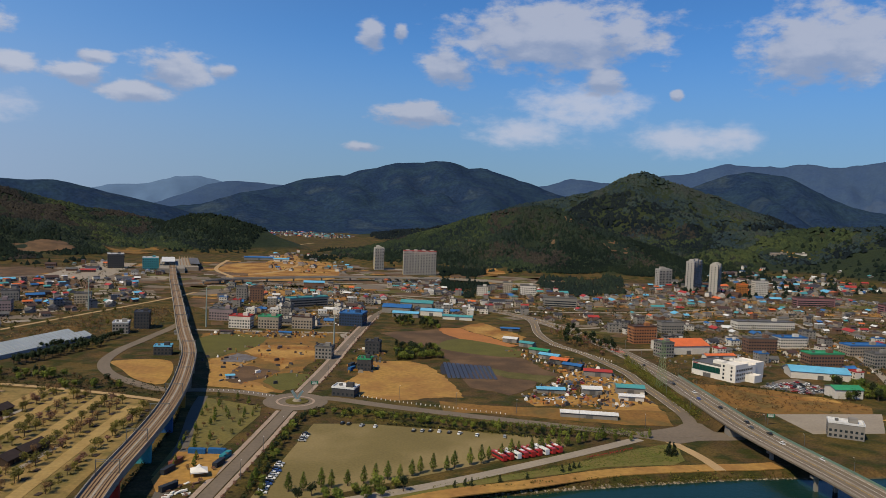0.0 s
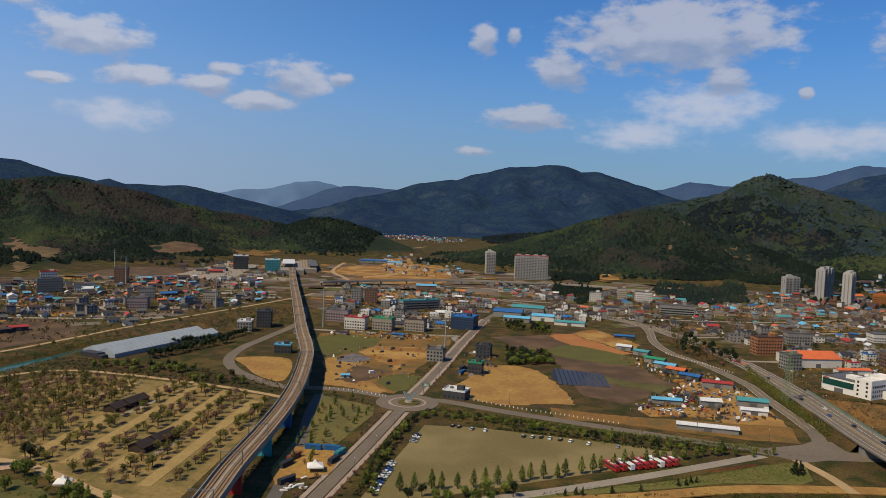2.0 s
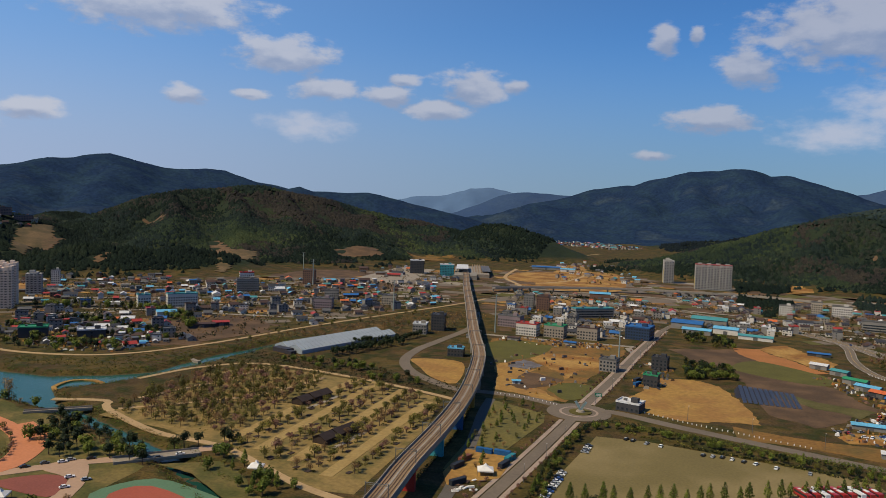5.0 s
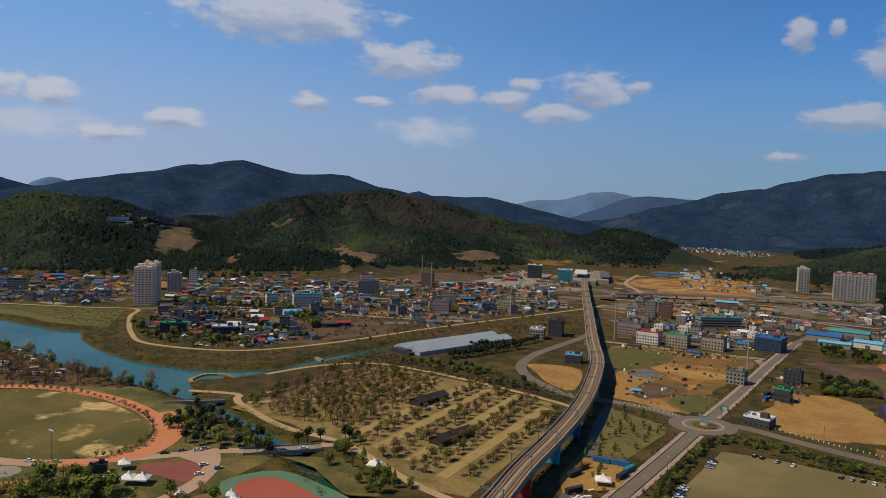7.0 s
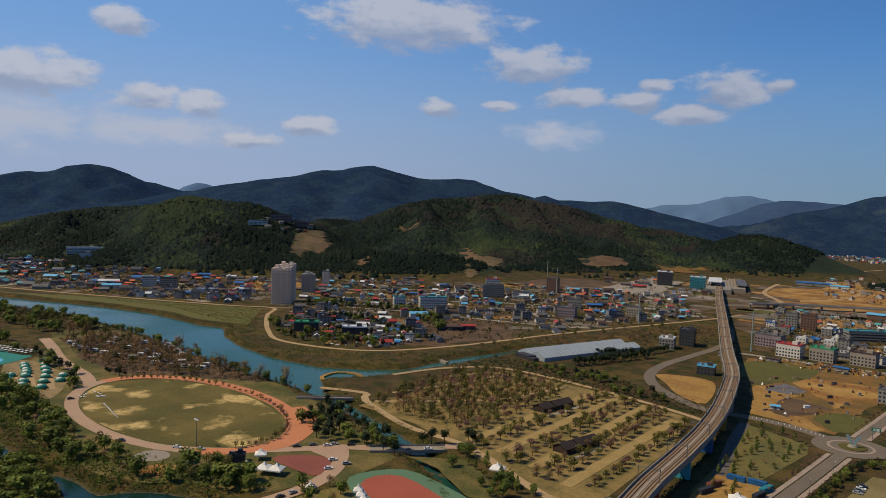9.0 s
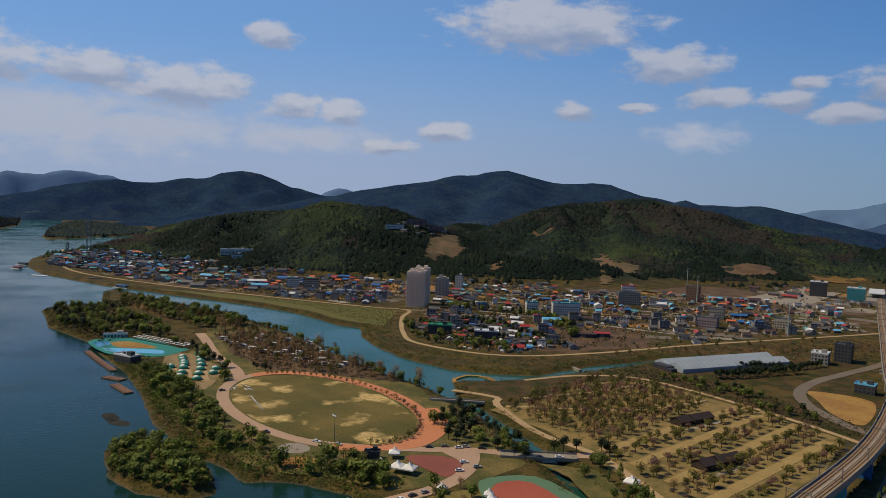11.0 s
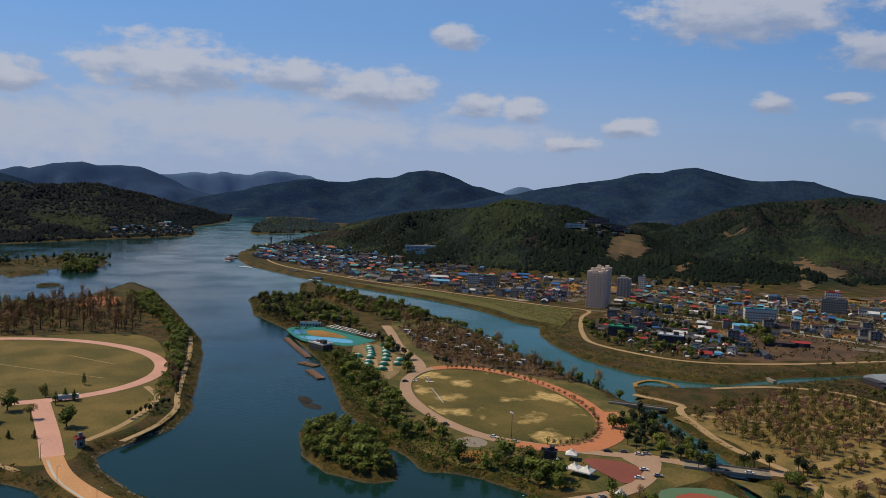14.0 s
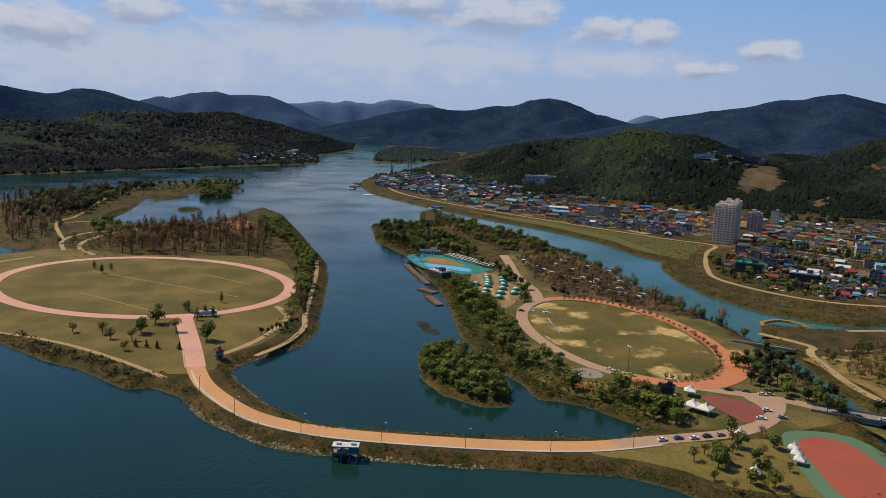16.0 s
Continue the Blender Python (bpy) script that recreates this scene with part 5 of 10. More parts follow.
# camping ground: rows of small trees between the lanes
LANES = [(-256, 335, -262, 501), (-232, 331, -244, 497), (-206, 324, -218, 485), (-181, 314, -190, 465)]
ROW_LINES = [(-248, 320, -256, 492), (-242, 318, -249, 492), (-222, 318, -233, 488), (-215, 316, -226, 486), (-197, 312, -207, 478), (-189, 310, -199, 474), (-170, 318, -180, 460)]
shrub_rows = []
for x0, y0, x1, y1 in ROW_LINES:
    for k in range(19):
        s = (k + RNG.uniform(0.15, 0.85)) / 19
        x, y = x0 + s * (x1 - x0) + RNG.uniform(-1, 1), y0 + s * (y1 - y0)
        if abs(x + 209) < 8 and 347 < y < 392 or abs(x + 261) < 9 and 404 < y < 455 or RNG.random() < 0.1:
            continue
        tree(RNG.choice(["budding", "budding", "bare", "blossom"]), x, y, RNG.uniform(0.85, 1.3), 0.0)
        shrub_rows.append((x + RNG.uniform(-1.5, 1.5), y + RNG.uniform(-3, 3)))
for x0, y0, x1, y1 in LANES:
    road("path", [(x0, y0), (x1, y1)], 7.0, LANE_EARTH, "tan gravel lane through the camping ground", "path", 0.2)
WOOD_W = [(-352, 350), (-364, 400), (-370, 440), (-345, 485), (-285, 488), (-268, 440), (-264, 345), (-300, 342)]
for x, y in scatter(WOOD_W, 270, 4.6, keep=lambda x, y: not (404 < y < 455 and x > -272)):
    wood(RNG.choice(["bare", "budding", "budding", "bare", "budding", "blossom"]), x, y, RNG.uniform(0.75, 1.45))
for pts in ([(-352, 355), (-300, 420), (-285, 488)], [(-360, 380), (-345, 440), (-340, 495)]):
    road("path", pts, 3.5, PALE_PATH, "narrow tan path among bare trees", "path", 0.1)
road("path", [(-404, 352), (-372, 365), (-358, 352), (-300, 330), (-250, 326), (-190, 300), (-160, 292)], 5.0, PALE_PATH, "pale path along the canal bank", "path", 0.13)
road("path", [(-398, 420), (-385, 470), (-350, 505), (-262, 500), (-186, 482), (-165, 470)], 4.5, PALE_PATH, "pale path round the camping ground", "path", 0.12)
for x, y in scatter([(-250, 318), (-180, 292), (-195, 275), (-240, 296)], 16, 5.0):
    tree(RNG.choice(["leafy", "budding", "slim"]), x, y, 0.75, 0.0)

field("grass_bank", rough([(-262, 290), (-240, 308), (-214, 296), (-190, 276), (-206, 270), (-240, 288)], 1.0), ISLAND_GRASS, "olive grass bank along the canal", 0.02, False)
# a belt of dark conifers before the glasshouse, and trees round the riverside village
for x, y in scatter([(-322, 560), (-294, 645), (-286, 643), (-314, 556)], 34, 3.6, random.Random(61)):
    wood("pine", x, y, 0.85)
for x, y in scatter([(-735, 625), (-675, 668), (-607, 675), (-540, 645), (-487, 600), (-496, 592), (-545, 628), (-610, 655), (-670, 648), (-728, 610)], 70, 6.0, random.Random(62)):
    wood(RNG.choice(["pine", "leafy", "leafy", "budding"]), x, y, 1.05)
# pines beside the canal and the plaza
PINES = [(-350, 288), (-368, 324), (-340, 322), (-312, 312), (-281, 300), (-268, 286), (-300, 283), (-316, 270), (-330, 285)]
for x, y in scatter(PINES, 58, 5.2):
    wood(RNG.choice(["pine", "pine", "pine", "leafy", "bare"]), x, y, 0.85)
for x, y in [(-268, 316), (-262, 320), (-255, 333), (-270, 311), (-250, 330), (-247, 334)]:
    tree("pine", x, y, 0.85, 0.0)

# the island with the oval lawn
for i in range(52):
    a = -0.62 + i * 0.073
    x, y = ellipse(-422, 252, 91, 51.5, -4, 360)[int(math.degrees(a)) % 360]
    wood(RNG.choice(["bare", "budding", "blossom"]), x, y, 0.7)
SOUTH_SHORE = [(-560, 185), (-480, 172), (-420, 160), (-350, 168), (-300, 192), (-275, 200), (-296, 232), (-345, 200), (-400, 185), (-455, 190), (-500, 200), (-545, 225)]
for x, y in scatter(SOUTH_SHORE, 85, 5.0):
    wood(RNG.choice(["leafy", "leafy", "leafy", "bare", "budding"]), x, y, 1.05)
for x, y in scatter([(-408, 118), (-420, 129), (-416, 140), (-393, 147), (-356, 148), (-330, 140), (-328, 128), (-347, 115), (-375, 110)], 95, 3.6):
    wood(RNG.choice(["leafy", "leafy", "leafy", "leafy", "budding"]), x, y, RNG.uniform(0.5, 1.0))
WEST_WOOD = [(-925, 205), (-812, 185), (-735, 195), (-700, 245), (-720, 290), (-800, 285), (-900, 255)]
for x, y in scatter(WEST_WOOD, 120, 6.0, keep=lambda x, y: y < 262):
    wood(RNG.choice(["leafy", "leafy", "pine", "budding"]), x, y, 1.05)
NORTH_WOOD = [(-1050, 305), (-925, 325), (-806, 355), (-730, 352), (-705, 300), (-790, 290), (-900, 275), (-1000, 300)]
for x, y in scatter(NORTH_WOOD, 130, 6.5):
    wood(RNG.choice(["leafy", "budding", "bare", "budding"]), x, y, 1.15)
POOL_WOOD = [(-705, 240), (-690, 252), (-640, 250), (-590, 262), (-560, 250), (-520, 238), (-505, 225), (-545, 195), (-520, 185), (-560, 180), (-620, 250), (-680, 236)]
for x, y in scatter(POOL_WOOD, 90, 4.5):
    wood(RNG.choice(["leafy", "pine", "budding"]), x, y, 0.85)
CAMP_N = [(-690, 295), (-640, 285), (-590, 270), (-530, 270), (-500, 300), (-450, 325), (-440, 338), (-560, 345), (-640, 352), (-690, 350)]
field("camping_ground", rough(CAMP_N, 2.0, 8.0), BROWN_EARTH, "dark earth of the caravan ground", 0.05, False)
for x, y in scatter(CAMP_N, 230, 4.2, keep=lambda x, y: not oval_hit(x, y, OVAL_R, 14)):
    wood(RNG.choice(["bare", "bare", "budding", "great_bare" if RNG.random() < 0.12 else "bare"]), x, y, 1.05)
for x, y in along([(-620, 262), (-580, 262), (-545, 262), (-520, 268)], 4.0, 1.0):
    wood("pine", x, y, 0.6)
for x, y in [(-690, 318), (-712, 312), (-500, 338), (-478, 340), (-455, 338), (-470, 335), (-425, 338), (-560, 350), (-600, 356)]:
    tree("great_bare", x, y, 0.72, 0.0)
for x, y in along([(-740, 356), (-655, 356), (-560, 347), (-480, 339), (-400, 336)], 8.0, 2.0):
    wood(RNG.choice(["budding", "leafy", "bare"]), x, y, 0.75)
for x, y in scatter([(-270, 225), (-235, 172), (-212, 190), (-205, 215), (-240, 226), (-262, 246)], 22, 5.0):
    tree(RNG.choice(["leafy", "budding", "bare", "leafy"]), x, y, 0.85, 0.0)

# the island with the large lawn
REDWOODS = [(-746, -82), (-737, -42), (-734, 3), (-712, 48), (-780, 62), (-871, 62), (-941, 30), (-930, -20), (-889, -40), (-876, -70), (-800, -95)]
for x, y in scatter(REDWOODS, 210, 6.0):
    wood(RNG.choice(["tall_bare", "tall_bare", "tall_bare", "great_bare", "bare", "budding"]), x, y, 1.1)
EAST_SHORE = [(-505, 62), (-560, 72), (-630, 80), (-700, 95), (-760, 98), (-860, 95), (-960, 88), (-960, 60), (-870, 60), (-780, 80), (-700, 80), (-640, 70), (-580, 66)]
for x, y in scatter(EAST_SHORE, 150, 4.5, keep=lambda x, y: float(inland(np.array([x]), np.array([y]))[0]) > 12):
    wood(RNG.choice(["leafy", "leafy", "budding"]), x, y, 1.0)
for x, y in along([(-495, 60), (-530, 62), (-570, 66), (-600, 70)], 4.5, 2.5):
    tree(RNG.choice(["tall_bare", "slim", "budding"]), x, y, 0.7, 0.0)
for x, y in [(-468, 42), (-472, 46), (-466, 37), (-476, 50), (-461, 34), (-481, 54), (-470, 40), (-464, 46), (-458, 30)]:
    tree("pine", x, y, 0.55, 0.0)
for x, y in [(-448, -41), (-445, -35), (-442, -29), (-438, -17)]:
    tree("cone", x, y, 1.0, 0.0)
for x, y in [(-484, -79), (-478, -62), (-441, -46), (-475, -40), (-466, -56), (-496, -33), (-460, -44), (-527, -16), (-521, -32), (-474, -20), (-452, -2)]:
    tree(RNG.choice(["leafy", "budding", "budding"]), x, y, 1.3, 0.0)
for x, y in [(-500, -8), (-510, -3), (-506, 2), (-520, -14), (-545, 8), (-660, -84), (-670, -78), (-678, -92)]:
    tree("slim", x, y, 0.9, 0.0)
for x, y in scatter([(-800, -150), (-900, -110), (-940, -60), (-900, 20), (-860, -30), (-800, -100)], 25, 8.0):
    wood(RNG.choice(["bare", "budding", "leafy"]), x, y, 0.9)
SPIT_W = [(-1150, -255), (-1258, -225), (-1340, -165), (-1260, -110), (-1160, -138), (-1040, -148), (-980, -200)]
for x, y in scatter(SPIT_W, 150, 6.5):
    wood(RNG.choice(["pine", "tall_bare", "leafy", "pine"]), x, y, 1.35)
for x, y in scatter([(-1340, -165), (-1440, -110), (-1490, -25), (-1470, 50), (-1360, 5), (-1310, -45)], 42, 8.0):
    wood(RNG.choice(["leafy", "pine", "budding"]), x, y, 1.0)

# the marsh behind the large lawn: pines, bare redwoods, a wooded islet
for x, y in scatter([(-1219, -227), (-1220, -167), (-1073, -154), (-1074, -194)], 75, 6.0):
    wood("pine", x, y, 1.1)
for x, y in scatter([(-1148, -269), (-1116, -188), (-909, -150), (-850, -170), (-830, -190)], 100, 6.5):
    wood(RNG.choice(["tall_bare", "tall_bare", "budding", "bare", "great_bare"]), x, y, 1.0)
for x, y in scatter(WOODED_ISLET, 60, 5.0):
    wood(RNG.choice(["leafy", "budding", "pine"]), x, y, 1.25)
for x, y in scatter([(-1000, -125), (-930, -80), (-915, -30), (-830, -30), (-800, -70), (-880, -120)], 60, 6.0):
    wood(RNG.choice(["budding", "bare", "leafy", "slim"]), x, y, 1.0)
for x, y in along([(-925, -70), (-905, -30), (-870, -26), (-830, -26)], 5.0, 2.0):
    wood("slim", x, y, 1.1)
for poly, kind, count, size in (([(-1245, -10), (-1250, 25), (-1300, 40), (-1330, 30), (-1290, -10)], "leafy", 26, 1.5), ([(-1160, -235), (-1225, -180), (-1130, -150), (-1060, -150), (-1050, -200)], "pine", 30, 1.45),
                                ([(-1350, -140), (-1375, -92), (-1335, -88), (-1305, -128)], "pine", 26, 1.3)):
    for x, y in scatter(poly, count, 5.0, random.Random(count)):
        wood(kind, x, y, size)
shrub_stuff("reeds", scatter(MARSH, 420, 5.0), 2.4, 1.3, 10, 0.6, OLIVE_LEAF, "olive reeds and scrub on the marsh")
for bar in REED_BARS:
    shrub_stuff("reeds", scatter(bar, 60, 2.5), 2.2, 1.6, 14, 0.5, OLIVE_LEAF, "reed bed standing in the shallows")
for pts in ([(-830, -140), (-954, -167), (-1012, -155), (-1120, -150), (-1221, -144), (-1304, -132)], [(-954, -167), (-964, -130), (-950, -100), (-900, -60)], [(-770, -130), (-830, -140), (-880, -120), (-900, -60)]):
    road("path", pts, 4.0, PALE_PATH, "pale sandy path through the marsh", "path", 0.14)
field("plaza", [(-905, 5), (-960, 20), (-950, 52), (-890, 40)], RED_PATH, "red paved clearing among the redwoods", 0.12)
shrub_stuff("shrubs", scatter(SPIT_W, 260, 4.0), 2.6, 2.6, 12, 0.8, HEDGE_LEAF, "dark scrub on the wooded spit")
shrub_stuff("shrubs", scatter([(-1340, -165), (-1440, -110), (-1490, -25), (-1470, 50), (-1360, 5), (-1310, -45)], 160, 4.0), 2.6, 2.2, 12, 0.8, OLIVE_LEAF, "olive scrub on the low spit")
shrub_stuff("shrubs", scatter([(-760, -110), (-850, -120), (-930, -75), (-930, -20), (-890, -40), (-800, -95)], 150, 4.0), 2.2, 2.0, 12, 0.7, OLIVE_LEAF, "olive wetland scrub behind the lawn")

# the near mainland
for x, y in along([(-71, 333), (-49, 344), (-28, 353), (0, 370), (24, 386), (50, 402), (72, 416), (100, 434)], 6.2, 1.2):
    tree("slim", x, y, 1.0, 0.0)
for x, y in [(-55, 333), (-48, 330), (-36, 338), (-26, 342), (-18, 346), (-42, 326), (-30, 333), (-60, 326), (-24, 336), (-14, 343)]:
    tree(RNG.choice(["leafy", "leafy", "pine"]), x, y, 0.8, 0.0)
for side in (-8.5, 8.5):
    for x, y in along([(-93, 462), (-97, 400), (-101, 330), (-104, 300)], 8.0, 0.5, side):
        wood("blossom", x, y, 0.55)
    for x, y in along([(-92, 520), (-88, 600), (-84, 720), (-78, 850)], 10.0, 0.5, side * 0.85):
        wood("blossom", x, y, 0.55)
for x, y in scatter([(-150, 495), (-112, 478), (-108, 455), (-113, 400), (-120, 340), (-132, 350), (-138, 420)], 50, 4.5):
    wood(RNG.choice(["bare", "slim", "budding", "slim"]), x, y, 0.6)
for x, y in along([(-82, 330), (-85, 400), (-80, 455), (-70, 466)], 5.0, 1.5):
    tree(RNG.choice(["budding", "slim", "budding"]), x, y, 0.7, 0.0)
for x, y in along([(-60, 462), (-26, 458), (44, 440), (100, 432), (125, 440)], 7.0, 2.5):
    tree(RNG.choice(["budding", "slim", "budding"]), x, y, 0.75, 0.0)
for x, y in along([(-322, 562), (-312, 600), (-300, 640), (-294, 660)], 4.5, 1.5):
    tree("pine", x, y, 0.7, 0.0)
for x, y in scatter([(-300, 545), (-250, 530), (-215, 512), (-200, 495), (-230, 492), (-290, 508), (-345, 520), (-340, 540)], 40, 5.5):
    wood(RNG.choice(["leafy", "pine", "budding", "bare", "leafy"]), x, y, 0.75)
for x, y in scatter([(-430, 560), (-400, 700), (-360, 840), (-300, 840), (-285, 760), (-300, 710), (-390, 600), (-400, 560)], 70, 8.0):
    wood(RNG.choice(["bare", "budding", "bare"]), x, y, 1.0)
for poly, n in (([(-41, 691), (0, 686), (3, 644), (-37, 629)], 150), ([(-23, 846), (-1, 842), (0, 792), (-22, 780)], 50), ([(-52, 850), (-32, 851), (-29, 804), (-49, 808)], 45)):
    for x, y in scatter(poly, n, 2.2):
        wood(RNG.choice(["budding", "pine", "budding", "leafy"]), x, y, 0.7)
for x, y in scatter([(-672, 548), (-655, 505), (-600, 478), (-540, 470), (-490, 490), (-470, 535), (-510, 560), (-570, 600), (-630, 600)], 90, 5.0):
    wood(RNG.choice(["pine", "leafy", "budding", "pine"]), x, y, 0.75)
for x, y in along([(-79, 326), (-84, 390), (-80, 445), (-66, 462), (-26, 456), (44, 440), (96, 434)], 2.6, 2.5):
    wood(RNG.choice(["leafy", "pine", "budding"]), x, y, 0.5)
for x, y in along([(-331, 612), (-320, 630), (-299, 660), (-292, 690)], 3.0, 1.5):
    wood("pine", x, y, 0.7)
for x, y in scatter([(121, 820), (150, 800), (172, 705), (150, 680), (122, 735), (115, 790)], 95, 3.8):
    wood(RNG.choice(["bare", "blossom", "pine", "budding", "bare"]), x, y, 1.0)
for x, y in scatter([(-660, 500), (-610, 468), (-556, 446), (-500, 462), (-470, 500), (-520, 500), (-600, 500), (-640, 530)], 46, 6.0):
    wood(RNG.choice(["leafy", "leafy", "pine", "budding"]), x, y, 0.9)
for x, y in along([(-660, 545), (-600, 580), (-540, 560), (-500, 560), (-470, 545)], 5.0, 3.0):
    wood("pine", x, y, 0.85)

# undergrowth, hedges and reeds
for x, y in [(65, 377), (69, 379), (72, 383), (75, 384), (32, 359), (46, 366), (10, 350), (15, 353), (18, 353), (129, 409), (132, 410), (130, 413)]:
    tree("cone", x, y, 0.8 if x < 120 else 1.3, 0.0)
POPPY = leaf_material("red_flowers", [(0.0, (0.25, 0.02, 0.02)), (1.0, (0.45, 0.05, 0.05))])
shrub_stuff("flower_bed", along([(82, 401), (96, 409), (112, 420)], 0.6, 0.4), 0.7, 0.5, 14, 0.22, POPPY, "low bed of red flowers along the lane")
shrub_stuff("hedge", along([(-60, 470), (3, 463), (27, 457), (77, 453), (119, 446), (123, 441)], 0.8, 1.2), 2.0, 2.6, 20, 0.45, GREEN_LEAF, "thick green hedge beside the road")
shrub_stuff("hedge", along([(-30, 446), (28, 440), (47, 434), (70, 431)], 1.0, 0.8), 1.4, 1.6, 18, 0.4, HEDGE_LEAF, "low dark hedge behind the buses")
shrub_stuff("shrubs", scatter([(3, 344), (45, 350), (92, 370), (141, 383), (181, 389), (139, 379), (94, 368), (36, 351), (-7, 340)], 260, 1.0), 1.3, 1.2, 12, 0.4, OLIVE_LEAF, "olive weeds on the river bank")
shrub_stuff("shrubs", scatter([(212, 590), (250, 578), (290, 560), (312, 538), (300, 515), (235, 508)], 130, 2.4), 1.7, 1.8, 12, 0.5, TWIG, "brown weeds below the white works")
shrub_stuff("hedge", along([(222, 586), (258, 574), (292, 558), (308, 566)], 1.0, 0.5), 1.3, 1.8, 18, 0.45, HEDGE_LEAF, "dark hedge along the car park")
shrub_stuff("hedge", along([(-84, 325), (-88, 400), (-82, 460), (-68, 475), (-26, 468), (44, 450), (116, 440)], 1.1, 0.6), 1.5, 2.2, 22, 0.42, HEDGE_LEAF, "dark green hedge along the parking field")
shrub_stuff("hedge", along([(-62, 458), (-26, 450), (44, 436), (72, 430)], 1.6, 2.5), 1.6, 1.6, 14, 0.45, OLIVE_LEAF, "olive bushes behind the parking field")
shrub_stuff("hedge", along([(-146, 330), (-150, 372), (-156, 420), (-166, 462)], 1.2, 0.5, 6.0), 1.3, 2.0, 22, 0.4, PINE_LEAF, "dark clipped hedge beside the viaduct")
shrub_stuff("shrubs", scatter([(170, 690), (172, 600), (174, 520), (178, 460), (168, 492), (164, 560), (161, 640)], 330, 1.4), 2.4, 3.6, 16, 0.5, OLIVE_LEAF, "olive shrubs on the highway embankment")
shrub_stuff("shrubs", scatter([(172, 690), (172, 600), (174, 520), (176, 470), (169, 500), (166, 560), (164, 640)], 160, 2.0, random.Random(71)), 2.2, 3.4, 16, 0.5, GREEN_LEAF, "fresh green shrubs on the highway embankment")
for x, y in scatter([(300, 548), (335, 552), (345, 600), (318, 606), (312, 570)], 26, 4.5, random.Random(72)):
    tree(RNG.choice(["leafy", "pine", "leafy"]), x, y, 0.95, 0.0)
shrub_stuff("shrubs", scatter([(194, 700), (196, 600), (200, 480), (240, 520), (215, 600), (205, 680)], 200, 2.0), 1.8, 1.8, 12, 0.5, TWIG, "brown weeds beside the highway")

# ---- buildings ----
WINDOW = surface("window_glass", (0.03, 0.04, 0.05), 0.15, spec=0.6, var=0.3, relief=0)
WALLS = {"white": (0.58, 0.54, 0.48), "cream": (0.44, 0.37, 0.28), "grey": (0.27, 0.25, 0.225), "brick": (0.2, 0.11, 0.075), "beige": (0.36, 0.3, 0.24), "dark": (0.06, 0.06, 0.065)}
ROOFS = {"blue": (0.035, 0.15, 0.4), "red": (0.42, 0.05, 0.04), "grey": (0.13, 0.125, 0.12), "teal": (0.08, 0.32, 0.34), "brown": (0.085, 0.05, 0.038), "white": (0.6, 0.6, 0.6), "green": (0.04, 0.3, 0.14), "orange": (0.6, 0.14, 0.04), "black": (0.05, 0.05, 0.055), "sky blue": (0.13, 0.4, 0.6)}
WALL_M = {k: surface("render_" + k, v, 0.9, var=0.18, coarse=0.12, fine=1.2, relief=0.1) for k, v in WALLS.items()}
ROOF_M = {k: surface("roof_" + k.replace(" ", "_"), v, 0.55, spec=0.35, var=0.22, coarse=0.12, fine=1.0, relief=0.15) for k, v in ROOFS.items()}


def gable(bm, w, d, z, rise, eaves=0.5, thick=0.25):
    """Two roof slopes with thickness, ridge along x."""
    hw, hd = w / 2 + eaves, d / 2 + eaves
    low = z - eaves * rise / (d / 2)
    ring = [(-hd, low), (0, z + rise), (hd, low), (hd, low + thick), (0, z + rise + thick), (-hd, low + thick)]
    a = [bm.verts.new((-hw, y, q)) for y, q in ring]
    b = [bm.verts.new((hw, y, q)) for y, q in ring]
    for i in range(6):
        j = (i + 1) % 6
        bm.faces.new((a[i], a[j], b[j], b[i]))
    for f in ((0, 1, 4, 5), (1, 2, 3, 4)):
        bm.faces.new([a[i] for i in f][::-1])
        bm.faces.new([b[i] for i in f])
    bmesh.ops.recalc_face_normals(bm, faces=bm.faces)


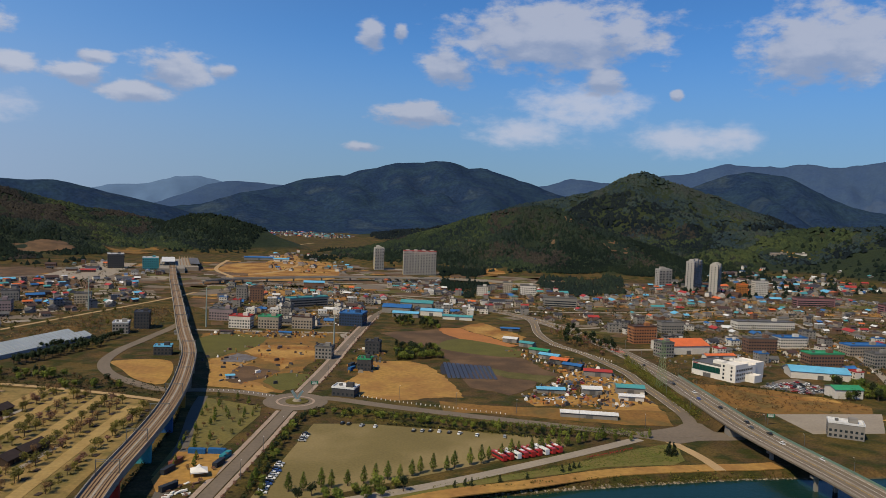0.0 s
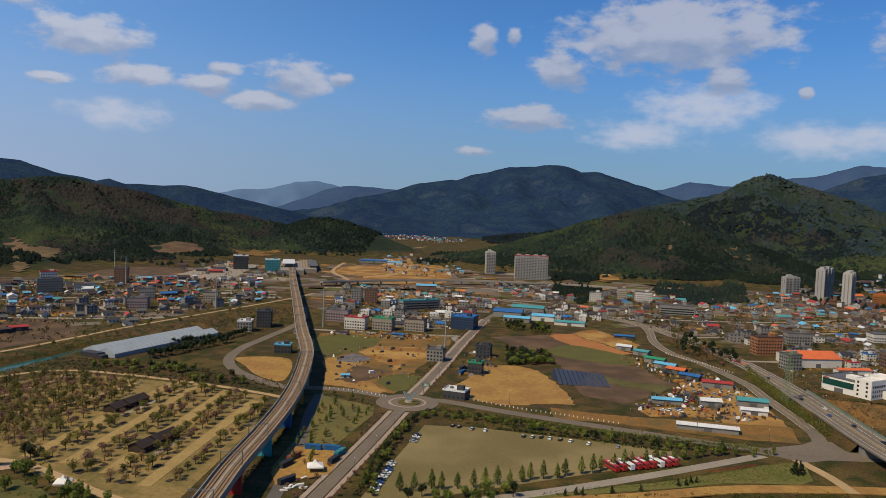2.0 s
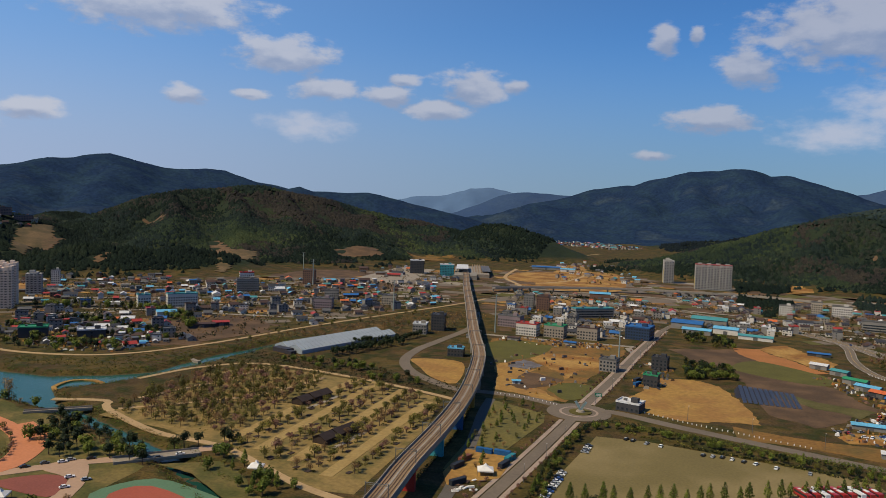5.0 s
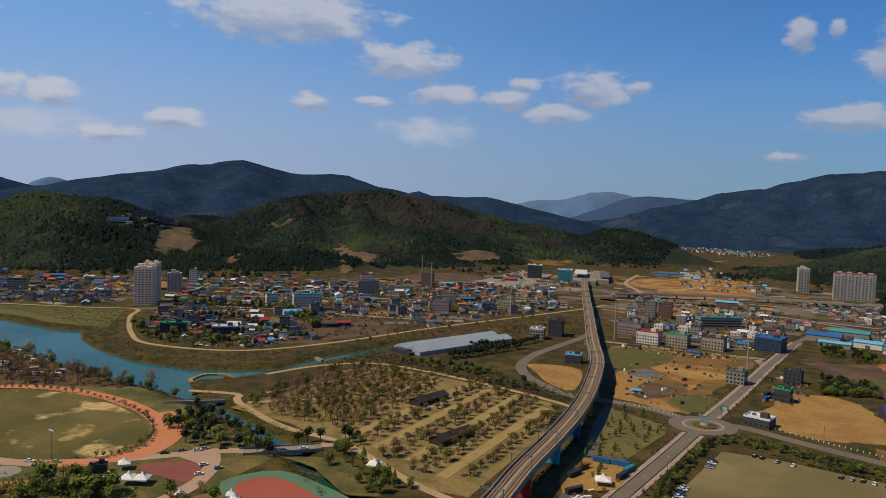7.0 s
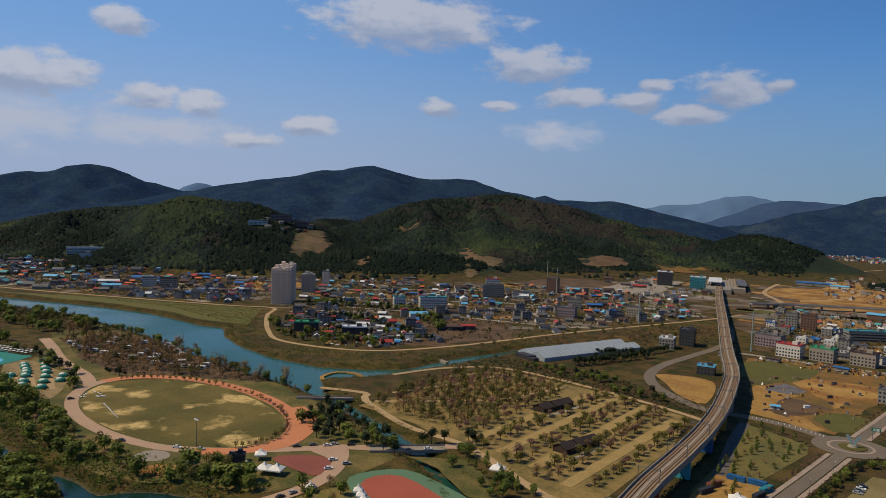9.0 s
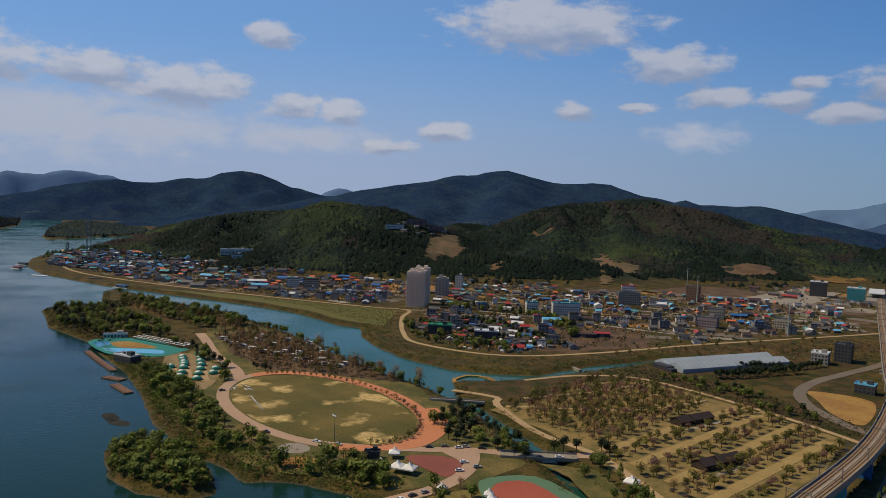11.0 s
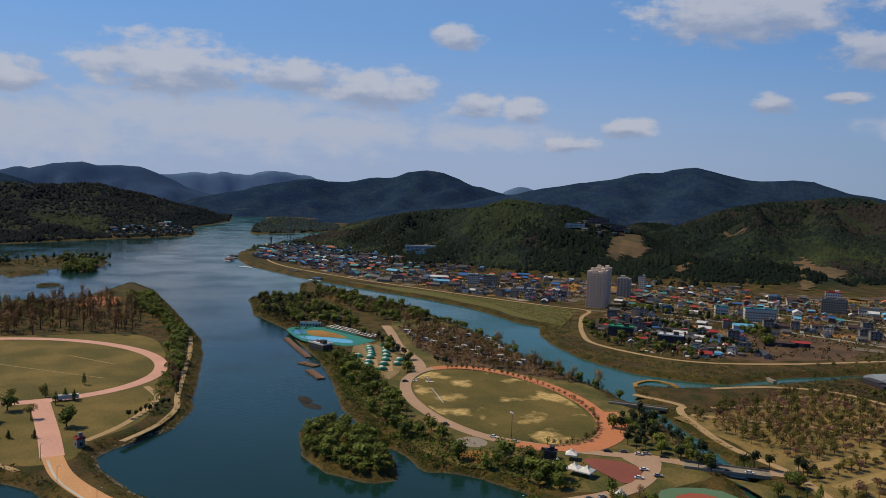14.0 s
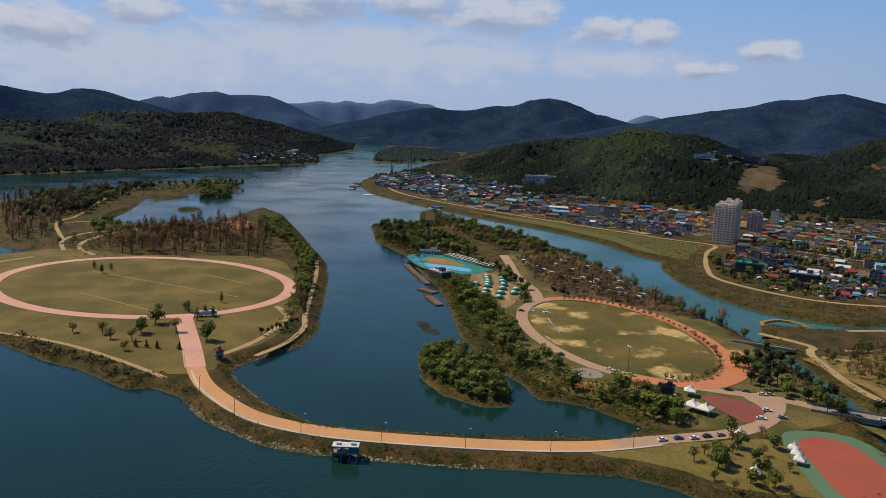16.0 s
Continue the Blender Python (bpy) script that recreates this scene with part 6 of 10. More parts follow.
def house_thing(m, w, d, h, roof, wall, style, label, group="houses"):
    ob = thing("house", m, label, "house", group)
    bm = boxes((0, 0, -0.3, w, d, h + 0.3))
    rise = 0.28 * d
    if style in ("gable", "wing"):
        for x in (-w / 2, w / 2):
            v = [bm.verts.new((x, y, z)) for y, z in ((-d / 2, h), (d / 2, h), (0, h + rise))]
            bm.faces.new(v)
    if style == "wing":
        box(bm, w * 0.22, -d * 0.7, -0.3, w * 0.45, d * 0.7, h + 0.2)
    part("wall", bm, WALL_M[wall], ob)
    bm = bmesh.new()
    if style == "flat":
        box(bm, 0, 0, h, w + 0.3, d + 0.3, 0.25)
        for sx, sy, px, py in ((w + 0.3, 0.25, 0, d / 2), (w + 0.3, 0.25, 0, -d / 2), (0.25, d, w / 2, 0), (0.25, d, -w / 2, 0)):
            box(bm, px, py, h + 0.25, sx, sy, 0.7)
        part("roof", bm, ROOF_M[roof], ob, roof + " flat roof with parapet")
        part("stair_hut", boxes((w * 0.22, d * 0.15, h + 0.25, 2.6, 2.8, 2.3)), WALL_M[wall], ob)
    else:
        gable(bm, w, d, h, rise)
        roof_ob = part("roof", bm, ROOF_M[roof], ob, roof + " pitched roof")
        part("ridge_cap", boxes((0, 0, h + rise + 0.2, w + 1.0, 0.4, 0.12)), ROOF_M["grey"], roof_ob)
        if style == "wing":
            bm = bmesh.new()
            gable(bm, d * 0.75, w * 0.46, h * 0.95, rise * 0.8)
            bmesh.ops.transform(bm, matrix=pose(w * 0.22, -d * 0.68, 0, 0, 0, 90), verts=bm.verts)
            part("porch_roof", bm, ROOF_M[roof], ob)
    bm = bmesh.new()
    for z in np.arange(1.0, h - 1.0, 2.9):
        for k in range(max(2, int(w / 3))):
            x = -w / 2 + (k + 0.5) * w / max(2, int(w / 3))
            for y in (-d / 2, d / 2):
                box(bm, x, y, z, 1.3, 0.12, 1.2)
        for x in (-w / 2, w / 2):
            box(bm, x, d * 0.2, z, 0.12, 1.2, 1.2)
    tagged(part("windows", bm, WINDOW, ob, "dark glazed windows"), kind="stuff")
    part("door", boxes((-w * 0.1, -d / 2, 0, 1.1, 0.16, 2.1)), ROOF_M["brown"], ob)
    return ob


def block(name, x, y, turn, w, d, h, wall, roof, label, category, win=(2.6, 1.5, 1.5), storey=3.0, bands=False, single=False):
    """A flat-roofed building of several storeys with parapet, roof hut and rows of windows."""
    ob = thing(name, pose(x, y, 0, 0, 0, turn), label, category)
    wm = wall if not isinstance(wall, str) else WALL_M[wall]
    part("wall", boxes((0, 0, -0.5, w, d, h + 0.5)), wm, ob)
    bm = boxes((0, 0, h, w + 0.4, d + 0.4, 0.3))
    for sx, sy, px, py in ((w + 0.4, 0.3, 0, d / 2), (w + 0.4, 0.3, 0, -d / 2), (0.3, d - 0.4, w / 2, 0), (0.3, d - 0.4, -w / 2, 0)):
        box(bm, px, py, h + 0.3, sx, sy, 0.9)
    part("roof", bm, ROOF_M[roof], ob)
    part("roof_hut", boxes((w * 0.2, 0, h + 0.3, min(5, w * 0.3), min(4, d * 0.5), 3.0)), wm, ob)
    part("water_tank", boxes((-w * 0.25, d * 0.1, h + 0.3, 2, 2, 1.4)), ROOF_M["grey"], ob)
    gap, ww, wh = win
    pane = link_bm("window", boxes((0, 0, 0, ww, 0.14, wh)), WINDOW)
    for f in range(max(1, int((h - 0.6) / storey))):
        bm = bmesh.new()
        for length, oy, ang in ((w, d / 2, 0), (w, d / 2, 180), (d, w / 2, 90), (d, w / 2, 270)):
            n, turn_by = max(1, int((length - 0.6) / gap)), pose(0, 0, 0, 0, 0, ang)
            spots = [(0, length * 0.94)] if bands else [(-length / 2 + (k + 0.5) * length / n, ww) for k in range(n)]
            for x0, wide in spots:
                c = turn_by @ Vector((x0, -oy, 0))
                if single and ang == 0:
                    part("window", pane, None, ob).location = (c.x, c.y, f * storey + 1.0)
                    continue
                box(bm, c.x, c.y, f * storey + 1.0, wide if ang in (0, 180) else 0.14, 0.14 if ang in (0, 180) else wide, wh)
        tagged(part("window_row", bm, WINDOW, ob, "row of dark windows"), kind="stuff")
    return ob


def apartment(x, y, turn, w, d, h, wall, label, accent=None, bays=6):
    """An apartment tower: stepped bays, a balcony band at each storey, windows, roof huts."""
    ob = thing("apartment_tower", pose(x, y, 0, 0, 0, turn), label, "apartment building", "apartment towers")
    bw = w / bays
    for k in range(bays):
        part("bay", boxes((-w / 2 + (k + 0.5) * bw, (k % 2) * 0.9, -0.5, bw - 0.03, d - (k % 2) * 0.6, h + 0.5 + (k % 3) * 0.8)), wall, ob)
    bm, fl = bmesh.new(), int(h / 2.85)
    pane = link_bm("window", boxes((0, 0, 0, bw * 0.5, 0.24, 1.1)), WINDOW)
    for f in range(fl):
        for k in range(bays):
            x0 = -w / 2 + (k + 0.5) * bw
            part("window", pane, None, ob).location = (x0, -d / 2 + (k % 2) * 1.2, f * 2.85 + 1.0)
            box(bm, x0, d / 2 + (k % 2) * 0.6, f * 2.85 + 0.9, bw * 0.35, 0.24, 1.1)
        for y0 in (-d * 0.2, d * 0.2):
            for x0 in (-w / 2, w / 2):
                box(bm, x0, y0 + 0.4, f * 2.85 + 0.9, 0.2, 1.4, 1.3)
    tagged(part("side_glazing", bm, WINDOW, ob, "dark glazing of the sides and back"), kind="stuff")
    rail = link_bm("balcony", boxes((0, -d / 2 - 0.25, 0.05, w * 0.97, 0.5, 0.75)), wall)
    for f in range(fl):
        part("balcony", rail, None, ob).location.z += f * 2.85
    bm = bmesh.new()
    for k in range(1, bays, 3):
        box(bm, -w / 2 + (k + 0.5) * bw, 0.5, h, bw * 1.3, d * 0.5, 3.8)
    part("roof_hut", bm, wall, ob)
    if accent:
        part("painted_stripe", boxes((-w / 2 - 0.02, -d * 0.1, 0, 0.3, d * 0.3, h * 0.55)), accent, ob, "yellow painted stripe")
    return ob


TOWER_TAN = surface("tower_beige_paint", (0.68, 0.54, 0.44), 0.9, var=0.12, coarse=0.08, fine=0.8, relief=0.05)
TOWER_GREY = surface("tower_grey_paint", (0.4, 0.38, 0.36), 0.9, var=0.12, coarse=0.08, fine=0.8, relief=0.05)
TOWER_WHITE = surface("tower_white_paint", (0.46, 0.43, 0.39), 0.9, var=0.12, coarse=0.08, fine=0.8, relief=0.05)
YELLOW_PAINT = surface("yellow_paint", (0.5, 0.36, 0.05), 0.8, var=0.15)
BIG = []


def placed(ob, radius):
    BIG.append((ob.location.x, ob.location.y, radius))
    return ob


placed(apartment(-757, 592, 40, 24, 13, 45, TOWER_TAN, "tall beige apartment tower with rows of balconies"), 26)
placed(apartment(-772, 612, 40, 20, 13, 47, TOWER_TAN, "tall beige apartment tower behind its twin"), 20)
placed(apartment(-829, 695, 40, 18, 12, 26, TOWER_GREY, "pale blue-grey apartment block", bays=4), 16)
placed(apartment(-123, 1452, 12, 18, 22, 42, TOWER_WHITE, "white apartment tower with a yellow stripe", YELLOW_PAINT, 4), 20)
placed(apartment(-42, 1375, 8, 60, 14, 42, TOWER_WHITE, "long white apartment slab with reddish roof edge", YELLOW_PAINT, 12), 36)
placed(apartment(394, 1338, 15, 26, 14, 31, TOWER_GREY, "grey apartment tower near the hill", bays=4), 18)
placed(apartment(432, 1291, 50, 38, 14, 50, TOWER_GREY, "tall grey apartment tower among low houses", bays=6), 24)
placed(apartment(443, 1220, 60, 34, 13, 50, TOWER_WHITE, "tall pale grey apartment tower", bays=6), 24)
part("roof_edge", boxes((0, 0, 43.0, 60, 13, 1.0)), ROOF_M["red"], [o for o in bpy.data.objects if o.get("label", "").startswith("long white apartment")][0], "reddish roof edge")

NAVY = surface("navy_cladding", (0.025, 0.05, 0.11), 0.6, var=0.2)
ORANGE_BRICK = surface("orange_brick", (0.38, 0.16, 0.07), 0.9, var=0.2)
PURPLE = surface("mauve_render", (0.3, 0.23, 0.24), 0.9, var=0.2)
# x, y, turn, width, depth, height, wall, roof, label
CENTRE_BLOCKS = [
    ("warehouse", -93, 802, -8, 25, 22, 13, NAVY, "blue", "navy warehouse with a bright blue roof"),
    ("shop", -58, 658, -5, 13, 11, 10, "dark", "black", "black box-shaped shop building"),
    ("shop", -58, 590, -5, 11, 10, 9, "dark", "green", "black shop with a green roof"),
    ("cafe", -63, 512, -12, 16, 12, 5.5, "dark", "white", "low dark cafe with a pale flat roof"),
    ("office", -96, 628, -5, 14, 11, 10, "grey", "grey", "grey clad building with a green side"),
    ("apartment_block", -173, 762, -4, 21, 13, 12, "beige", "green", "beige four-storey apartment block with green gables"),
    ("apartment_block", -140, 768, -4, 21, 13, 12, "beige", "brown", "beige four-storey apartment block with brown roof"),
    ("apartment_block", -201, 758, -4, 22, 13, 12, "white", "red", "white four-storey apartment block with purple bands"),
    ("apartment_block", -232, 800, -4, 26, 14, 12, PURPLE, "grey", "mauve low apartment block"),
    ("hotel", -234, 952, 8, 16, 14, 17, "brick", "brown", "brown brick hotel block beside the school"),
    ("hotel", -254, 957, 8, 13, 14, 17, "grey", "grey", "grey hotel block beside a brick one"),
    ("school", -165, 925, 38, 52, 13, 11, "grey", "teal", "long grey school with a teal roof"),
]
WEST_BLOCKS = [
    ("apartment_block", -614, 716, 52, 34, 13, 15, "white", "teal", "white five-storey apartment block with teal gables"),
    ("apartment_block", -640, 682, 52, 14, 13, 15, "white", "teal", "white five-storey apartment block beside its longer twin"),
    ("apartment_block", -640, 880, 40, 30, 14, 17, "grey", "grey", "grey-white apartment block beside the fields"),
    ("apartment_block", -660, 905, 40, 20, 14, 23, "white", "red", "white block with a red roof top"),
    ("office", -896, 786, 40, 11, 11, 19, "white", "grey", "narrow white rendered tower block"),
    ("apartment_block", -978, 566, 52, 22, 12, 13, "cream", "brown", "cream four-storey block near the river"),
    ("apartment_block", -998, 548, 52, 18, 12, 13, "white", "grey", "white four-storey block near the river"),
    ("hotel", -1424, 652, 67, 62, 15, 11, "white", "white", "long white hotel below the wooded hill"),
    ("restaurant", -590, 494, 45, 24, 14, 9, "dark", "green", "dark timber restaurant with a green roof"),
    ("restaurant", -548, 520, 45, 24, 14, 7, "dark", "white", "dark timber restaurant with a pale roof"),
    ("shop", -470, 800, 20, 22, 16, 12, PURPLE, "grey", "mauve building by the levee"),
    ("shop", -420, 880, 20, 18, 14, 12, "cream", "grey", "cream apartment house by the levee"),
    ("office", -505, 880, 25, 18, 14, 12, "grey", "grey", "plain grey rendered office house"),
    ("office", -292, 735, 15, 14, 18, 16, "dark", "black", "dark blue-grey office beside the viaduct"),
    ("office", -300, 705, 15, 14, 14, 10, "grey", "white", "grey office with a pale roof"),
    ("office", -228, 618, 12, 14, 10, 7, "dark", "sky blue", "dark timber house with a sky blue roof"),
    ("station_office", -500, 1290, 20, 26, 16, 20, surface("turquoise_cladding", (0.05, 0.27, 0.32), 0.5, var=0.2), "white", "turquoise glazed station building"),
    ("hotel", -560, 1290, 25, 26, 18, 24, "dark", "white", "dark building beside the station road"),
    ("office", -620, 1010, 20, 18, 14, 22, "brick", "grey", "brown office block near a tall mast"),
]
EAST_BLOCKS = [
    ("hotel", 205, 760, 14, 25, 14, 17, ORANGE_BRICK, "brown", "orange brick hotel beside the highway"),
    ("shop", 208, 693, 20, 14, 12, 13, "grey", "grey", "grey corner building with a shop hall"),
    ("apartment_block", 313, 732, 8, 30, 12, 14, "brick", "grey", "dark brick apartment block with balcony rails"),
    ("shop", 349, 681, 10, 34, 14, 11, "brick", "green", "red brick shops with a green roof edge"),
    ("house", 252, 458, -22, 20, 11, 9, "grey", "white", "grey two-storey house by the river"),
    ("station_office", 380, 884, 8, 72, 16, 9, "white", "grey", "long white modern hall with black openings"),
    ("school", 160, 1010, -4, 44, 12, 12, "grey", "grey", "long grey school with window bands"),
    ("apartment_block", 255, 830, 10, 26, 12, 12, "grey", "grey", "grey apartment block behind the hotel"),
    ("office", 360, 770, 10, 30, 14, 10, "white", "blue", "white shops with a blue roof"),
    ("office", 420, 740, 10, 44, 16, 10, "beige", "blue", "long beige shops with a blue roof"),
    ("office", 400, 680, 10, 20, 14, 13, "grey", "grey", "grey rendered building with a stair tower"),
    ("school", 560, 1130, 5, 60, 14, 12, surface("pink_render", (0.32, 0.16, 0.17), 0.9, var=0.2), "brown", "long pink rendered school building"),
    ("school", 640, 1060, 5, 40, 14, 14, surface("rose_render", (0.3, 0.14, 0.15), 0.9, var=0.2), "brown", "rose-red rendered school block"),
    ("office", 520, 1230, 5, 22, 14, 26, "white", "grey", "white rendered tower block"),
    ("office", 495, 1240, 5, 14, 14, 18, surface("orange_render", (0.45, 0.17, 0.04), 0.9, var=0.2), "orange", "bright orange rendered office building"),
    ("office", 130, 1130, -5, 24, 12, 14, "white", "grey", "white stepped office block"),
    ("office", 60, 1100, -5, 16, 12, 13, "white", "grey", "small white office block"),
    ("office", 100, 1135, -5, 14, 12, 17, "cream", "grey", "cream rendered office block"),
]
for n, x, y, a, w, d, h, wall, roof, label in CENTRE_BLOCKS + WEST_BLOCKS + EAST_BLOCKS:
    placed(block(n, x, y, a, w, d, h, wall, roof, label, n.replace("_", " "), bands=n in ("school", "restaurant"), single=n != "school" and math.hypot(x, y) < 900), 0.5 * math.hypot(w, d) + 3).location.z = max(0.0, float(land_height(np.array([x]), np.array([y]))[0]) - 1.0)

ROSE = surface("dusty_rose_render", (0.26, 0.15, 0.13), 0.9, var=0.2)
for x, y, a, w, d, h, wall, label in ((-1352, 1052, 50, 46, 16, 14, ROSE, "rose brick college block in the side valley"), (-1330, 1090, 50, 34, 14, 10, ROSE, "low rose brick college wing"),
                                      (-1345, 985, 50, 40, 14, 9, "white", "white college hall in the side valley"), (-1330, 610, 58, 20, 14, 8, "white", "white lodge below the river hill"),
                                      (800, 1800, -15, 36, 14, 8, "beige", "beige building on the eastern terrace"), (850, 1790, -15, 24, 12, 7, "white", "white building on the eastern terrace")):
    BIG.append((x, y, 0.5 * w))
    block("office", x, y, a, w, d, h, wall, "grey", label, "office building").location.z = float(land_height(np.array([x]), np.array([y]))[0])

# the white works: several volumes, a green glass front
works = placed(thing("works", pose(224, 608, 0, 0, 0, -53), "white office works with a green glass front", "office building"), 34)
WORKS_WHITE = surface("works_white_paint", (0.72, 0.68, 0.62), 0.85, var=0.1, coarse=0.1, fine=0.8, relief=0.05)
for x, y, w, d, h in ((-7, 14, 27, 28, 10.5), (13, 9, 13, 18, 13.5), (13, 24, 13, 12, 11.5), (9, 36, 20, 12, 12.5), (23.5, 20, 8, 11, 5)):
    part("wing", boxes((x, y, -0.3, w - 0.05, d - 0.05, h + 0.3)), WORKS_WHITE, works)
    bm = boxes((x, y, h, w - 0.8, d - 0.8, 0.15))
    for sx, sy, px, py in ((w, 0.4, 0, d / 2 - 0.2), (w, 0.4, 0, -d / 2 + 0.2), (0.4, d - 0.8, w / 2 - 0.2, 0), (0.4, d - 0.8, -w / 2 + 0.2, 0)):
        box(bm, x + px, y + py, h, sx, sy, 0.8)
    part("roof", bm, ROOF_M["grey"] if w > 20 else WORKS_WHITE, works, "flat roof with a low parapet")
GREEN_GLASS = surface("green_glass", (0.01, 0.07, 0.055), 0.2, spec=0.6, var=0.15, relief=0)
glass = part("glass_front", boxes((-7, -0.1, 4.6, 25.5, 0.3, 4.6)), GREEN_GLASS, works, "dark green glass front")
for k in range(9):
    part("mullion", boxes((-19 + 3 * k, -0.28, 4.6, 0.15, 0.1, 4.6)), ROOF_M["black"], glass)
pane = link_bm("window", boxes((0, 0, 0, 1.5, 0.2, 1.7)), WINDOW)
for x, z in [(x, z) for x in (9, 16) for z in (1.6, 4.8, 8.0, 11.0)]:
    part("window", pane, None, works).location = (x, -0.02, z)
for y, z in [(2.5 + 2.6 * k, z) for k in range(9) for z in (2.0, 5.4, 8.8)]:
    w_ob = part("window", pane, None, works)
    w_ob.location, w_ob.rotation_euler = (19.52, y, z), (0, 0, radians(90))
part("gate", boxes((-6, -0.1, 0, 7, 0.3, 3.4)), ROOF_M["grey"], works)
part("sign", boxes((-17, -0.3, 9.6, 5, 0.2, 0.7)), ROOF_M["red"], works, "small red sign above the glass")
part("roof_hut", boxes((-2, 12, 10.65, 9, 7, 2.6)), WORKS_WHITE, works)


def shed(x, y, turn, w, d, h, roof, wall, label, rise=None, name="shed"):
    ob = thing(name, pose(x, y, 0, 0, 0, turn), label, "shed", "sheds")
    bm = boxes((0, 0, -0.3, w, d, h + 0.3))
    r = rise or 0.14 * d
    for x0 in (-w / 2, w / 2):
        bm.faces.new([bm.verts.new((x0, y0, z)) for y0, z in ((-d / 2, h), (d / 2, h), (0, h + r))])
    part("wall", bm, WALL_M[wall], ob)
    bm = bmesh.new()
    gable(bm, w, d, h, r, 0.6, 0.2)
    part("roof", bm, ROOF_M[roof], ob)
    bm = bmesh.new()
    for k in range(int(w / 2.5)):
        for s in (-1, 1):
            a = Vector((-w / 2 + (k + 0.5) * 2.5, s * (d / 2 + 0.5), h - 0.12 * 1))
            tube(bm, a + Vector((0, 0, 0.2)), (a.x, 0, h + r + 0.24), 0.06, 0.06, 4)
    part("roof_seams", bm, ROOF_M[roof], ob)
    part("gate", boxes((0, -d / 2 - 0.05, 0, min(4.5, w * 0.3), 0.2, min(3.6, h * 0.8))), ROOF_M["grey"], ob)
    return placed(ob, 0.5 * math.hypot(w, d))


SHEDS_EAST = [(232, 722, 14, 44, 32, 8, "orange", "white", "market hall with a bright orange roof"), (258, 690, 14, 30, 8, 4, "orange", "white", "low orange-roofed loading bay"),
              (318, 628, -10, 46, 22, 6, "sky blue", "white", "long shed with a sky blue roof"), (306, 562, 5, 22, 14, 7, "green", "white", "green-sided arched storage hall"),
              (128, 600, -8, 22, 8, 4.5, "red", "grey", "low shed with a dark red roof"), (82, 541, 0, 20, 7, 3, "sky blue", "grey", "low shed with a pale blue roof"),
              (112, 543, 0, 14, 9, 4, "white", "grey", "low shed with a white roof"), (141, 548, -4, 20, 10, 5, "teal", "grey", "dark teal metal workshop"),
              (137, 527, -4, 17, 7, 3.5, "white", "white", "white store with a tent roof"), (98, 479, -6, 36, 7, 3.2, "white", "grey", "long translucent greenhouse store"),
              (104, 640, -30, 15, 9, 4.5, "orange", "dark", "workshop with an orange roof"), (98, 660, -30, 18, 8, 4, "sky blue", "grey", "workshop with a blue roof"),
              (92, 682, -30, 18, 8, 4, "green", "grey", "workshop with a pale green roof"), (112, 622, -30, 16, 8, 4, "blue", "dark", "dark workshop with blue sheeting"),
              (84, 714, -30, 14, 8, 4, "teal", "grey", "small workshop with a teal roof"), (70, 735, -20, 14, 9, 4, "white", "grey", "small store with a pale roof"), (75, 800, -5, 20, 6, 3, "blue", "dark", "low black net house with blue end")]
SHEDS_CENTRE = [(-52, 905, -5, 34, 20, 7, "blue", "grey", "factory hall with a blue roof"), (-30, 950, -5, 40, 18, 7, "teal", "grey", "factory hall with a teal roof"),
                (-10, 890, -8, 26, 14, 6, "sky blue", "white", "factory hall with a sky blue roof"), (-40, 870, -5, 30, 12, 5, "sky blue", "grey", "long blue-roofed market shed"),
                (20, 865, -6, 34, 10, 4, "teal", "white", "long shed with a teal roof"), (-190, 1120, 10, 30, 14, 8, "sky blue", "brick", "brick hall with a blue roof"),
                (-380, 1560, 12, 60, 14, 5, "blue", "grey", "long grey works with a blue roof"), (-330, 1540, 12, 30, 12, 5, "sky blue", "white", "distant pale blue works"),
                (-245, 708, -5, 10, 6, 3, "grey", "grey", "small grey hut on building land"), (-205, 720, -5, 12, 5, 3, "brown", "grey", "low hut on building land"),
                (-150, 728, -5, 12, 5, 2.6, "blue", "grey", "low hut with blue sheeting"), (-152, 545, 20, 6, 4, 2.6, "sky blue", "white", "small site hut with a blue roof"),
                (-575, 646, 50, 20, 12, 6, "sky blue", "white", "sky blue roofed hall by the levee"), (-500, 612, 48, 26, 8, 4, "brown", "dark", "low dark barn by the levee"),
                (-492, 632, 48, 16, 9, 4, "red", "dark", "barn with a bright red roof"), (-1060, 520, 60, 28, 12, 5, "white", "white", "long white roofed nursery"),
                (-1010, 500, 52, 24, 12, 5, "sky blue", "white", "pale blue roofed store by the river")]
for row in SHEDS_EAST + SHEDS_CENTRE:
    shed(*row)

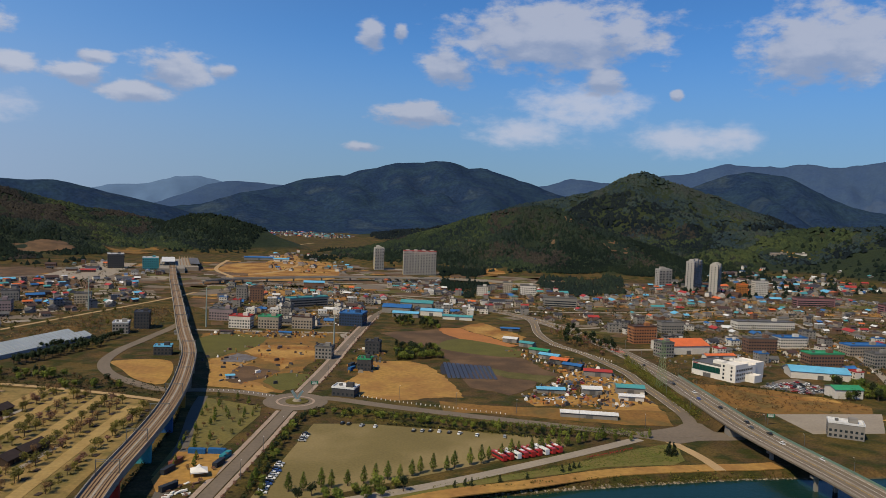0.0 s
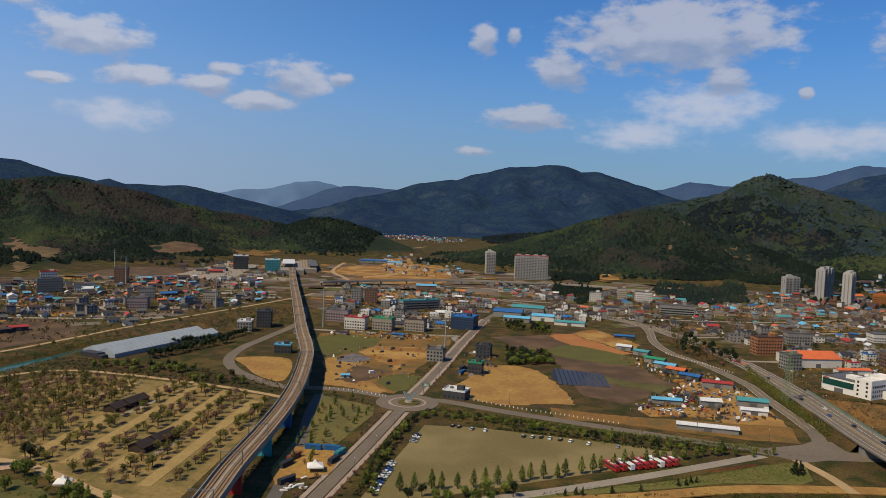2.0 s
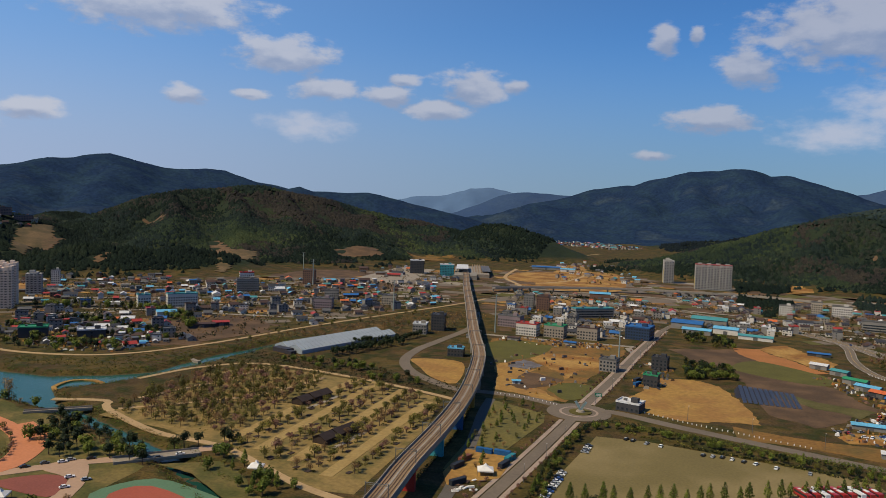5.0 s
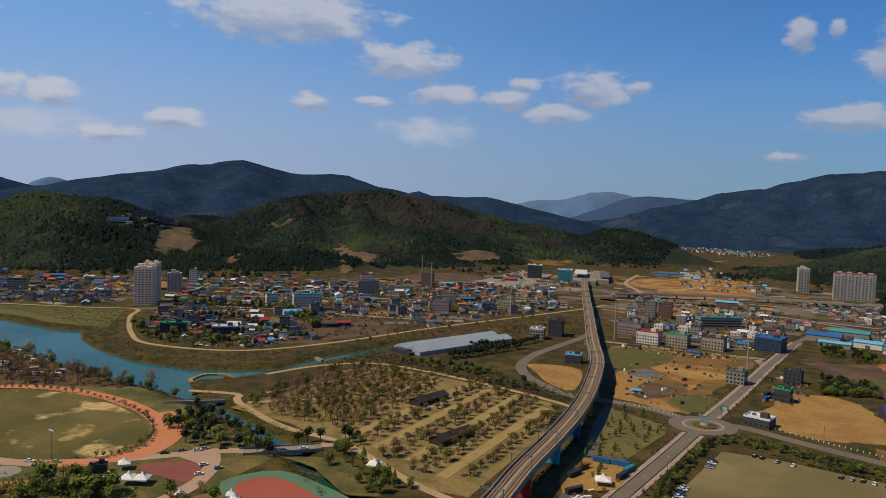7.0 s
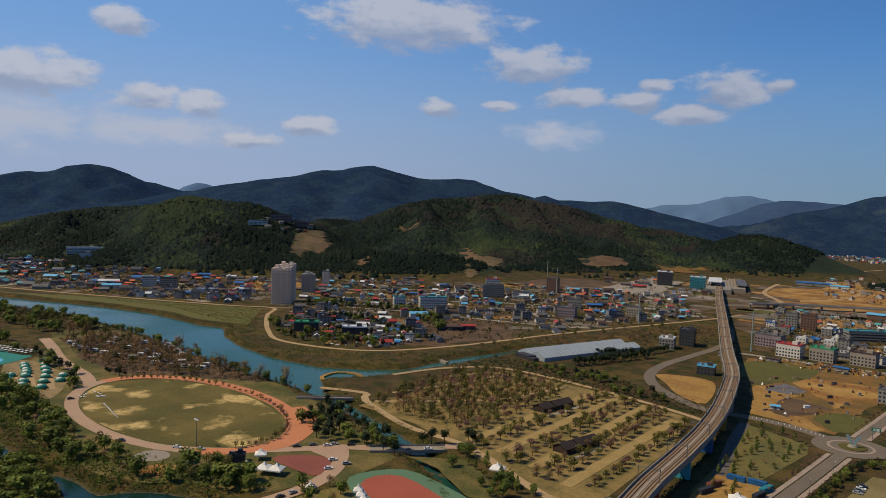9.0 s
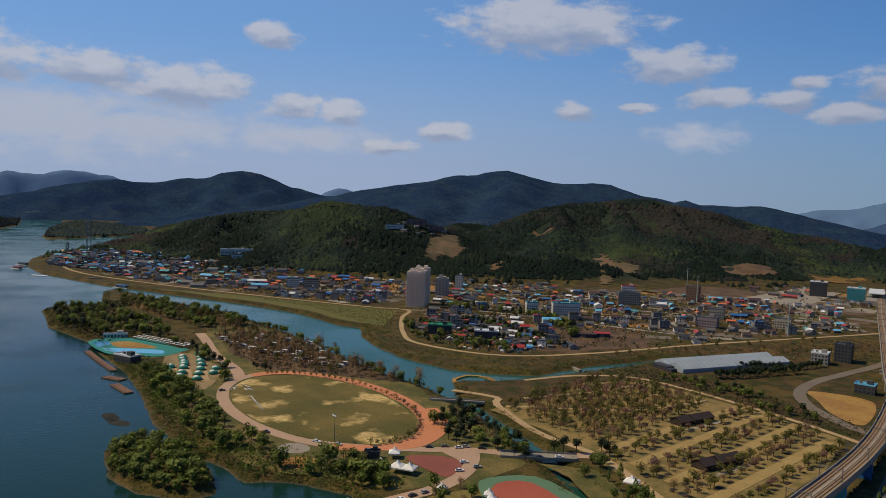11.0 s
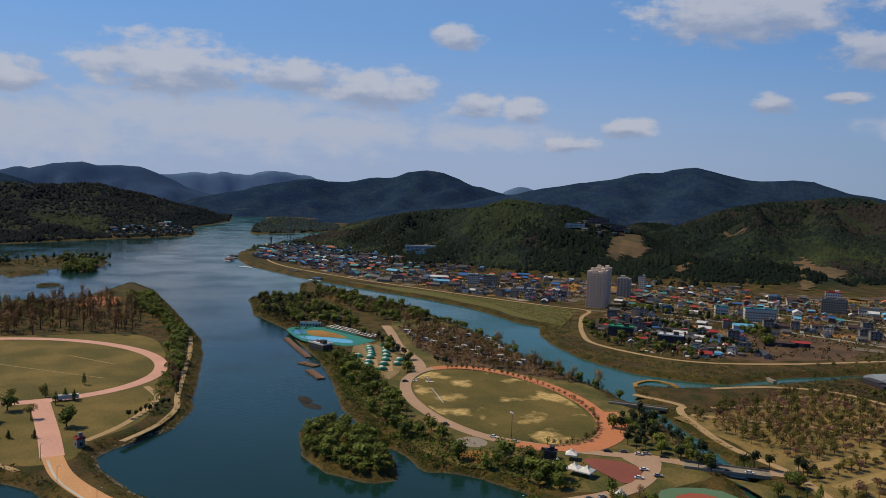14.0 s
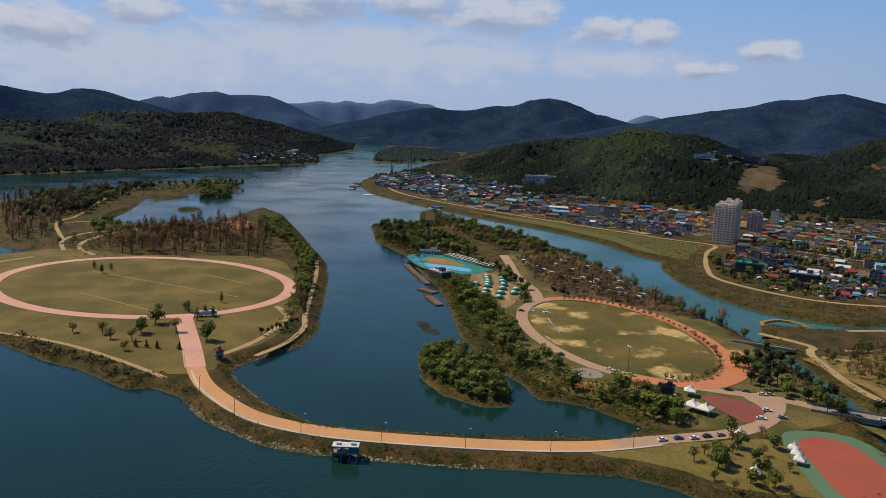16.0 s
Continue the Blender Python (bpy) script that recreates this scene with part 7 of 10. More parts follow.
# the great glasshouse: two arched bays
GLASSHOUSE = surface("hazy_polycarbonate", (0.36, 0.41, 0.45), 0.35, spec=0.5, var=0.1, coarse=0.05, fine=0.3, relief=0.05)
gh = placed(thing("glasshouse", pose(-345, 615, 0, 0, 0, 74), "long glasshouse with pale blue pitched roofs", "greenhouse"), 60)
for k, off in enumerate((-9, 9)):
    arch, n = [(off - 9, 3.4), (off - 4.5, 5.4), (off, 7.0), (off + 4.5, 5.4), (off + 9, 3.4)], 4
    v = [(x, y, z) for x in (-60, 62) for y, z in [(off - 9, 0)] + arch + [(off + 9, 0)]]
    m = n + 3
    f = [(i, i + 1, m + i + 1, m + i) for i in range(m - 1)] + [tuple(range(m))[::-1], tuple(range(m, 2 * m))]
    part("glazed_roof", mesh_from("glazed_roof", v, f, GLASSHOUSE), None, gh)
    bm = bmesh.new()
    for (y0, z0), (y1, z1) in zip(arch, arch[1:]):
        tube(bm, (0, y0, z0 + 0.05), (0, y1, z1 + 0.05), 0.12, 0.12, 4)
    rib = link_bm("rib", bm, mast_steel)
    for i in range(25):
        part("rib", rib, None, gh).location.x = -60 + 122 * i / 24
part("porch", boxes((-64, 2, -0.2, 8, 18, 4), (-66, -10, -0.2, 6, 8, 3.2)), surface("dark_porch", (0.05, 0.045, 0.05), 0.5, var=0.2), gh, "dark glazed porch")

# ---- ordinary houses of the town ----
STREETS = [[(-700, 560), (-640, 650), (-560, 800), (-500, 960), (-470, 1090)], [(-690, 640), (-620, 670), (-520, 700), (-430, 730)], [(-760, 700), (-660, 780), (-560, 860), (-400, 930)],
           [(-1000, 520), (-920, 620), (-850, 720), (-760, 850), (-640, 1000)], [(-240, 735), (-150, 742), (-90, 750)], [(-230, 830), (-150, 840), (-70, 850)], [(-300, 1110), (-180, 1080), (-60, 1060), (60, 1040), (160, 970)],
           [(137, 823), (230, 870), (340, 930), (520, 1000), (760, 1060)], [(168, 714), (260, 735), (360, 760), (520, 790)], [(60, 950), (180, 960), (300, 1000), (420, 1080)], [(350, 560), (400, 700), (430, 850), (450, 1000)],
           [(-350, 1180), (-100, 1190), (100, 1230), (300, 1290)], [(-540, 1050), (-520, 1180), (-600, 1380)], [(-1250, 400), (-1180, 520), (-1120, 640)]]
for pts in STREETS:
    road("street", pts, 6.5, CONCRETE, "grey concrete town street", "street", 0.12)
WAYS = [curve_points(p, 12.0) for p in STREETS + [[q[:2] for q in HIGHWAY], LOWER, [q[:2] for q in VIADUCT], [(-93, 489), (-88, 600), (-84, 720), (-76, 870), (-60, 960)],
        [(-268, 777), (-267, 676), (-268, 628), (-260, 580)], [(-734, 561), (-612, 463), (-478, 468), (-440, 546), (-409, 694), (-349, 916)], [(-1094, 389), (-928, 460), (-785, 530), (-734, 561)]]]
WAY_XY = np.array([(q.x, q.y) for w in WAYS for q in w])


def free(x, y, clear=9.0):
    return (np.min((WAY_XY[:, 0] - x) ** 2 + (WAY_XY[:, 1] - y) ** 2) > clear * clear
            and all((x - a) ** 2 + (y - b) ** 2 > (r + 6) ** 2 for a, b, r in BIG))


HOUSE_KINDS, HOUSE_FIRST = [], {}
for style, w, d, h, wall in (("gable", 11, 7.5, 3.0, "white"), ("wing", 11, 7.5, 3.0, "beige"), ("flat", 10, 8, 5.8, "white"), ("gable", 13, 7.5, 2.9, "grey"), ("flat", 11, 9, 8.4, "grey"), ("gable", 9, 7, 3.2, "cream")):
    for roof in ("grey", "black", "brown", "red", "grey", "blue", "black", "brown", "white"):
        HOUSE_KINDS.append((style, w, d, h, wall, roof))


def house(x, y, turn):
    k = RNG.choice(HOUSE_KINDS)
    m = pose(x, y, float(land_height(np.array([x]), np.array([y]))[0]), 0, 0, turn)
    if k in HOUSE_FIRST:
        return copy_thing(HOUSE_FIRST[k], m)
    style, w, d, h, wall, roof = k
    HOUSE_FIRST[k] = house_thing(m, w, d, h, roof, wall, style, "%s town house with a %s %s roof" % (wall, roof, "flat" if style == "flat" else "pitched"))
    return HOUSE_FIRST[k]


ZONES = [([(-1330, 345), (-1094, 402), (-928, 475), (-790, 545), (-850, 700), (-1000, 760), (-1180, 650), (-1300, 520)], 45, 45, 190),
         ([(-740, 580), (-650, 540), (-480, 500), (-430, 620), (-400, 760), (-350, 930), (-460, 1120), (-640, 1090), (-800, 880), (-860, 740)], 85, 45, 210),
         ([(-230, 780), (-100, 790), (-90, 900), (-60, 1060), (-160, 1150), (-330, 1130), (-270, 900)], 45, 0, 60),
         ([(30, 960), (140, 870), (210, 780), (300, 660), (420, 560), (560, 640), (700, 900), (760, 1120), (560, 1330), (330, 1340), (110, 1260), (40, 1080)], 100, 10, 380),
         ([(-60, 880), (60, 900), (40, 1000), (-50, 1100), (-120, 1250), (40, 1290), (90, 1200), (0, 1020)], 25, 0, 60),
         ([(-560, 1150), (-430, 1130), (-480, 1320), (-640, 1400), (-700, 1250)], 0, 20, 30),
         ([(-300, 1300), (-150, 1330), (-200, 1600), (-300, 1900), (-400, 1700)], 0, 0, 40),
         ([(-1850, 530), (-1800, 470), (-1640, 370), (-1480, 315), (-1380, 330), (-1280, 420), (-1330, 580), (-1500, 640), (-1720, 660), (-1900, 610)], 0, 60, 330),
         ([(-1000, 760), (-860, 740), (-780, 900), (-860, 960)], 0, 30, 40)]
OPEN_FIELD = [(-560, 640), (-500, 560), (-440, 560), (-420, 680), (-500, 720)]
VILLAGE = [(-672, 548), (-655, 505), (-600, 478), (-540, 470), (-490, 490), (-470, 535), (-510, 560), (-570, 600), (-630, 600)]
GROVES = [[(-8, 1563), (92, 1694), (76, 1219), (40, 1060), (2, 1172)], [(159, 1376), (340, 1425), (290, 1188), (205, 1130), (165, 1217)]]
HOUSE_AT, FAR_HOUSES = [], []
for poly, count, turn, more in ZONES:
    ok = scatter(poly, count + more, 9.6, keep=lambda x, y: free(x, y) and not any(in_poly(x, y, p) for p in [OPEN_FIELD] + GROVES) and float(hills(np.array([x]), np.array([y]), MAIN_RIDGES)[0]) < 6)
    ok.sort(key=lambda q: q[0] ** 2 + q[1] ** 2)
    for i, (x, y) in enumerate(ok):
        a = turn + RNG.choice([0, 90, 180, 270]) + RNG.uniform(-9, 9)
        if i < count:
            house(x, y, a)
        else:
            FAR_HOUSES.append((x, y, a, 0.92))
        HOUSE_AT.append((x, y))


for x, y in scatter(VILLAGE, 85, 8.5, random.Random(77), keep=lambda x, y: free(x, y, 6.0) and all((x - a) ** 2 + (y - b) ** 2 > 64 for a, b in HOUSE_AT)):
    FAR_HOUSES.append((x, y, 45 + RNG.choice([0, 90]) + RNG.uniform(-8, 8), 0.72))
    HOUSE_AT.append((x, y))


def far_houses(rows):
    """Small distant houses, joined: walls, roof with eaves and a dark window band."""
    mats = [WALL_M[k] for k in ("white", "cream", "grey", "brick", "beige")] + [ROOF_M[k] for k in ("grey", "black", "brown", "blue", "red", "brown", "grey", "black", "black", "sky blue", "teal", "white", "orange", "grey", "brown")] + [WINDOW]
    verts, faces, idx = [], [], []
    for x, y, a, small in rows:
        w, d, h = RNG.uniform(6.5, 12), RNG.uniform(5, 8), RNG.choice([2.6, 2.8, 3.0, 3.2, 3.0, 2.8, 5.8, 6.2])
        if RNG.random() < 0.1:
            w, d, h = RNG.uniform(14, 24), RNG.uniform(8, 12), RNG.uniform(3.4, 4.6)
        flat_top, wall, roof = h > 5 and RNG.random() < 0.7, RNG.randrange(5), 5 + RNG.randrange(15)
        m = pose(x, y, max(0.0, float(land_height(np.array([x]), np.array([y]))[0])), 0, 0, a) @ Matrix.Diagonal((small, small, small, 1))
        rise, e = (0.3, 0.1) if flat_top else (d * 0.28, 0.5)
        n = len(verts)
        local = [(sx * w / 2, sy * d / 2, z) for z in (-0.3, h) for sx, sy in ((-1, -1), (1, -1), (1, 1), (-1, 1))]
        faces += [tuple(n + i for i in f) for f in ((0, 1, 5, 4), (1, 2, 6, 5), (2, 3, 7, 6), (3, 0, 4, 7))]
        idx += [wall] * 4
        k = n + len(local)
        local += [(sx * (w / 2 + e), sy * (d / 2 + e), h - 0.1) for sx, sy in ((-1, -1), (1, -1), (1, 1), (-1, 1))]
        if flat_top:
            local += [(sx * (w / 2 + e), sy * (d / 2 + e), h + 0.7) for sx, sy in ((-1, -1), (1, -1), (1, 1), (-1, 1))]
            faces += [tuple(k + i for i in f) for f in ((0, 1, 5, 4), (1, 2, 6, 5), (2, 3, 7, 6), (3, 0, 4, 7), (4, 5, 6, 7))]
            idx += [roof] * 5
        else:
            local += [(-w / 2 - e, 0, h + rise), (w / 2 + e, 0, h + rise)]
            faces += [tuple(k + i for i in f) for f in ((0, 1, 5, 4), (2, 3, 4, 5), (1, 2, 5), (3, 0, 4))]
            idx += [roof, roof, wall, wall]
        for f in range(max(1, int(h / 3))):
            for s in (-1, 1):
                for q in range(max(2, int(w / 3.2))):
                    cx = -w / 2 + (q + 0.5) * w / max(2, int(w / 3.2))
                    k = n + len(local)
                    local += [(cx - 0.7, s * (d / 2 + 0.05), 0.9 + 3 * f), (cx + 0.7, s * (d / 2 + 0.05), 0.9 + 3 * f), (cx + 0.7, s * (d / 2 + 0.05), 2.2 + 3 * f), (cx - 0.7, s * (d / 2 + 0.05), 2.2 + 3 * f)]
                    faces.append((k, k + 1, k + 2, k + 3))
                    idx.append(len(mats) - 1)
        verts += [tuple(m @ Vector(v)) for v in local]
    me = bpy.data.meshes.new("far_houses")
    me.from_pydata(verts, [], faces)
    for q in mats:
        me.materials.append(q)
    me.polygons.foreach_set("material_index", idx)
    tagged(new("far_houses", me), "crowded distant town houses with mixed roofs", "houses", kind="stuff")


EAST_EDGE = [(423, 1414), (644, 1659), (952, 1902), (1232, 2093), (805, 1362), (563, 1210), (406, 1176)]
# hamlets: along the far shore, up the valley, and in the side valley
for poly, count, size in (([(-2010, 90), (-2060, 165), (-2150, 288), (-2200, 298), (-2240, 275), (-2110, 140), (-2060, 75)], 46, 1.0), ([(-640, 2560), (-380, 2440), (-290, 2560), (-480, 2820), (-650, 2760)], 150, 1.0),
                          (EAST_EDGE, 150, 1.15), ([(-1340, 960), (-1390, 1080), (-1350, 1150), (-1290, 1080), (-1310, 980)], 16, 1.2)):
    for x, y in scatter(poly, count, 13.0, random.Random(len(FAR_HOUSES)), keep=lambda x, y: poly is not EAST_EDGE or float(land_height(np.array([x]), np.array([y]))[0]) < 16):
        FAR_HOUSES.append((x, y, RNG.uniform(0, 180), size))

far_houses(FAR_HOUSES)

# garden plots, yards and small fields between the houses, joined
PLOT_M = [CONCRETE, BROWN_EARTH, ASPHALT, FIELD_GREEN, BROWN_EARTH, BROWN_EARTH, BROWN_EARTH, ASPHALT, ASPHALT, BARE_EARTH]
pv, pf, pi = [], [], []
PLOT_AREA = [(-1300, 350), (-1094, 400), (-928, 474), (-740, 580), (-650, 530), (-470, 495), (-420, 720), (-340, 930), (-240, 860), (-230, 760), (-90, 770), (-60, 900), (120, 860), (190, 760), (300, 650), (420, 560), (600, 640), (800, 1100), (500, 1450), (100, 1400), (-150, 1900), (-420, 2100), (-420, 1500), (-640, 1250), (-860, 960), (-1100, 760), (-1300, 560)]
for k, (x, y) in enumerate(scatter(PLOT_AREA, 1650, 9.0, random.Random(41), keep=lambda x, y: free(x, y, 14) and float(hills(np.array([x]), np.array([y]), MAIN_RIDGES)[0]) < 1)):
    m = pose(x, y, 0.03 + 0.0007 * (k % 40), 0, 0, RNG.choice([0, 45, 20]) + RNG.uniform(-8, 8))
    w, d = RNG.uniform(6, 20), RNG.uniform(5, 13)
    if y > 1000:
        w, d = w * 1.7, d * 1.6
    n = len(pv)
    pv += [tuple(m @ Vector((sx * w * RNG.uniform(0.8, 1), sy * d * RNG.uniform(0.8, 1), 0))) for sx, sy in ((-1, -1), (1, -1), (1, 1), (-1, 1))]
    pf.append((n, n + 1, n + 2, n + 3))
    pi.append(RNG.randrange(len(PLOT_M)))
plots = bpy.data.meshes.new("plots")
plots.from_pydata(pv, [], pf)
for q in PLOT_M:
    plots.materials.append(q)
plots.polygons.foreach_set("material_index", pi)
tagged(new("plots", plots), "garden plots, yards and small fields", "fields", kind="stuff")

# ---- woods on the hills ----
def forest_material(name, stops, shade=0.8):
    """Woodland crowns: stands of pine, fresh leaf and bare wood, and every crown a tone of its own."""
    m, nt, b = shader(name, 0.95, 0, 0.1)
    geo = nt.nodes.new("ShaderNodeNewGeometry")
    own = nt.nodes.new("ShaderNodeMath")
    own.operation = "MULTIPLY_ADD"
    own.inputs[1].default_value, own.inputs[2].default_value = 0.16, -0.08
    nt.links.new(geo.outputs["Random Per Island"], own.inputs[0])
    mixed = nt.nodes.new("ShaderNodeMath")
    nt.links.new(grain(nt, 0.0085, 6.0), mixed.inputs[0])
    nt.links.new(own.outputs[0], mixed.inputs[1])
    base = steps(nt, mixed.outputs[0], stops)
    leaf = grain(nt, 0.55, 3.0)
    base = blend(nt, 1.0, base, steps(nt, leaf, [(0.32, (shade * 0.5,) * 3), (0.68, (1.25, 1.22, 1.1))]), "MULTIPLY")
    nt.links.new(base, b.inputs["Base Color"])
    bump = nt.nodes.new("ShaderNodeBump")
    bump.inputs["Strength"].default_value, bump.inputs["Distance"].default_value = 0.8, 1.6
    nt.links.new(leaf, bump.inputs["Height"])
    nt.links.new(bump.outputs[0], b.inputs["Normal"])
    return m


FOREST = forest_material("hill_woods", [(0.3, (0.0099, 0.0176, 0.0189)), (0.46, (0.0137, 0.0240, 0.0216)), (0.56, (0.0198, 0.0320, 0.0225)), (0.68, (0.0258, 0.0288, 0.0252))])
FRESH = forest_material("fresh_leaf_canopy", [(0.34, (0.0182, 0.0304, 0.0198)), (0.5, (0.0304, 0.0456, 0.0234)), (0.66, (0.0471, 0.0624, 0.0270))])
BARE_WOOD = forest_material("bare_wood_canopy", [(0.34, (0.0213, 0.0208, 0.0216)), (0.5, (0.0304, 0.0280, 0.0261)), (0.66, (0.0410, 0.0368, 0.0306))])
FAR_PINE = forest_material("far_pine_canopy", [(0.35, (0.0053, 0.0112, 0.0099)), (0.6, (0.0091, 0.0176, 0.0126)), (0.7, (0.0152, 0.0240, 0.0144))])
# bluer copy of the hill woods: distance haze is put into the colour
HAZED_SLOPE_WOODS = forest_material("hazed_slope_woods", [(0.3, (0.015, 0.028, 0.042)), (0.46, (0.02, 0.035, 0.043)), (0.56, (0.03, 0.046, 0.042)), (0.68, (0.036, 0.045, 0.045))])
# haze blue again, and near black to imitate cloud shade on the slopes
HAZED_SHADED_PINE = forest_material("hazed_shaded_slope_pines", [(0.35, (0.0055, 0.0105, 0.016)), (0.6, (0.0095, 0.016, 0.02))])
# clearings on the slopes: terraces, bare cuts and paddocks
DRY_TERRACE = surface("dry_terrace", (0.11, 0.082, 0.036), 0.95, var=0.4, coarse=0.03, fine=0.3, second=(0.16, 0.105, 0.05))
HILL_SCAR = surface("hill_scar", (0.2, 0.115, 0.055), 0.95, var=0.4, coarse=0.04, fine=0.3, second=(0.12, 0.075, 0.04))
CLEARINGS = [([(-1300, 1045), (-1310, 1150), (-1215, 1070), (-1105, 905), (-1135, 900)], DRY_TERRACE, "terraced dry fields in a side valley"),
             ([(-1250, 1075), (-1235, 1110), (-1150, 990), (-1165, 965)], HILL_SCAR, "ochre terrace in a side valley"),
             ([(-1040, 1285), (-1015, 1300), (-920, 1230), (-865, 1115), (-890, 1120)], HILL_SCAR, "bare cut on the hillside"),
             ([(-950, 1200), (-910, 1290), (-860, 1210), (-830, 1100), (-785, 1020), (-820, 1035)], DRY_TERRACE, "dry clearing below the hillside cut"),
             ([(-995, 935), (-985, 975), (-965, 958), (-972, 922)], HILL_SCAR, "reddish earth cut at the pine wood"),
             ([(-1265, 1330), (-1205, 1345), (-1140, 1290), (-1230, 1310)], BROWN_EARTH, "brown bare slope over the side valley"),
             ([(258, 1735), (288, 1745), (300, 1715), (272, 1700)], HILL_SCAR, "red earth quarry on the eastern hill"),
             ([(225, 1655), (253, 1635), (244, 1605), (227, 1630)], HILL_SCAR, "small pale scar on the eastern hill"),
             ([(338, 1650), (374, 1668), (408, 1632), (388, 1590), (352, 1606)], BROWN_EARTH, "bare brown slope on the eastern hill"),
             ([(790, 1842), (835, 1828), (886, 1764), (806, 1746)], TAN_EARTH, "terraced yard on the eastern ridge"),
             ([(74, 1490), (95, 1520), (132, 1508), (128, 1444), (86, 1408)], BARE_EARTH, "ochre mound at the foot of the hill"),
             ([(-838, 1450), (-770, 1535), (-712, 1472), (-774, 1384)], BROWN_EARTH, "dry brown slope at the foot of the hill"),
             ([(-745, 1635), (-628, 1682), (-615, 1606), (-668, 1520)], SCRUB_LAND, "dry scrub slope beside the tunnel")]


def drape(poly, material, label):
    """A patch of ground that follows the slope."""
    xs, ys = np.arange(min(p[0] for p in poly), max(p[0] for p in poly), 8.0), np.arange(min(p[1] for p in poly), max(p[1] for p in poly), 8.0)
    gx, gy = np.meshgrid(xs, ys)
    z = land_height(gx, gy) + 1.2
    index, verts, faces = {}, [], []
    for j in range(len(ys)):
        for i in range(len(xs)):
            if in_poly(xs[i] + RNG.uniform(-4, 4), ys[j] + RNG.uniform(-4, 4), poly):
                index[i, j] = len(verts)
                verts.append((xs[i], ys[j], z[j, i]))
    for (i, j) in index:
        if all(k in index for k in ((i + 1, j), (i + 1, j + 1), (i, j + 1))):
            faces.append((index[i, j], index[i + 1, j], index[i + 1, j + 1], index[i, j + 1]))
    tagged(new("clearing", mesh_from("clearing", verts, faces, material, True)), label, "clearing", kind="structure")


for poly, material, label in CLEARINGS:
    drape(poly, material, label)


def canopy_stuff(name, xy, radius, tall, material, label, category="woods", least=-1.5):
    """Tree crowns seen from afar: an uneven tent of facets for every tree, joined."""
    z = land_height(xy[:, 0], xy[:, 1])
    keep = z > least
    xy, z = xy[keep], z[keep]
    gx, gy = [(land_height(xy[:, 0] + dx, xy[:, 1] + dy) - z)[:, None].clip(-2.8, 2.8) / 4.0 for dx, dy in ((4.0, 0.0), (0.0, 4.0))]
    n, per = len(xy), 6
    size = radius * NPR.uniform(0.55, 1.45, (n, 1))
    turn = NPR.uniform(0, 6.28, (n, 1)) + np.arange(per) * 6.283 / per
    co = np.empty((n, per + 1, 3))
    r = size * NPR.uniform(0.65, 1.3, (n, per))
    co[:, :per, 0] = xy[:, :1] + r * np.cos(turn)
    co[:, :per, 1] = xy[:, 1:] + r * np.sin(turn)
    co[:, :per, 2] = z[:, None] + r * (gx * np.cos(turn) + gy * np.sin(turn)) + size * tall * NPR.uniform(-0.15, 0.3, (n, per))
    co[:, per, :2] = xy + NPR.normal(size=(n, 2)) * size * 0.2
    co[:, per, 2] = z + size[:, 0] * tall * NPR.uniform(0.85, 1.3, n)
    tris = [(i, (i + 1) % per, per) for i in range(per)]
    idx = (np.arange(n)[:, None, None] * (per + 1) + np.array(tris)[None]).reshape(-1).astype(np.int32)
    me = bpy.data.meshes.new(name)
    me.vertices.add(n * (per + 1))
    me.vertices.foreach_set("co", co.astype(np.float32).reshape(-1))
    me.loops.add(len(idx))
    me.loops.foreach_set("vertex_index", idx)
    me.polygons.add(len(idx) // 3)
    me.polygons.foreach_set("loop_start", np.arange(0, len(idx), 3, dtype=np.int32))
    me.polygons.foreach_set("use_smooth", np.ones(len(idx) // 3, bool))
    me.update(calc_edges=True)
    me.materials.append(material)
    return tagged(new(name, me), label, category, kind="stuff")


def hill_places(box4, count, low, high, ranges, seed):
    r = np.random.RandomState(seed)
    x, y = r.uniform(box4[0], box4[1], count), r.uniform(box4[2], box4[3], count)
    h = hills(x, y, ranges)
    keep = (h > low) & (h < high) & (inland(x, y) > 5)
    for a, b, clear in BIG:
        keep &= (x - a) ** 2 + (y - b) ** 2 > (clear + 4) ** 2
    pts = np.column_stack([x, y])[keep]
    return np.array([p for p in pts if not any(abs(p[0] - c[0][0][0]) < 300 and in_poly(p[0], p[1], c[0]) for c in CLEARINGS)])


def shore_places(x0, x1, y0, y1, lo, hi, count, seed):
    r = np.random.RandomState(seed)
    x, y = r.uniform(x0, x1, count), r.uniform(y0, y1, count)
    d = inland(x, y)
    return np.column_stack([x, y])[(d > lo) & (d < hi)]


def grow_woods(xy, radius, label, kinds, seed, pine=0.16):
    """Stands of different trees: pine low down and in the hollows, fresh leaf and bare wood in patches above."""
    h = land_height(xy[:, 0], xy[:, 1])
    stand = fractal(xy[:, 0] + 97 * seed, xy[:, 1], 210.0, 4) + np.random.RandomState(seed).normal(size=len(xy)) * 0.07
    age = fractal(xy[:, 0], xy[:, 1] + 71 * seed, 150.0, 4)
    pick = np.where(stand + pine - h / 420 > 0.06, 0, np.where(age > 0.2, 3, np.where(stand < -0.2, 2, 1)))
    for k, (material, word, tall) in enumerate(kinds):
        if (pick == k).any():
            canopy_stuff("woods", xy[pick == k], radius * (0.85 if k == 0 else 1.0), tall, material, word + " " + label)


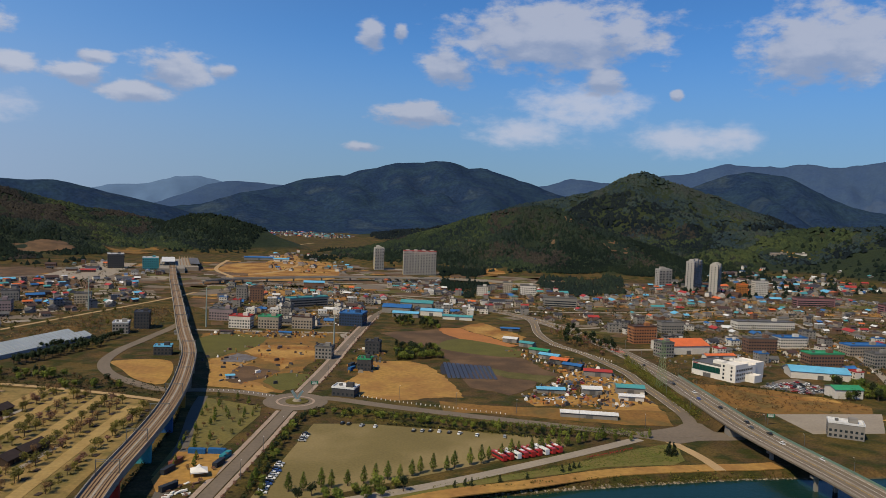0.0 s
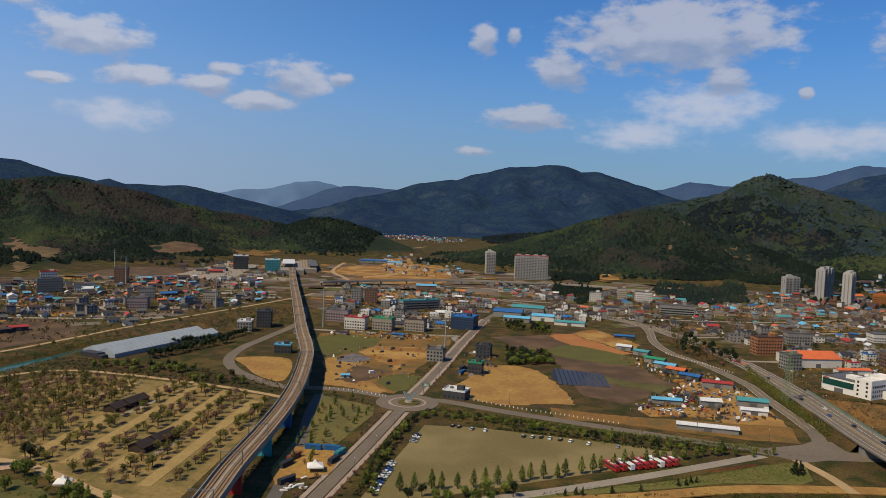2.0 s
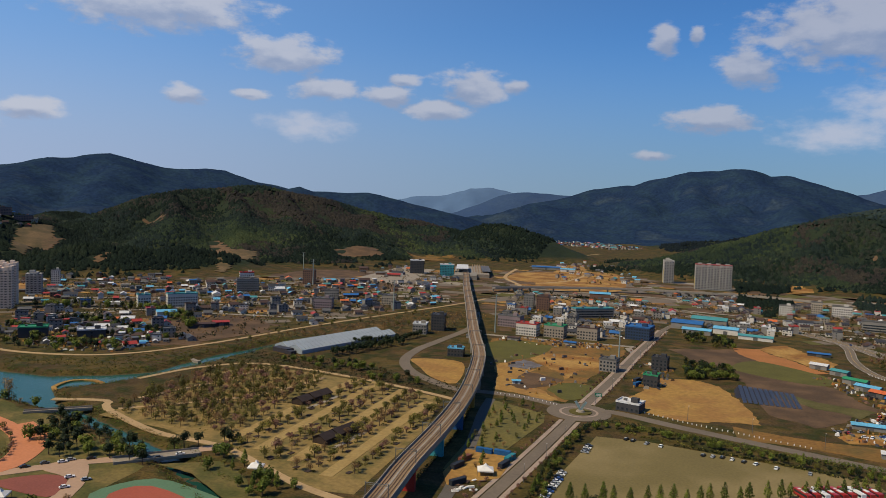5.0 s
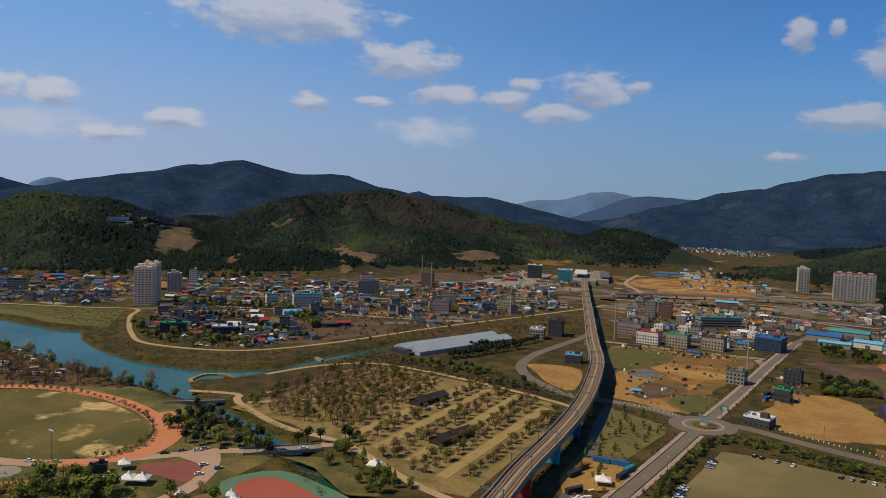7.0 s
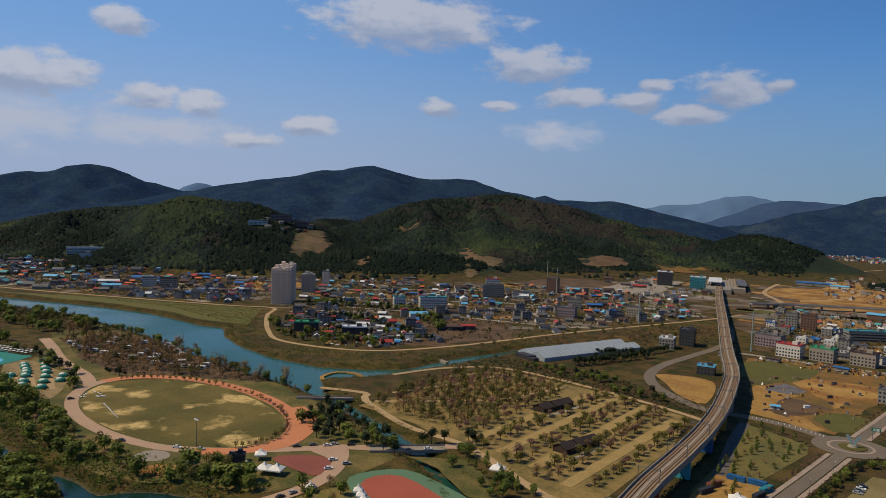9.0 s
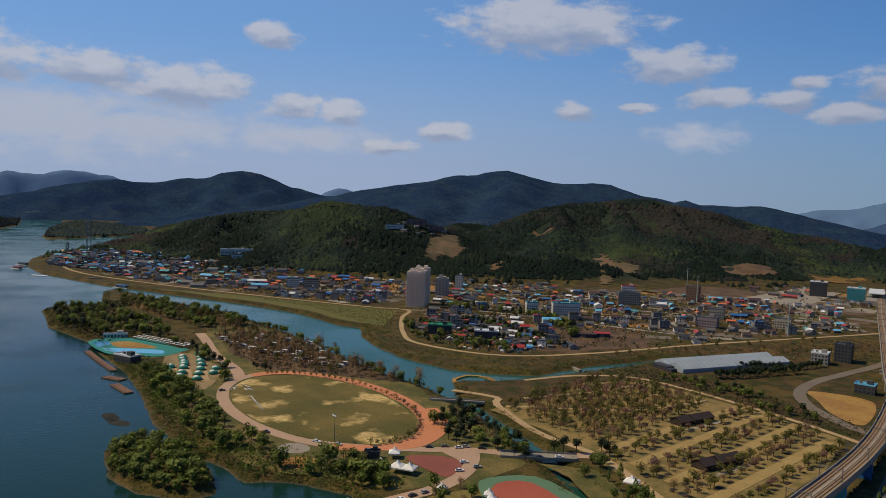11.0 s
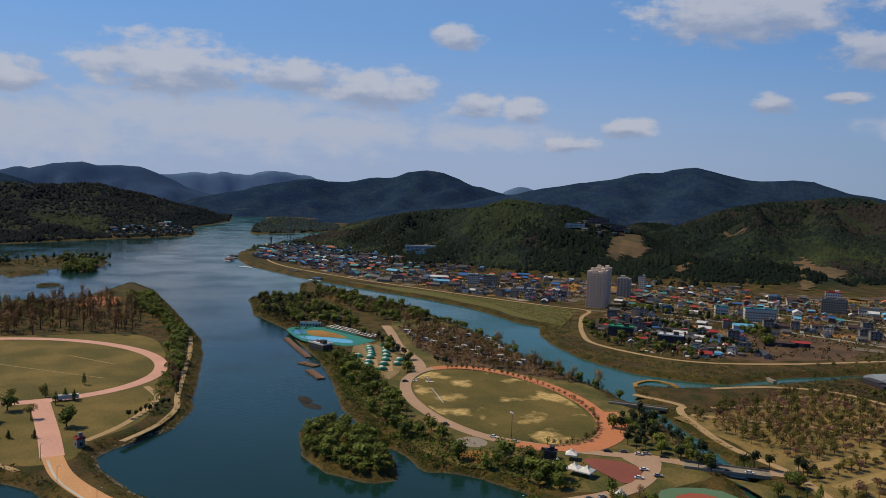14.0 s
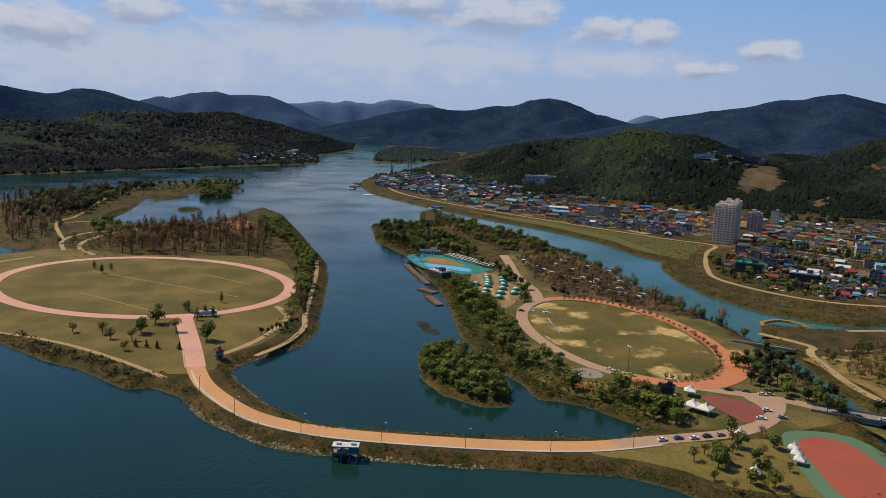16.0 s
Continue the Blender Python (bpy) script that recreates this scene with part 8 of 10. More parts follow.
NEAR_KINDS = [(FAR_PINE, "dark pine stands", 1.25), (FOREST, "mixed spring woodland", 0.9), (FRESH, "fresh green woodland", 0.85), (BARE_WOOD, "bare brown woodland", 0.85)]
HIGH_KINDS = [(HAZED_SHADED_PINE, "dark pine stands", 1.1), (HAZED_SLOPE_WOODS, "haze-tinted green woodland", 0.8), (FRESH, "fresh green woodland", 0.8), (HAZED_SLOPE_WOODS, "mixed haze-tinted woodland", 0.8)]
for seed, area, count in ((1, (-1950, -850, 350, 1500), 42000), (2, (-1750, -450, 1150, 2300), 48000), (3, (-250, 700, 1450, 2200), 26000)):
    grow_woods(hill_places(area, count, 6, 400, RIDGES, seed), 4.4, "on the hillside", NEAR_KINDS, seed)
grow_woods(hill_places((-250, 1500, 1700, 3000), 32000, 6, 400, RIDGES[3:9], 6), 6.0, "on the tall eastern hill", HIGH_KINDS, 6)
# the larger share of dark pine low down stands in for cloud shade
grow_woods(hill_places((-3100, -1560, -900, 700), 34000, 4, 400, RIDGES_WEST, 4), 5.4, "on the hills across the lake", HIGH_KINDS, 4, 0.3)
canopy_stuff("woods", np.array(scatter([(-2250, 490), (-2245, 530), (-2400, 790), (-2700, 900), (-3400, 860), (-3138, 750), (-2740, 615), (-2400, 525)], 1500, 5.0, random.Random(31))), 6.0, 1.2, HAZED_SLOPE_WOODS, "low wooded cape up the lake, tinted by painted haze")
# woods that come down to the far shores, and groves on the cape
BANK = np.concatenate([shore_places(-2000, -1560, -500, 70, 6.0, 70.0, 5000, 51), shore_places(-3500, -2260, 240, 720, 6.0, 90.0, 9000, 52)])
canopy_stuff("woods", BANK[BANK[:, 0] * 0.22 + BANK[:, 1] < 5], 5.4, 1.2, HAZED_SHADED_PINE, "woods along the far shore, darkened with painted haze and shade")
canopy_stuff("woods", np.array(scatter([(-1850, 490), (-1745, 420), (-1680, 365), (-1590, 335), (-1640, 370), (-1800, 480), (-1930, 620), (-1960, 650)], 110, 6.0, random.Random(53))), 4.4, 1.3, FRESH, "young green trees along the tip of the cape")
FOOT = [hill_places(area, count, 0.5, 9, RIDGES, seed) for area, count, seed in (((-1950, -850, 450, 1500), 9000, 11), ((-1700, -450, 1250, 2200), 6000, 12), ((-300, 1500, 1450, 2300), 9000, 13))]
canopy_stuff("woods", np.concatenate([f[NPR.uniform(size=len(f)) < np.clip(0.55 + 1.6 * fractal(f[:, 0], f[:, 1], 90.0, 3), 0, 1)] for f in FOOT]), 4.4, 1.4, FAR_PINE, "dark groves along the foot of the hills")
for grove, seed in zip(GROVES, (21, 22)):
    canopy_stuff("pine_wood", np.array(scatter(grove, 420, 4.5, random.Random(seed), keep=lambda x, y: float(fractal(np.array([x]), np.array([y]), 70.0, 3)[0]) > -0.12)), 4.6, 1.5, FAR_PINE if seed == 21 else FOREST, "dark wooded knoll beside the town")
canopy_stuff("pine_wood", np.array(scatter(EAST_EDGE, 420, 6.0, random.Random(23))), 4.6, 1.4, FAR_PINE, "dark groves at the eastern edge of town")
plant_stands()
PINE_EDGE = scatter([(-1080, 860), (-1000, 930), (-900, 1010), (-820, 1100), (-880, 1190), (-1000, 1130), (-1130, 1010)], 700, 4.0, random.Random(3))
canopy_stuff("pine_wood", np.array(PINE_EDGE), 4.2, 1.6, FAR_PINE, "dark pine wood at the foot of the hill")
PINE_EDGE = scatter([(-1330, 760), (-1180, 830), (-1120, 900), (-1250, 960), (-1420, 900)], 600, 4.5, random.Random(4))
canopy_stuff("pine_wood", np.array(PINE_EDGE), 4.2, 1.6, FAR_PINE, "dark pine wood below the river hill")
PINE_EDGE = scatter([(-30, 1480), (80, 1450), (150, 1560), (280, 1620), (350, 1500), (430, 1560), (400, 1750), (100, 1800), (-40, 1720)], 900, 5.0, random.Random(5))
canopy_stuff("pine_wood", np.array(PINE_EDGE), 4.8, 1.2, FOREST, "wooded foot of the eastern hill")

# weeds, bushes and garden trees among the houses
TOWN_GREEN = []
for poly, count, turn, more in ZONES:
    TOWN_GREEN += scatter(poly, (count + more) * 4, 3.5, random.Random(8), keep=lambda x, y: all((x - a) ** 2 + (y - b) ** 2 > 64 for a, b in HOUSE_AT))
shrub_stuff("garden_bushes", TOWN_GREEN[::2], 2.5, 4.6, 14, 0.85, HEDGE_LEAF, "dark garden bushes among the houses")
shrub_stuff("garden_bushes", TOWN_GREEN[1::2], 2.0, 3.2, 9, 0.85, TWIG, "bare brown garden bushes among the houses")


BANK = shore_places(-1100, -190, -140, 640, 0.3, 8.0, 170000, 9)
third = len(BANK) // 3
shrub_stuff("reeds", BANK[:third], 1.5, 1.3, 8, 0.45, OLIVE_LEAF, "dry reeds and weeds along the shore", slim=0.45)
shrub_stuff("reeds", BANK[third:2 * third], 1.5, 1.2, 8, 0.45, GREEN_LEAF, "green bushes along the shore", slim=0.5)
shrub_stuff("reeds", BANK[2 * third:], 1.4, 1.2, 8, 0.45, TWIG, "brown dry grass along the shore", slim=0.35)
# stone facing at the water's edge
RIPRAP = surface("grey_tan_stone", (0.27, 0.22, 0.16), 0.95, var=0.35, coarse=0.2, fine=1.5, per_piece=True)
canopy_stuff("riprap", shore_places(-470, -262, -10, 104, -1.0, 1.4, 20000, 61), 0.55, 0.7, RIPRAP, "tan stone facing along the causeway", "stones", -3.6)
canopy_stuff("riprap", shore_places(-20, 200, 320, 410, -1.0, 1.2, 9000, 62), 0.7, 0.7, RIPRAP, "tan stones along the river bank", "stones", -3.6)
BANK_E = shore_places(-200, 190, 250, 410, 0.5, 6.0, 9000, 10)
shrub_stuff("reeds", BANK_E, 1.3, 1.2, 8, 0.45, OLIVE_LEAF, "dry brown weeds along the river")
WEEDS = [(x, y) for x, y in scatter([(-740, 545), (-612, 450), (-556, 425), (-478, 452), (-440, 520), (-410, 640), (-400, 560), (-425, 440), (-520, 405), (-600, 425), (-680, 460), (-800, 470), (-930, 440), (-1060, 370)], 900, 3.0, random.Random(6))]
shrub_stuff("weeds", WEEDS, 1.8, 0.9, 8, 0.55, OLIVE_LEAF, "rough weeds between levee and river")
WEEDS = scatter([(-420, 560), (-392, 700), (-345, 880), (-270, 860), (-285, 700), (-390, 620)], 500, 3.5, random.Random(7))
shrub_stuff("weeds", WEEDS, 2.0, 1.8, 10, 0.6, TWIG, "brown scrub below the levee road")
WEEDS = scatter([(-355, 500), (-250, 500), (-190, 490), (-165, 500), (-200, 520), (-300, 545), (-390, 545), (-392, 480)], 330, 3.0, random.Random(12))
shrub_stuff("weeds", WEEDS, 2.0, 1.6, 12, 0.5, HEDGE_LEAF, "dark evergreen shrubs beside the camping ground")
WEEDS = scatter([(-560, 185), (-470, 165), (-350, 162), (-290, 195), (-275, 215), (-300, 236), (-345, 200), (-400, 182), (-455, 186), (-540, 222)], 320, 3.0, random.Random(13))
shrub_stuff("weeds", WEEDS, 1.9, 1.3, 12, 0.5, GREEN_LEAF, "green bushes on the island shore")
WEEDS = scatter([(-690, 295), (-590, 270), (-530, 270), (-440, 338), (-640, 352)], 460, 2.4, random.Random(14), keep=lambda x, y: not oval_hit(x, y, OVAL_R, 14))
shrub_stuff("weeds", WEEDS, 1.7, 1.3, 12, 0.5, HEDGE_LEAF, "dark bushes between the caravans")
WEEDS = scatter([(-830, 85), (-900, 60), (-900, -60), (-790, -130), (-735, -120), (-750, 0), (-700, 80)], 340, 3.0, random.Random(15))
shrub_stuff("weeds", WEEDS, 1.9, 1.5, 10, 0.55, TWIG, "brown undergrowth beneath the redwoods")

shrub_stuff("weeds", scatter(WOOD_W, 420, 2.5, random.Random(81)), 1.8, 0.7, 10, 0.42, OLIVE_LEAF, "low weeds under the camping trees", slim=0.5)
shrub_stuff("weeds", scatter([(-45, 324), (3, 353), (65, 387), (117, 421), (136, 428), (132, 400), (93, 390), (35, 366), (3, 350)], 380, 1.4, random.Random(82)), 1.0, 0.5, 10, 0.34, GREEN_LEAF, "rough grass tufts on the bank", slim=0.45)
shrub_stuff("weeds", shrub_rows * 2, 1.6, 0.6, 12, 0.4, OLIVE_LEAF, "low weeds along the camping tree rows")
COAST = shore_places(-620, -280, 140, 215, 2.0, 26.0, 2600, 16)
shrub_stuff("weeds", COAST, 2.2, 2.6, 12, 0.6, GREEN_LEAF, "thick green willow scrub along the island")
COAST = shore_places(-960, -440, 40, 110, 13.0, 24.0, 2600, 17)
shrub_stuff("weeds", COAST, 2.2, 2.4, 10, 0.6, GREEN_LEAF, "thick green scrub along the eastern shore")
COAST = shore_places(-600, -350, -160, -10, 3.0, 13.0, 4200, 19)
COAST = COAST[fractal(COAST[:, 0], COAST[:, 1], 40.0, 3) > -0.12]
shrub_stuff("weeds", COAST, 2.0, 2.0, 11, 0.55, HEDGE_LEAF, "dark green willow scrub below the causeway path")
COAST = shore_places(-950, -700, 180, 365, 2.0, 40.0, 2600, 18)
shrub_stuff("weeds", COAST, 2.2, 2.4, 10, 0.6, HEDGE_LEAF, "dark scrub on the island tip")

# ---- vehicles ----
TYRE = surface("tyre_rubber", (0.02, 0.02, 0.02), 0.8, var=0.1)
CAR_PAINT = {"white": (0.75, 0.75, 0.74), "silver": (0.4, 0.41, 0.42), "black": (0.02, 0.02, 0.022), "blue": (0.03, 0.08, 0.3), "red": (0.45, 0.03, 0.03), "grey": (0.14, 0.145, 0.15)}
PAINT_M = {k: surface("car_paint_" + k, v, 0.3, spec=0.5, var=0.05, relief=0) for k, v in CAR_PAINT.items()}
CAR_FIRST = {}


def prism(bm, profile, half):
    a = [bm.verts.new((x, -half, z)) for x, z in profile]
    b = [bm.verts.new((x, half, z)) for x, z in profile]
    n = len(profile)
    for i in range(n):
        bm.faces.new((a[i], a[(i + 1) % n], b[(i + 1) % n], b[i]))
    bm.faces.new(a)
    bm.faces.new(b[::-1])
    bmesh.ops.recalc_face_normals(bm, faces=bm.faces)


def wheels(ob, xs, half, r):
    for x in xs:
        for s in (-1, 1):
            bm = bmesh.new()
            tube(bm, (x, s * half - 0.11, r), (x, s * half + 0.11, r), r, r, 10)
            part("wheel", bm, TYRE, ob)


def car(x, y, turn, colour, z=0.2):
    m = pose(x, y, z, 0, 0, turn)
    if colour in CAR_FIRST:
        return copy_thing(CAR_FIRST[colour], m)
    ob = thing("car", m, "%s saloon car with dark windows" % colour, "car", "cars")
    bm = bmesh.new()
    prism(bm, [(-2.2, 0.35), (2.2, 0.35), (2.25, 0.75), (1.2, 0.92), (-1.6, 0.98), (-2.2, 0.9)], 0.88)
    body = part("body", bm, PAINT_M[colour], ob)
    bm = bmesh.new()
    prism(bm, [(-1.75, 0.95), (1.15, 0.9), (0.45, 1.42), (-1.1, 1.44)], 0.74)
    part("window", bm, WINDOW, ob)
    bm = bmesh.new()
    prism(bm, [(-1.12, 1.42), (0.46, 1.4), (0.4, 1.5), (-1.05, 1.52)], 0.74)
    part("roof", bm, PAINT_M[colour], ob)
    wheels(ob, (-1.4, 1.4), 0.8, 0.33)
    CAR_FIRST[colour] = ob
    return ob


def bus(x, y, turn, colour):
    m = pose(x, y, 0.12, 0, 0, turn)
    if ("bus", colour) in CAR_FIRST:
        return copy_thing(CAR_FIRST["bus", colour], m)
    ob = thing("coach", m, "%s touring coach parked in a row" % colour, "bus", "coaches")
    bm = bmesh.new()
    prism(bm, [(-5.6, 0.4), (5.6, 0.4), (5.7, 1.6), (5.4, 3.3), (-5.6, 3.3)], 1.25)
    part("body", bm, PAINT_M["red" if colour == "red" else "white"], ob)
    for s in (-1, 1):
        part("side_window", boxes((0, s * 1.26, 1.7, 10.2, 0.06, 1.0)), WINDOW, ob)
    part("roof_unit", boxes((-1, 0, 3.3, 3.2, 1.7, 0.28), (2.6, 0, 3.3, 1.2, 1.2, 0.2)), PAINT_M["white"], ob)
    part("windscreen", boxes((5.58, 0, 1.6, 0.2, 2.2, 1.4)), WINDOW, ob)
    wheels(ob, (-3.4, 3.8), 1.1, 0.5)
    CAR_FIRST["bus", colour] = ob
    return ob


for i, (x, y) in enumerate([(34, 393), (38, 395.5), (42, 397.5), (46, 399.5), (50, 401.5), (54, 404), (58, 406), (62, 408), (66, 410.5)]):
    bus(x, y, 122, "white" if i in (2, 6) else "red")
LOT = [(-56, 444, "black"), (-52, 443, "black"), (-44, 441, "silver"), (-36, 440, "white"), (-13, 435, "black"), (-8, 435, "silver"), (-3, 436, "black"), (2, 435, "white"), (8, 434, "black"), (14, 433, "white"), (24, 431, "white"), (40, 430, "silver")]
for x, y, c in LOT:
    car(x, y, 75 + RNG.uniform(-8, 8), c, 0.1)
for i, y in enumerate(np.linspace(334, 372, 12)):
    car(-77.5 + RNG.uniform(-0.6, 0.6), y, RNG.uniform(-6, 6), ["white", "silver", "white", "blue", "black"][i % 5], 0.1)
for i, y in enumerate((409, 413, 417, 421)):
    car(-73.5, y, RNG.uniform(-6, 6), ["silver", "grey", "white", "black"][i], 0.1)
for x, y, a, c in [(-386, 197, 20, "black"), (-356, 212, 35, "white"), (-345, 219, 35, "silver"), (-314, 258, 55, "black"), (-310, 266, 55, "grey"), (-304, 271, 55, "white"), (-303, 275, 55, "silver"), (-296, 281, 50, "black"), (-285, 258, 60, "white"), (-277, 248, 60, "white"), (-276, 259, 60, "silver"),
                   (-266, 187, 90, "white"), (-266, 195, 90, "blue"), (-264.5, 202, 90, "white"), (-265, 209, 90, "black"), (-265, 216, 95, "silver"), (-262, 306, 50, "white"), (-268, 297, 50, "black"), (-252, 326, 50, "black"), (-486, 214, 70, "black")]:
    car(x, y, a, c, 0.22)
for i, (x, y, z) in enumerate([(179, 566, 3.1), (186, 540, 3.9), (182, 519, 4.6), (188, 494, 5.4), (191, 458, 6.3), (189, 446, 6.5), (195, 434, 6.7), (194, 416, 6.8), (204, 390, 7.0), (162, 700, 0.6), (170, 680, 0.9), (140, 800, 0.4), (112, 885, 0.4), (176, 640, 1.6)]):
    car(x, y, 92 if y > 470 else 97, ["black", "white", "blue", "black", "black", "grey", "black", "white", "white", "silver"][i % 10], z)
for x, y in scatter([(255, 582), (262, 596), (296, 600), (300, 574), (280, 562)], 36, 3.6, random.Random(20)):
    car(x, y, 150 + RNG.choice([0, 90]), RNG.choice(["white", "silver", "black", "grey", "red"]), 0.1)
for x, y in scatter([(100, 560), (150, 575), (140, 605), (100, 600), (60, 520), (110, 515)], 26, 4.0, random.Random(21), keep=lambda x, y: all((x - a) ** 2 + (y - b) ** 2 > r * r for a, b, r in BIG)):
    car(x, y, RNG.uniform(0, 360), RNG.choice(["white", "silver", "blue", "grey", "red"]), 0.1)
for x, y in scatter([(200, 690), (260, 660), (300, 700), (420, 640), (440, 720), (330, 780), (220, 800)], 40, 5.0, random.Random(22), keep=lambda x, y: all((x - a) ** 2 + (y - b) ** 2 > r * r for a, b, r in BIG)):
    car(x, y, RNG.uniform(0, 360), RNG.choice(["white", "silver", "black", "grey"]), 0.15)

lot_rows = [(256 + 4.2 * i + 7.0 * j, 577 + 3.2 * i - 5.2 * j) for i in range(9) for j in range(5)]
for x, y in lot_rows:
    if in_poly(x, y, [(249, 582), (281, 612), (297, 618), (306, 582), (299, 570), (276, 563)]) and RNG.random() < 0.85:
        car(x, y, 127 + RNG.uniform(-4, 4), RNG.choice(["white", "silver", "black", "grey", "white", "red"]), 0.2)

# ---- camping: huts, tents, caravans, pods ----
DARK_TIMBER = surface("dark_timber", (0.05, 0.032, 0.022), 0.85, var=0.3, coarse=0.3, fine=2.0)
HUT_ROOF = surface("dark_shingles", (0.045, 0.03, 0.025), 0.8, var=0.3, coarse=0.3, fine=2.0)
for cx, cy in ((-261, 430), (-208, 369)):
    for k, (dy, w) in enumerate(((-10, 10), (1, 7), (10, 9.5))):
        ob = thing("washhouse", pose(cx + 1.5 * k, cy + dy, 0, 0, 0, 82), "dark timber washhouse with a dark pitched roof", "hut", "camping washhouses")
        bm = boxes((0, 0, -0.2, w, 9, 3.4))
        for x0 in (-w / 2, w / 2):
            bm.faces.new([bm.verts.new((x0, y0, z)) for y0, z in ((-4.5, 3.2), (4.5, 3.2), (0, 5.4))])
        part("wall", bm, DARK_TIMBER, ob)
        bm = bmesh.new()
        gable(bm, w, 9, 3.2, 2.2, 0.7, 0.25)
        part("roof", bm, HUT_ROOF, ob)
        part("doorway", boxes((0, -4.55, 0, 1.4, 0.2, 2.1)), WINDOW, ob)
    field("terrace", [(cx + 8, cy - 18), (cx + 11, cy - 18), (cx + 13, cy + 18), (cx + 10, cy + 18)], CONCRETE, "pale concrete terrace beside the washhouse", 0.16, False)
CANVAS = surface("white_canvas", (0.72, 0.7, 0.66), 0.8, var=0.06, relief=0.05)


def marquee(x, y, turn, w, d, label, peaks=1, h=3.0):
    ob = thing("marquee", pose(x, y, 0.1, 0, 0, turn), label, "tent", "white marquees")
    for k in range(peaks):
        bm, cx = bmesh.new(), -w / 2 + (k + 0.5) * w / peaks
        n, base, mid = 4, [], []
        for sx, sy in ((-1, -1), (1, -1), (1, 1), (-1, 1)):
            base.append(bm.verts.new((cx + sx * w / peaks / 2, sy * d / 2, h)))
            mid.append(bm.verts.new((cx + sx * w / peaks / 6, sy * d / 6, h + 1.3)))
        top = bm.verts.new((cx, 0, h + 3.0))
        for i in range(4):
            bm.faces.new((base[i], base[(i + 1) % 4], mid[(i + 1) % 4], mid[i]))
            bm.faces.new((mid[i], mid[(i + 1) % 4], top))
        for i in range(4):
            a, b = base[i].co, base[(i + 1) % 4].co
            v = [bm.verts.new(p) for p in (a, b, (b.x, b.y, h - 0.6), (a.x, a.y, h - 0.6))]
            bm.faces.new(v)
        part("canopy", bm, CANVAS, ob)
    for sx in (-1, 1):
        for sy in (-1, 1):
            bm = bmesh.new()
            tube(bm, (sx * w / 2, sy * d / 2, 0), (sx * w / 2, sy * d / 2, h), 0.07, 0.07)
            part("pole", bm, mast_steel, ob)
    return ob


marquee(-292, 224, 30, 13, 7.5, "long white peaked marquee beside the plaza", 2)
marquee(-303, 218, 30, 6, 6, "small white peaked marquee beside a long one")
marquee(-312, 233, 50, 6, 6, "small white peaked marquee by the road")
marquee(-214, 304, 20, 7, 7, "white peaked tent on the canal bank")
marquee(-112, 352, 20, 8, 7, "white peaked tent in the building yard")
for x, y in ((-261, 223), (-228, 204), (-243, 236), (-238, 233), (-233, 230)):
    marquee(x, y, 40, 4.5, 4.5, "small white peaked sunshade tent", 1, 2.4)
POD_GREEN = surface("pod_green", (0.06, 0.33, 0.22), 0.5, var=0.12)
field("sand", SANDY, surface("pale_tan_ground", (0.36, 0.25, 0.12), 0.95, var=0.3, coarse=0.1, fine=0.6, second=(0.2, 0.15, 0.06)), "tan sandy ground round the camping pods", 0.05)
POD_ROWS = [[(-552, 199), (-562, 204), (-572, 210)], [(-538, 205), (-549, 210), (-564, 217), (-573, 221), (-581, 224), (-591, 227), (-600, 230)], [(-525, 212), (-539, 219), (-553, 226), (-566, 232), (-578, 236), (-590, 241), (-606, 246)], [(-536, 229), (-548, 236)]]
first_pod = None
for row in POD_ROWS:
    road("path", [(row[0][0] + 6, row[0][1] + 4), (row[-1][0] - 6, row[-1][1] + 4)], 5.0, PALE_PATH, "tan earth lane between camping pods", "path", 0.1)
    for x, y in row:
        m = pose(x, y, 0.05, 0, 0, 70 + RNG.uniform(-10, 10))
        if first_pod:
            copy_thing(first_pod, m)
            continue
        first_pod = thing("camping_pod", m, "rounded camping pod with a green and white cover", "tent", "camping pods")
        bm = bmesh.new()
        bmesh.ops.create_uvsphere(bm, u_segments=14, v_segments=8, radius=1.0, matrix=pose(0, 0, 1.1) @ Matrix.Diagonal((3.6, 2.5, 2.0, 1)))
        part("cover", bm, POD_GREEN, first_pod)
        bm = bmesh.new()
        bmesh.ops.create_uvsphere(bm, u_segments=12, v_segments=6, radius=1.0, matrix=pose(-0.6, 0, 2.0) @ Matrix.Diagonal((2.3, 1.8, 1.4, 1)))
        part("top_panel", bm, CANVAS, first_pod, "white top panel")
        part("deck", boxes((3.2, 0, 0, 2.4, 4.2, 0.35)), DARK_TIMBER, first_pod)
first_caravan = None
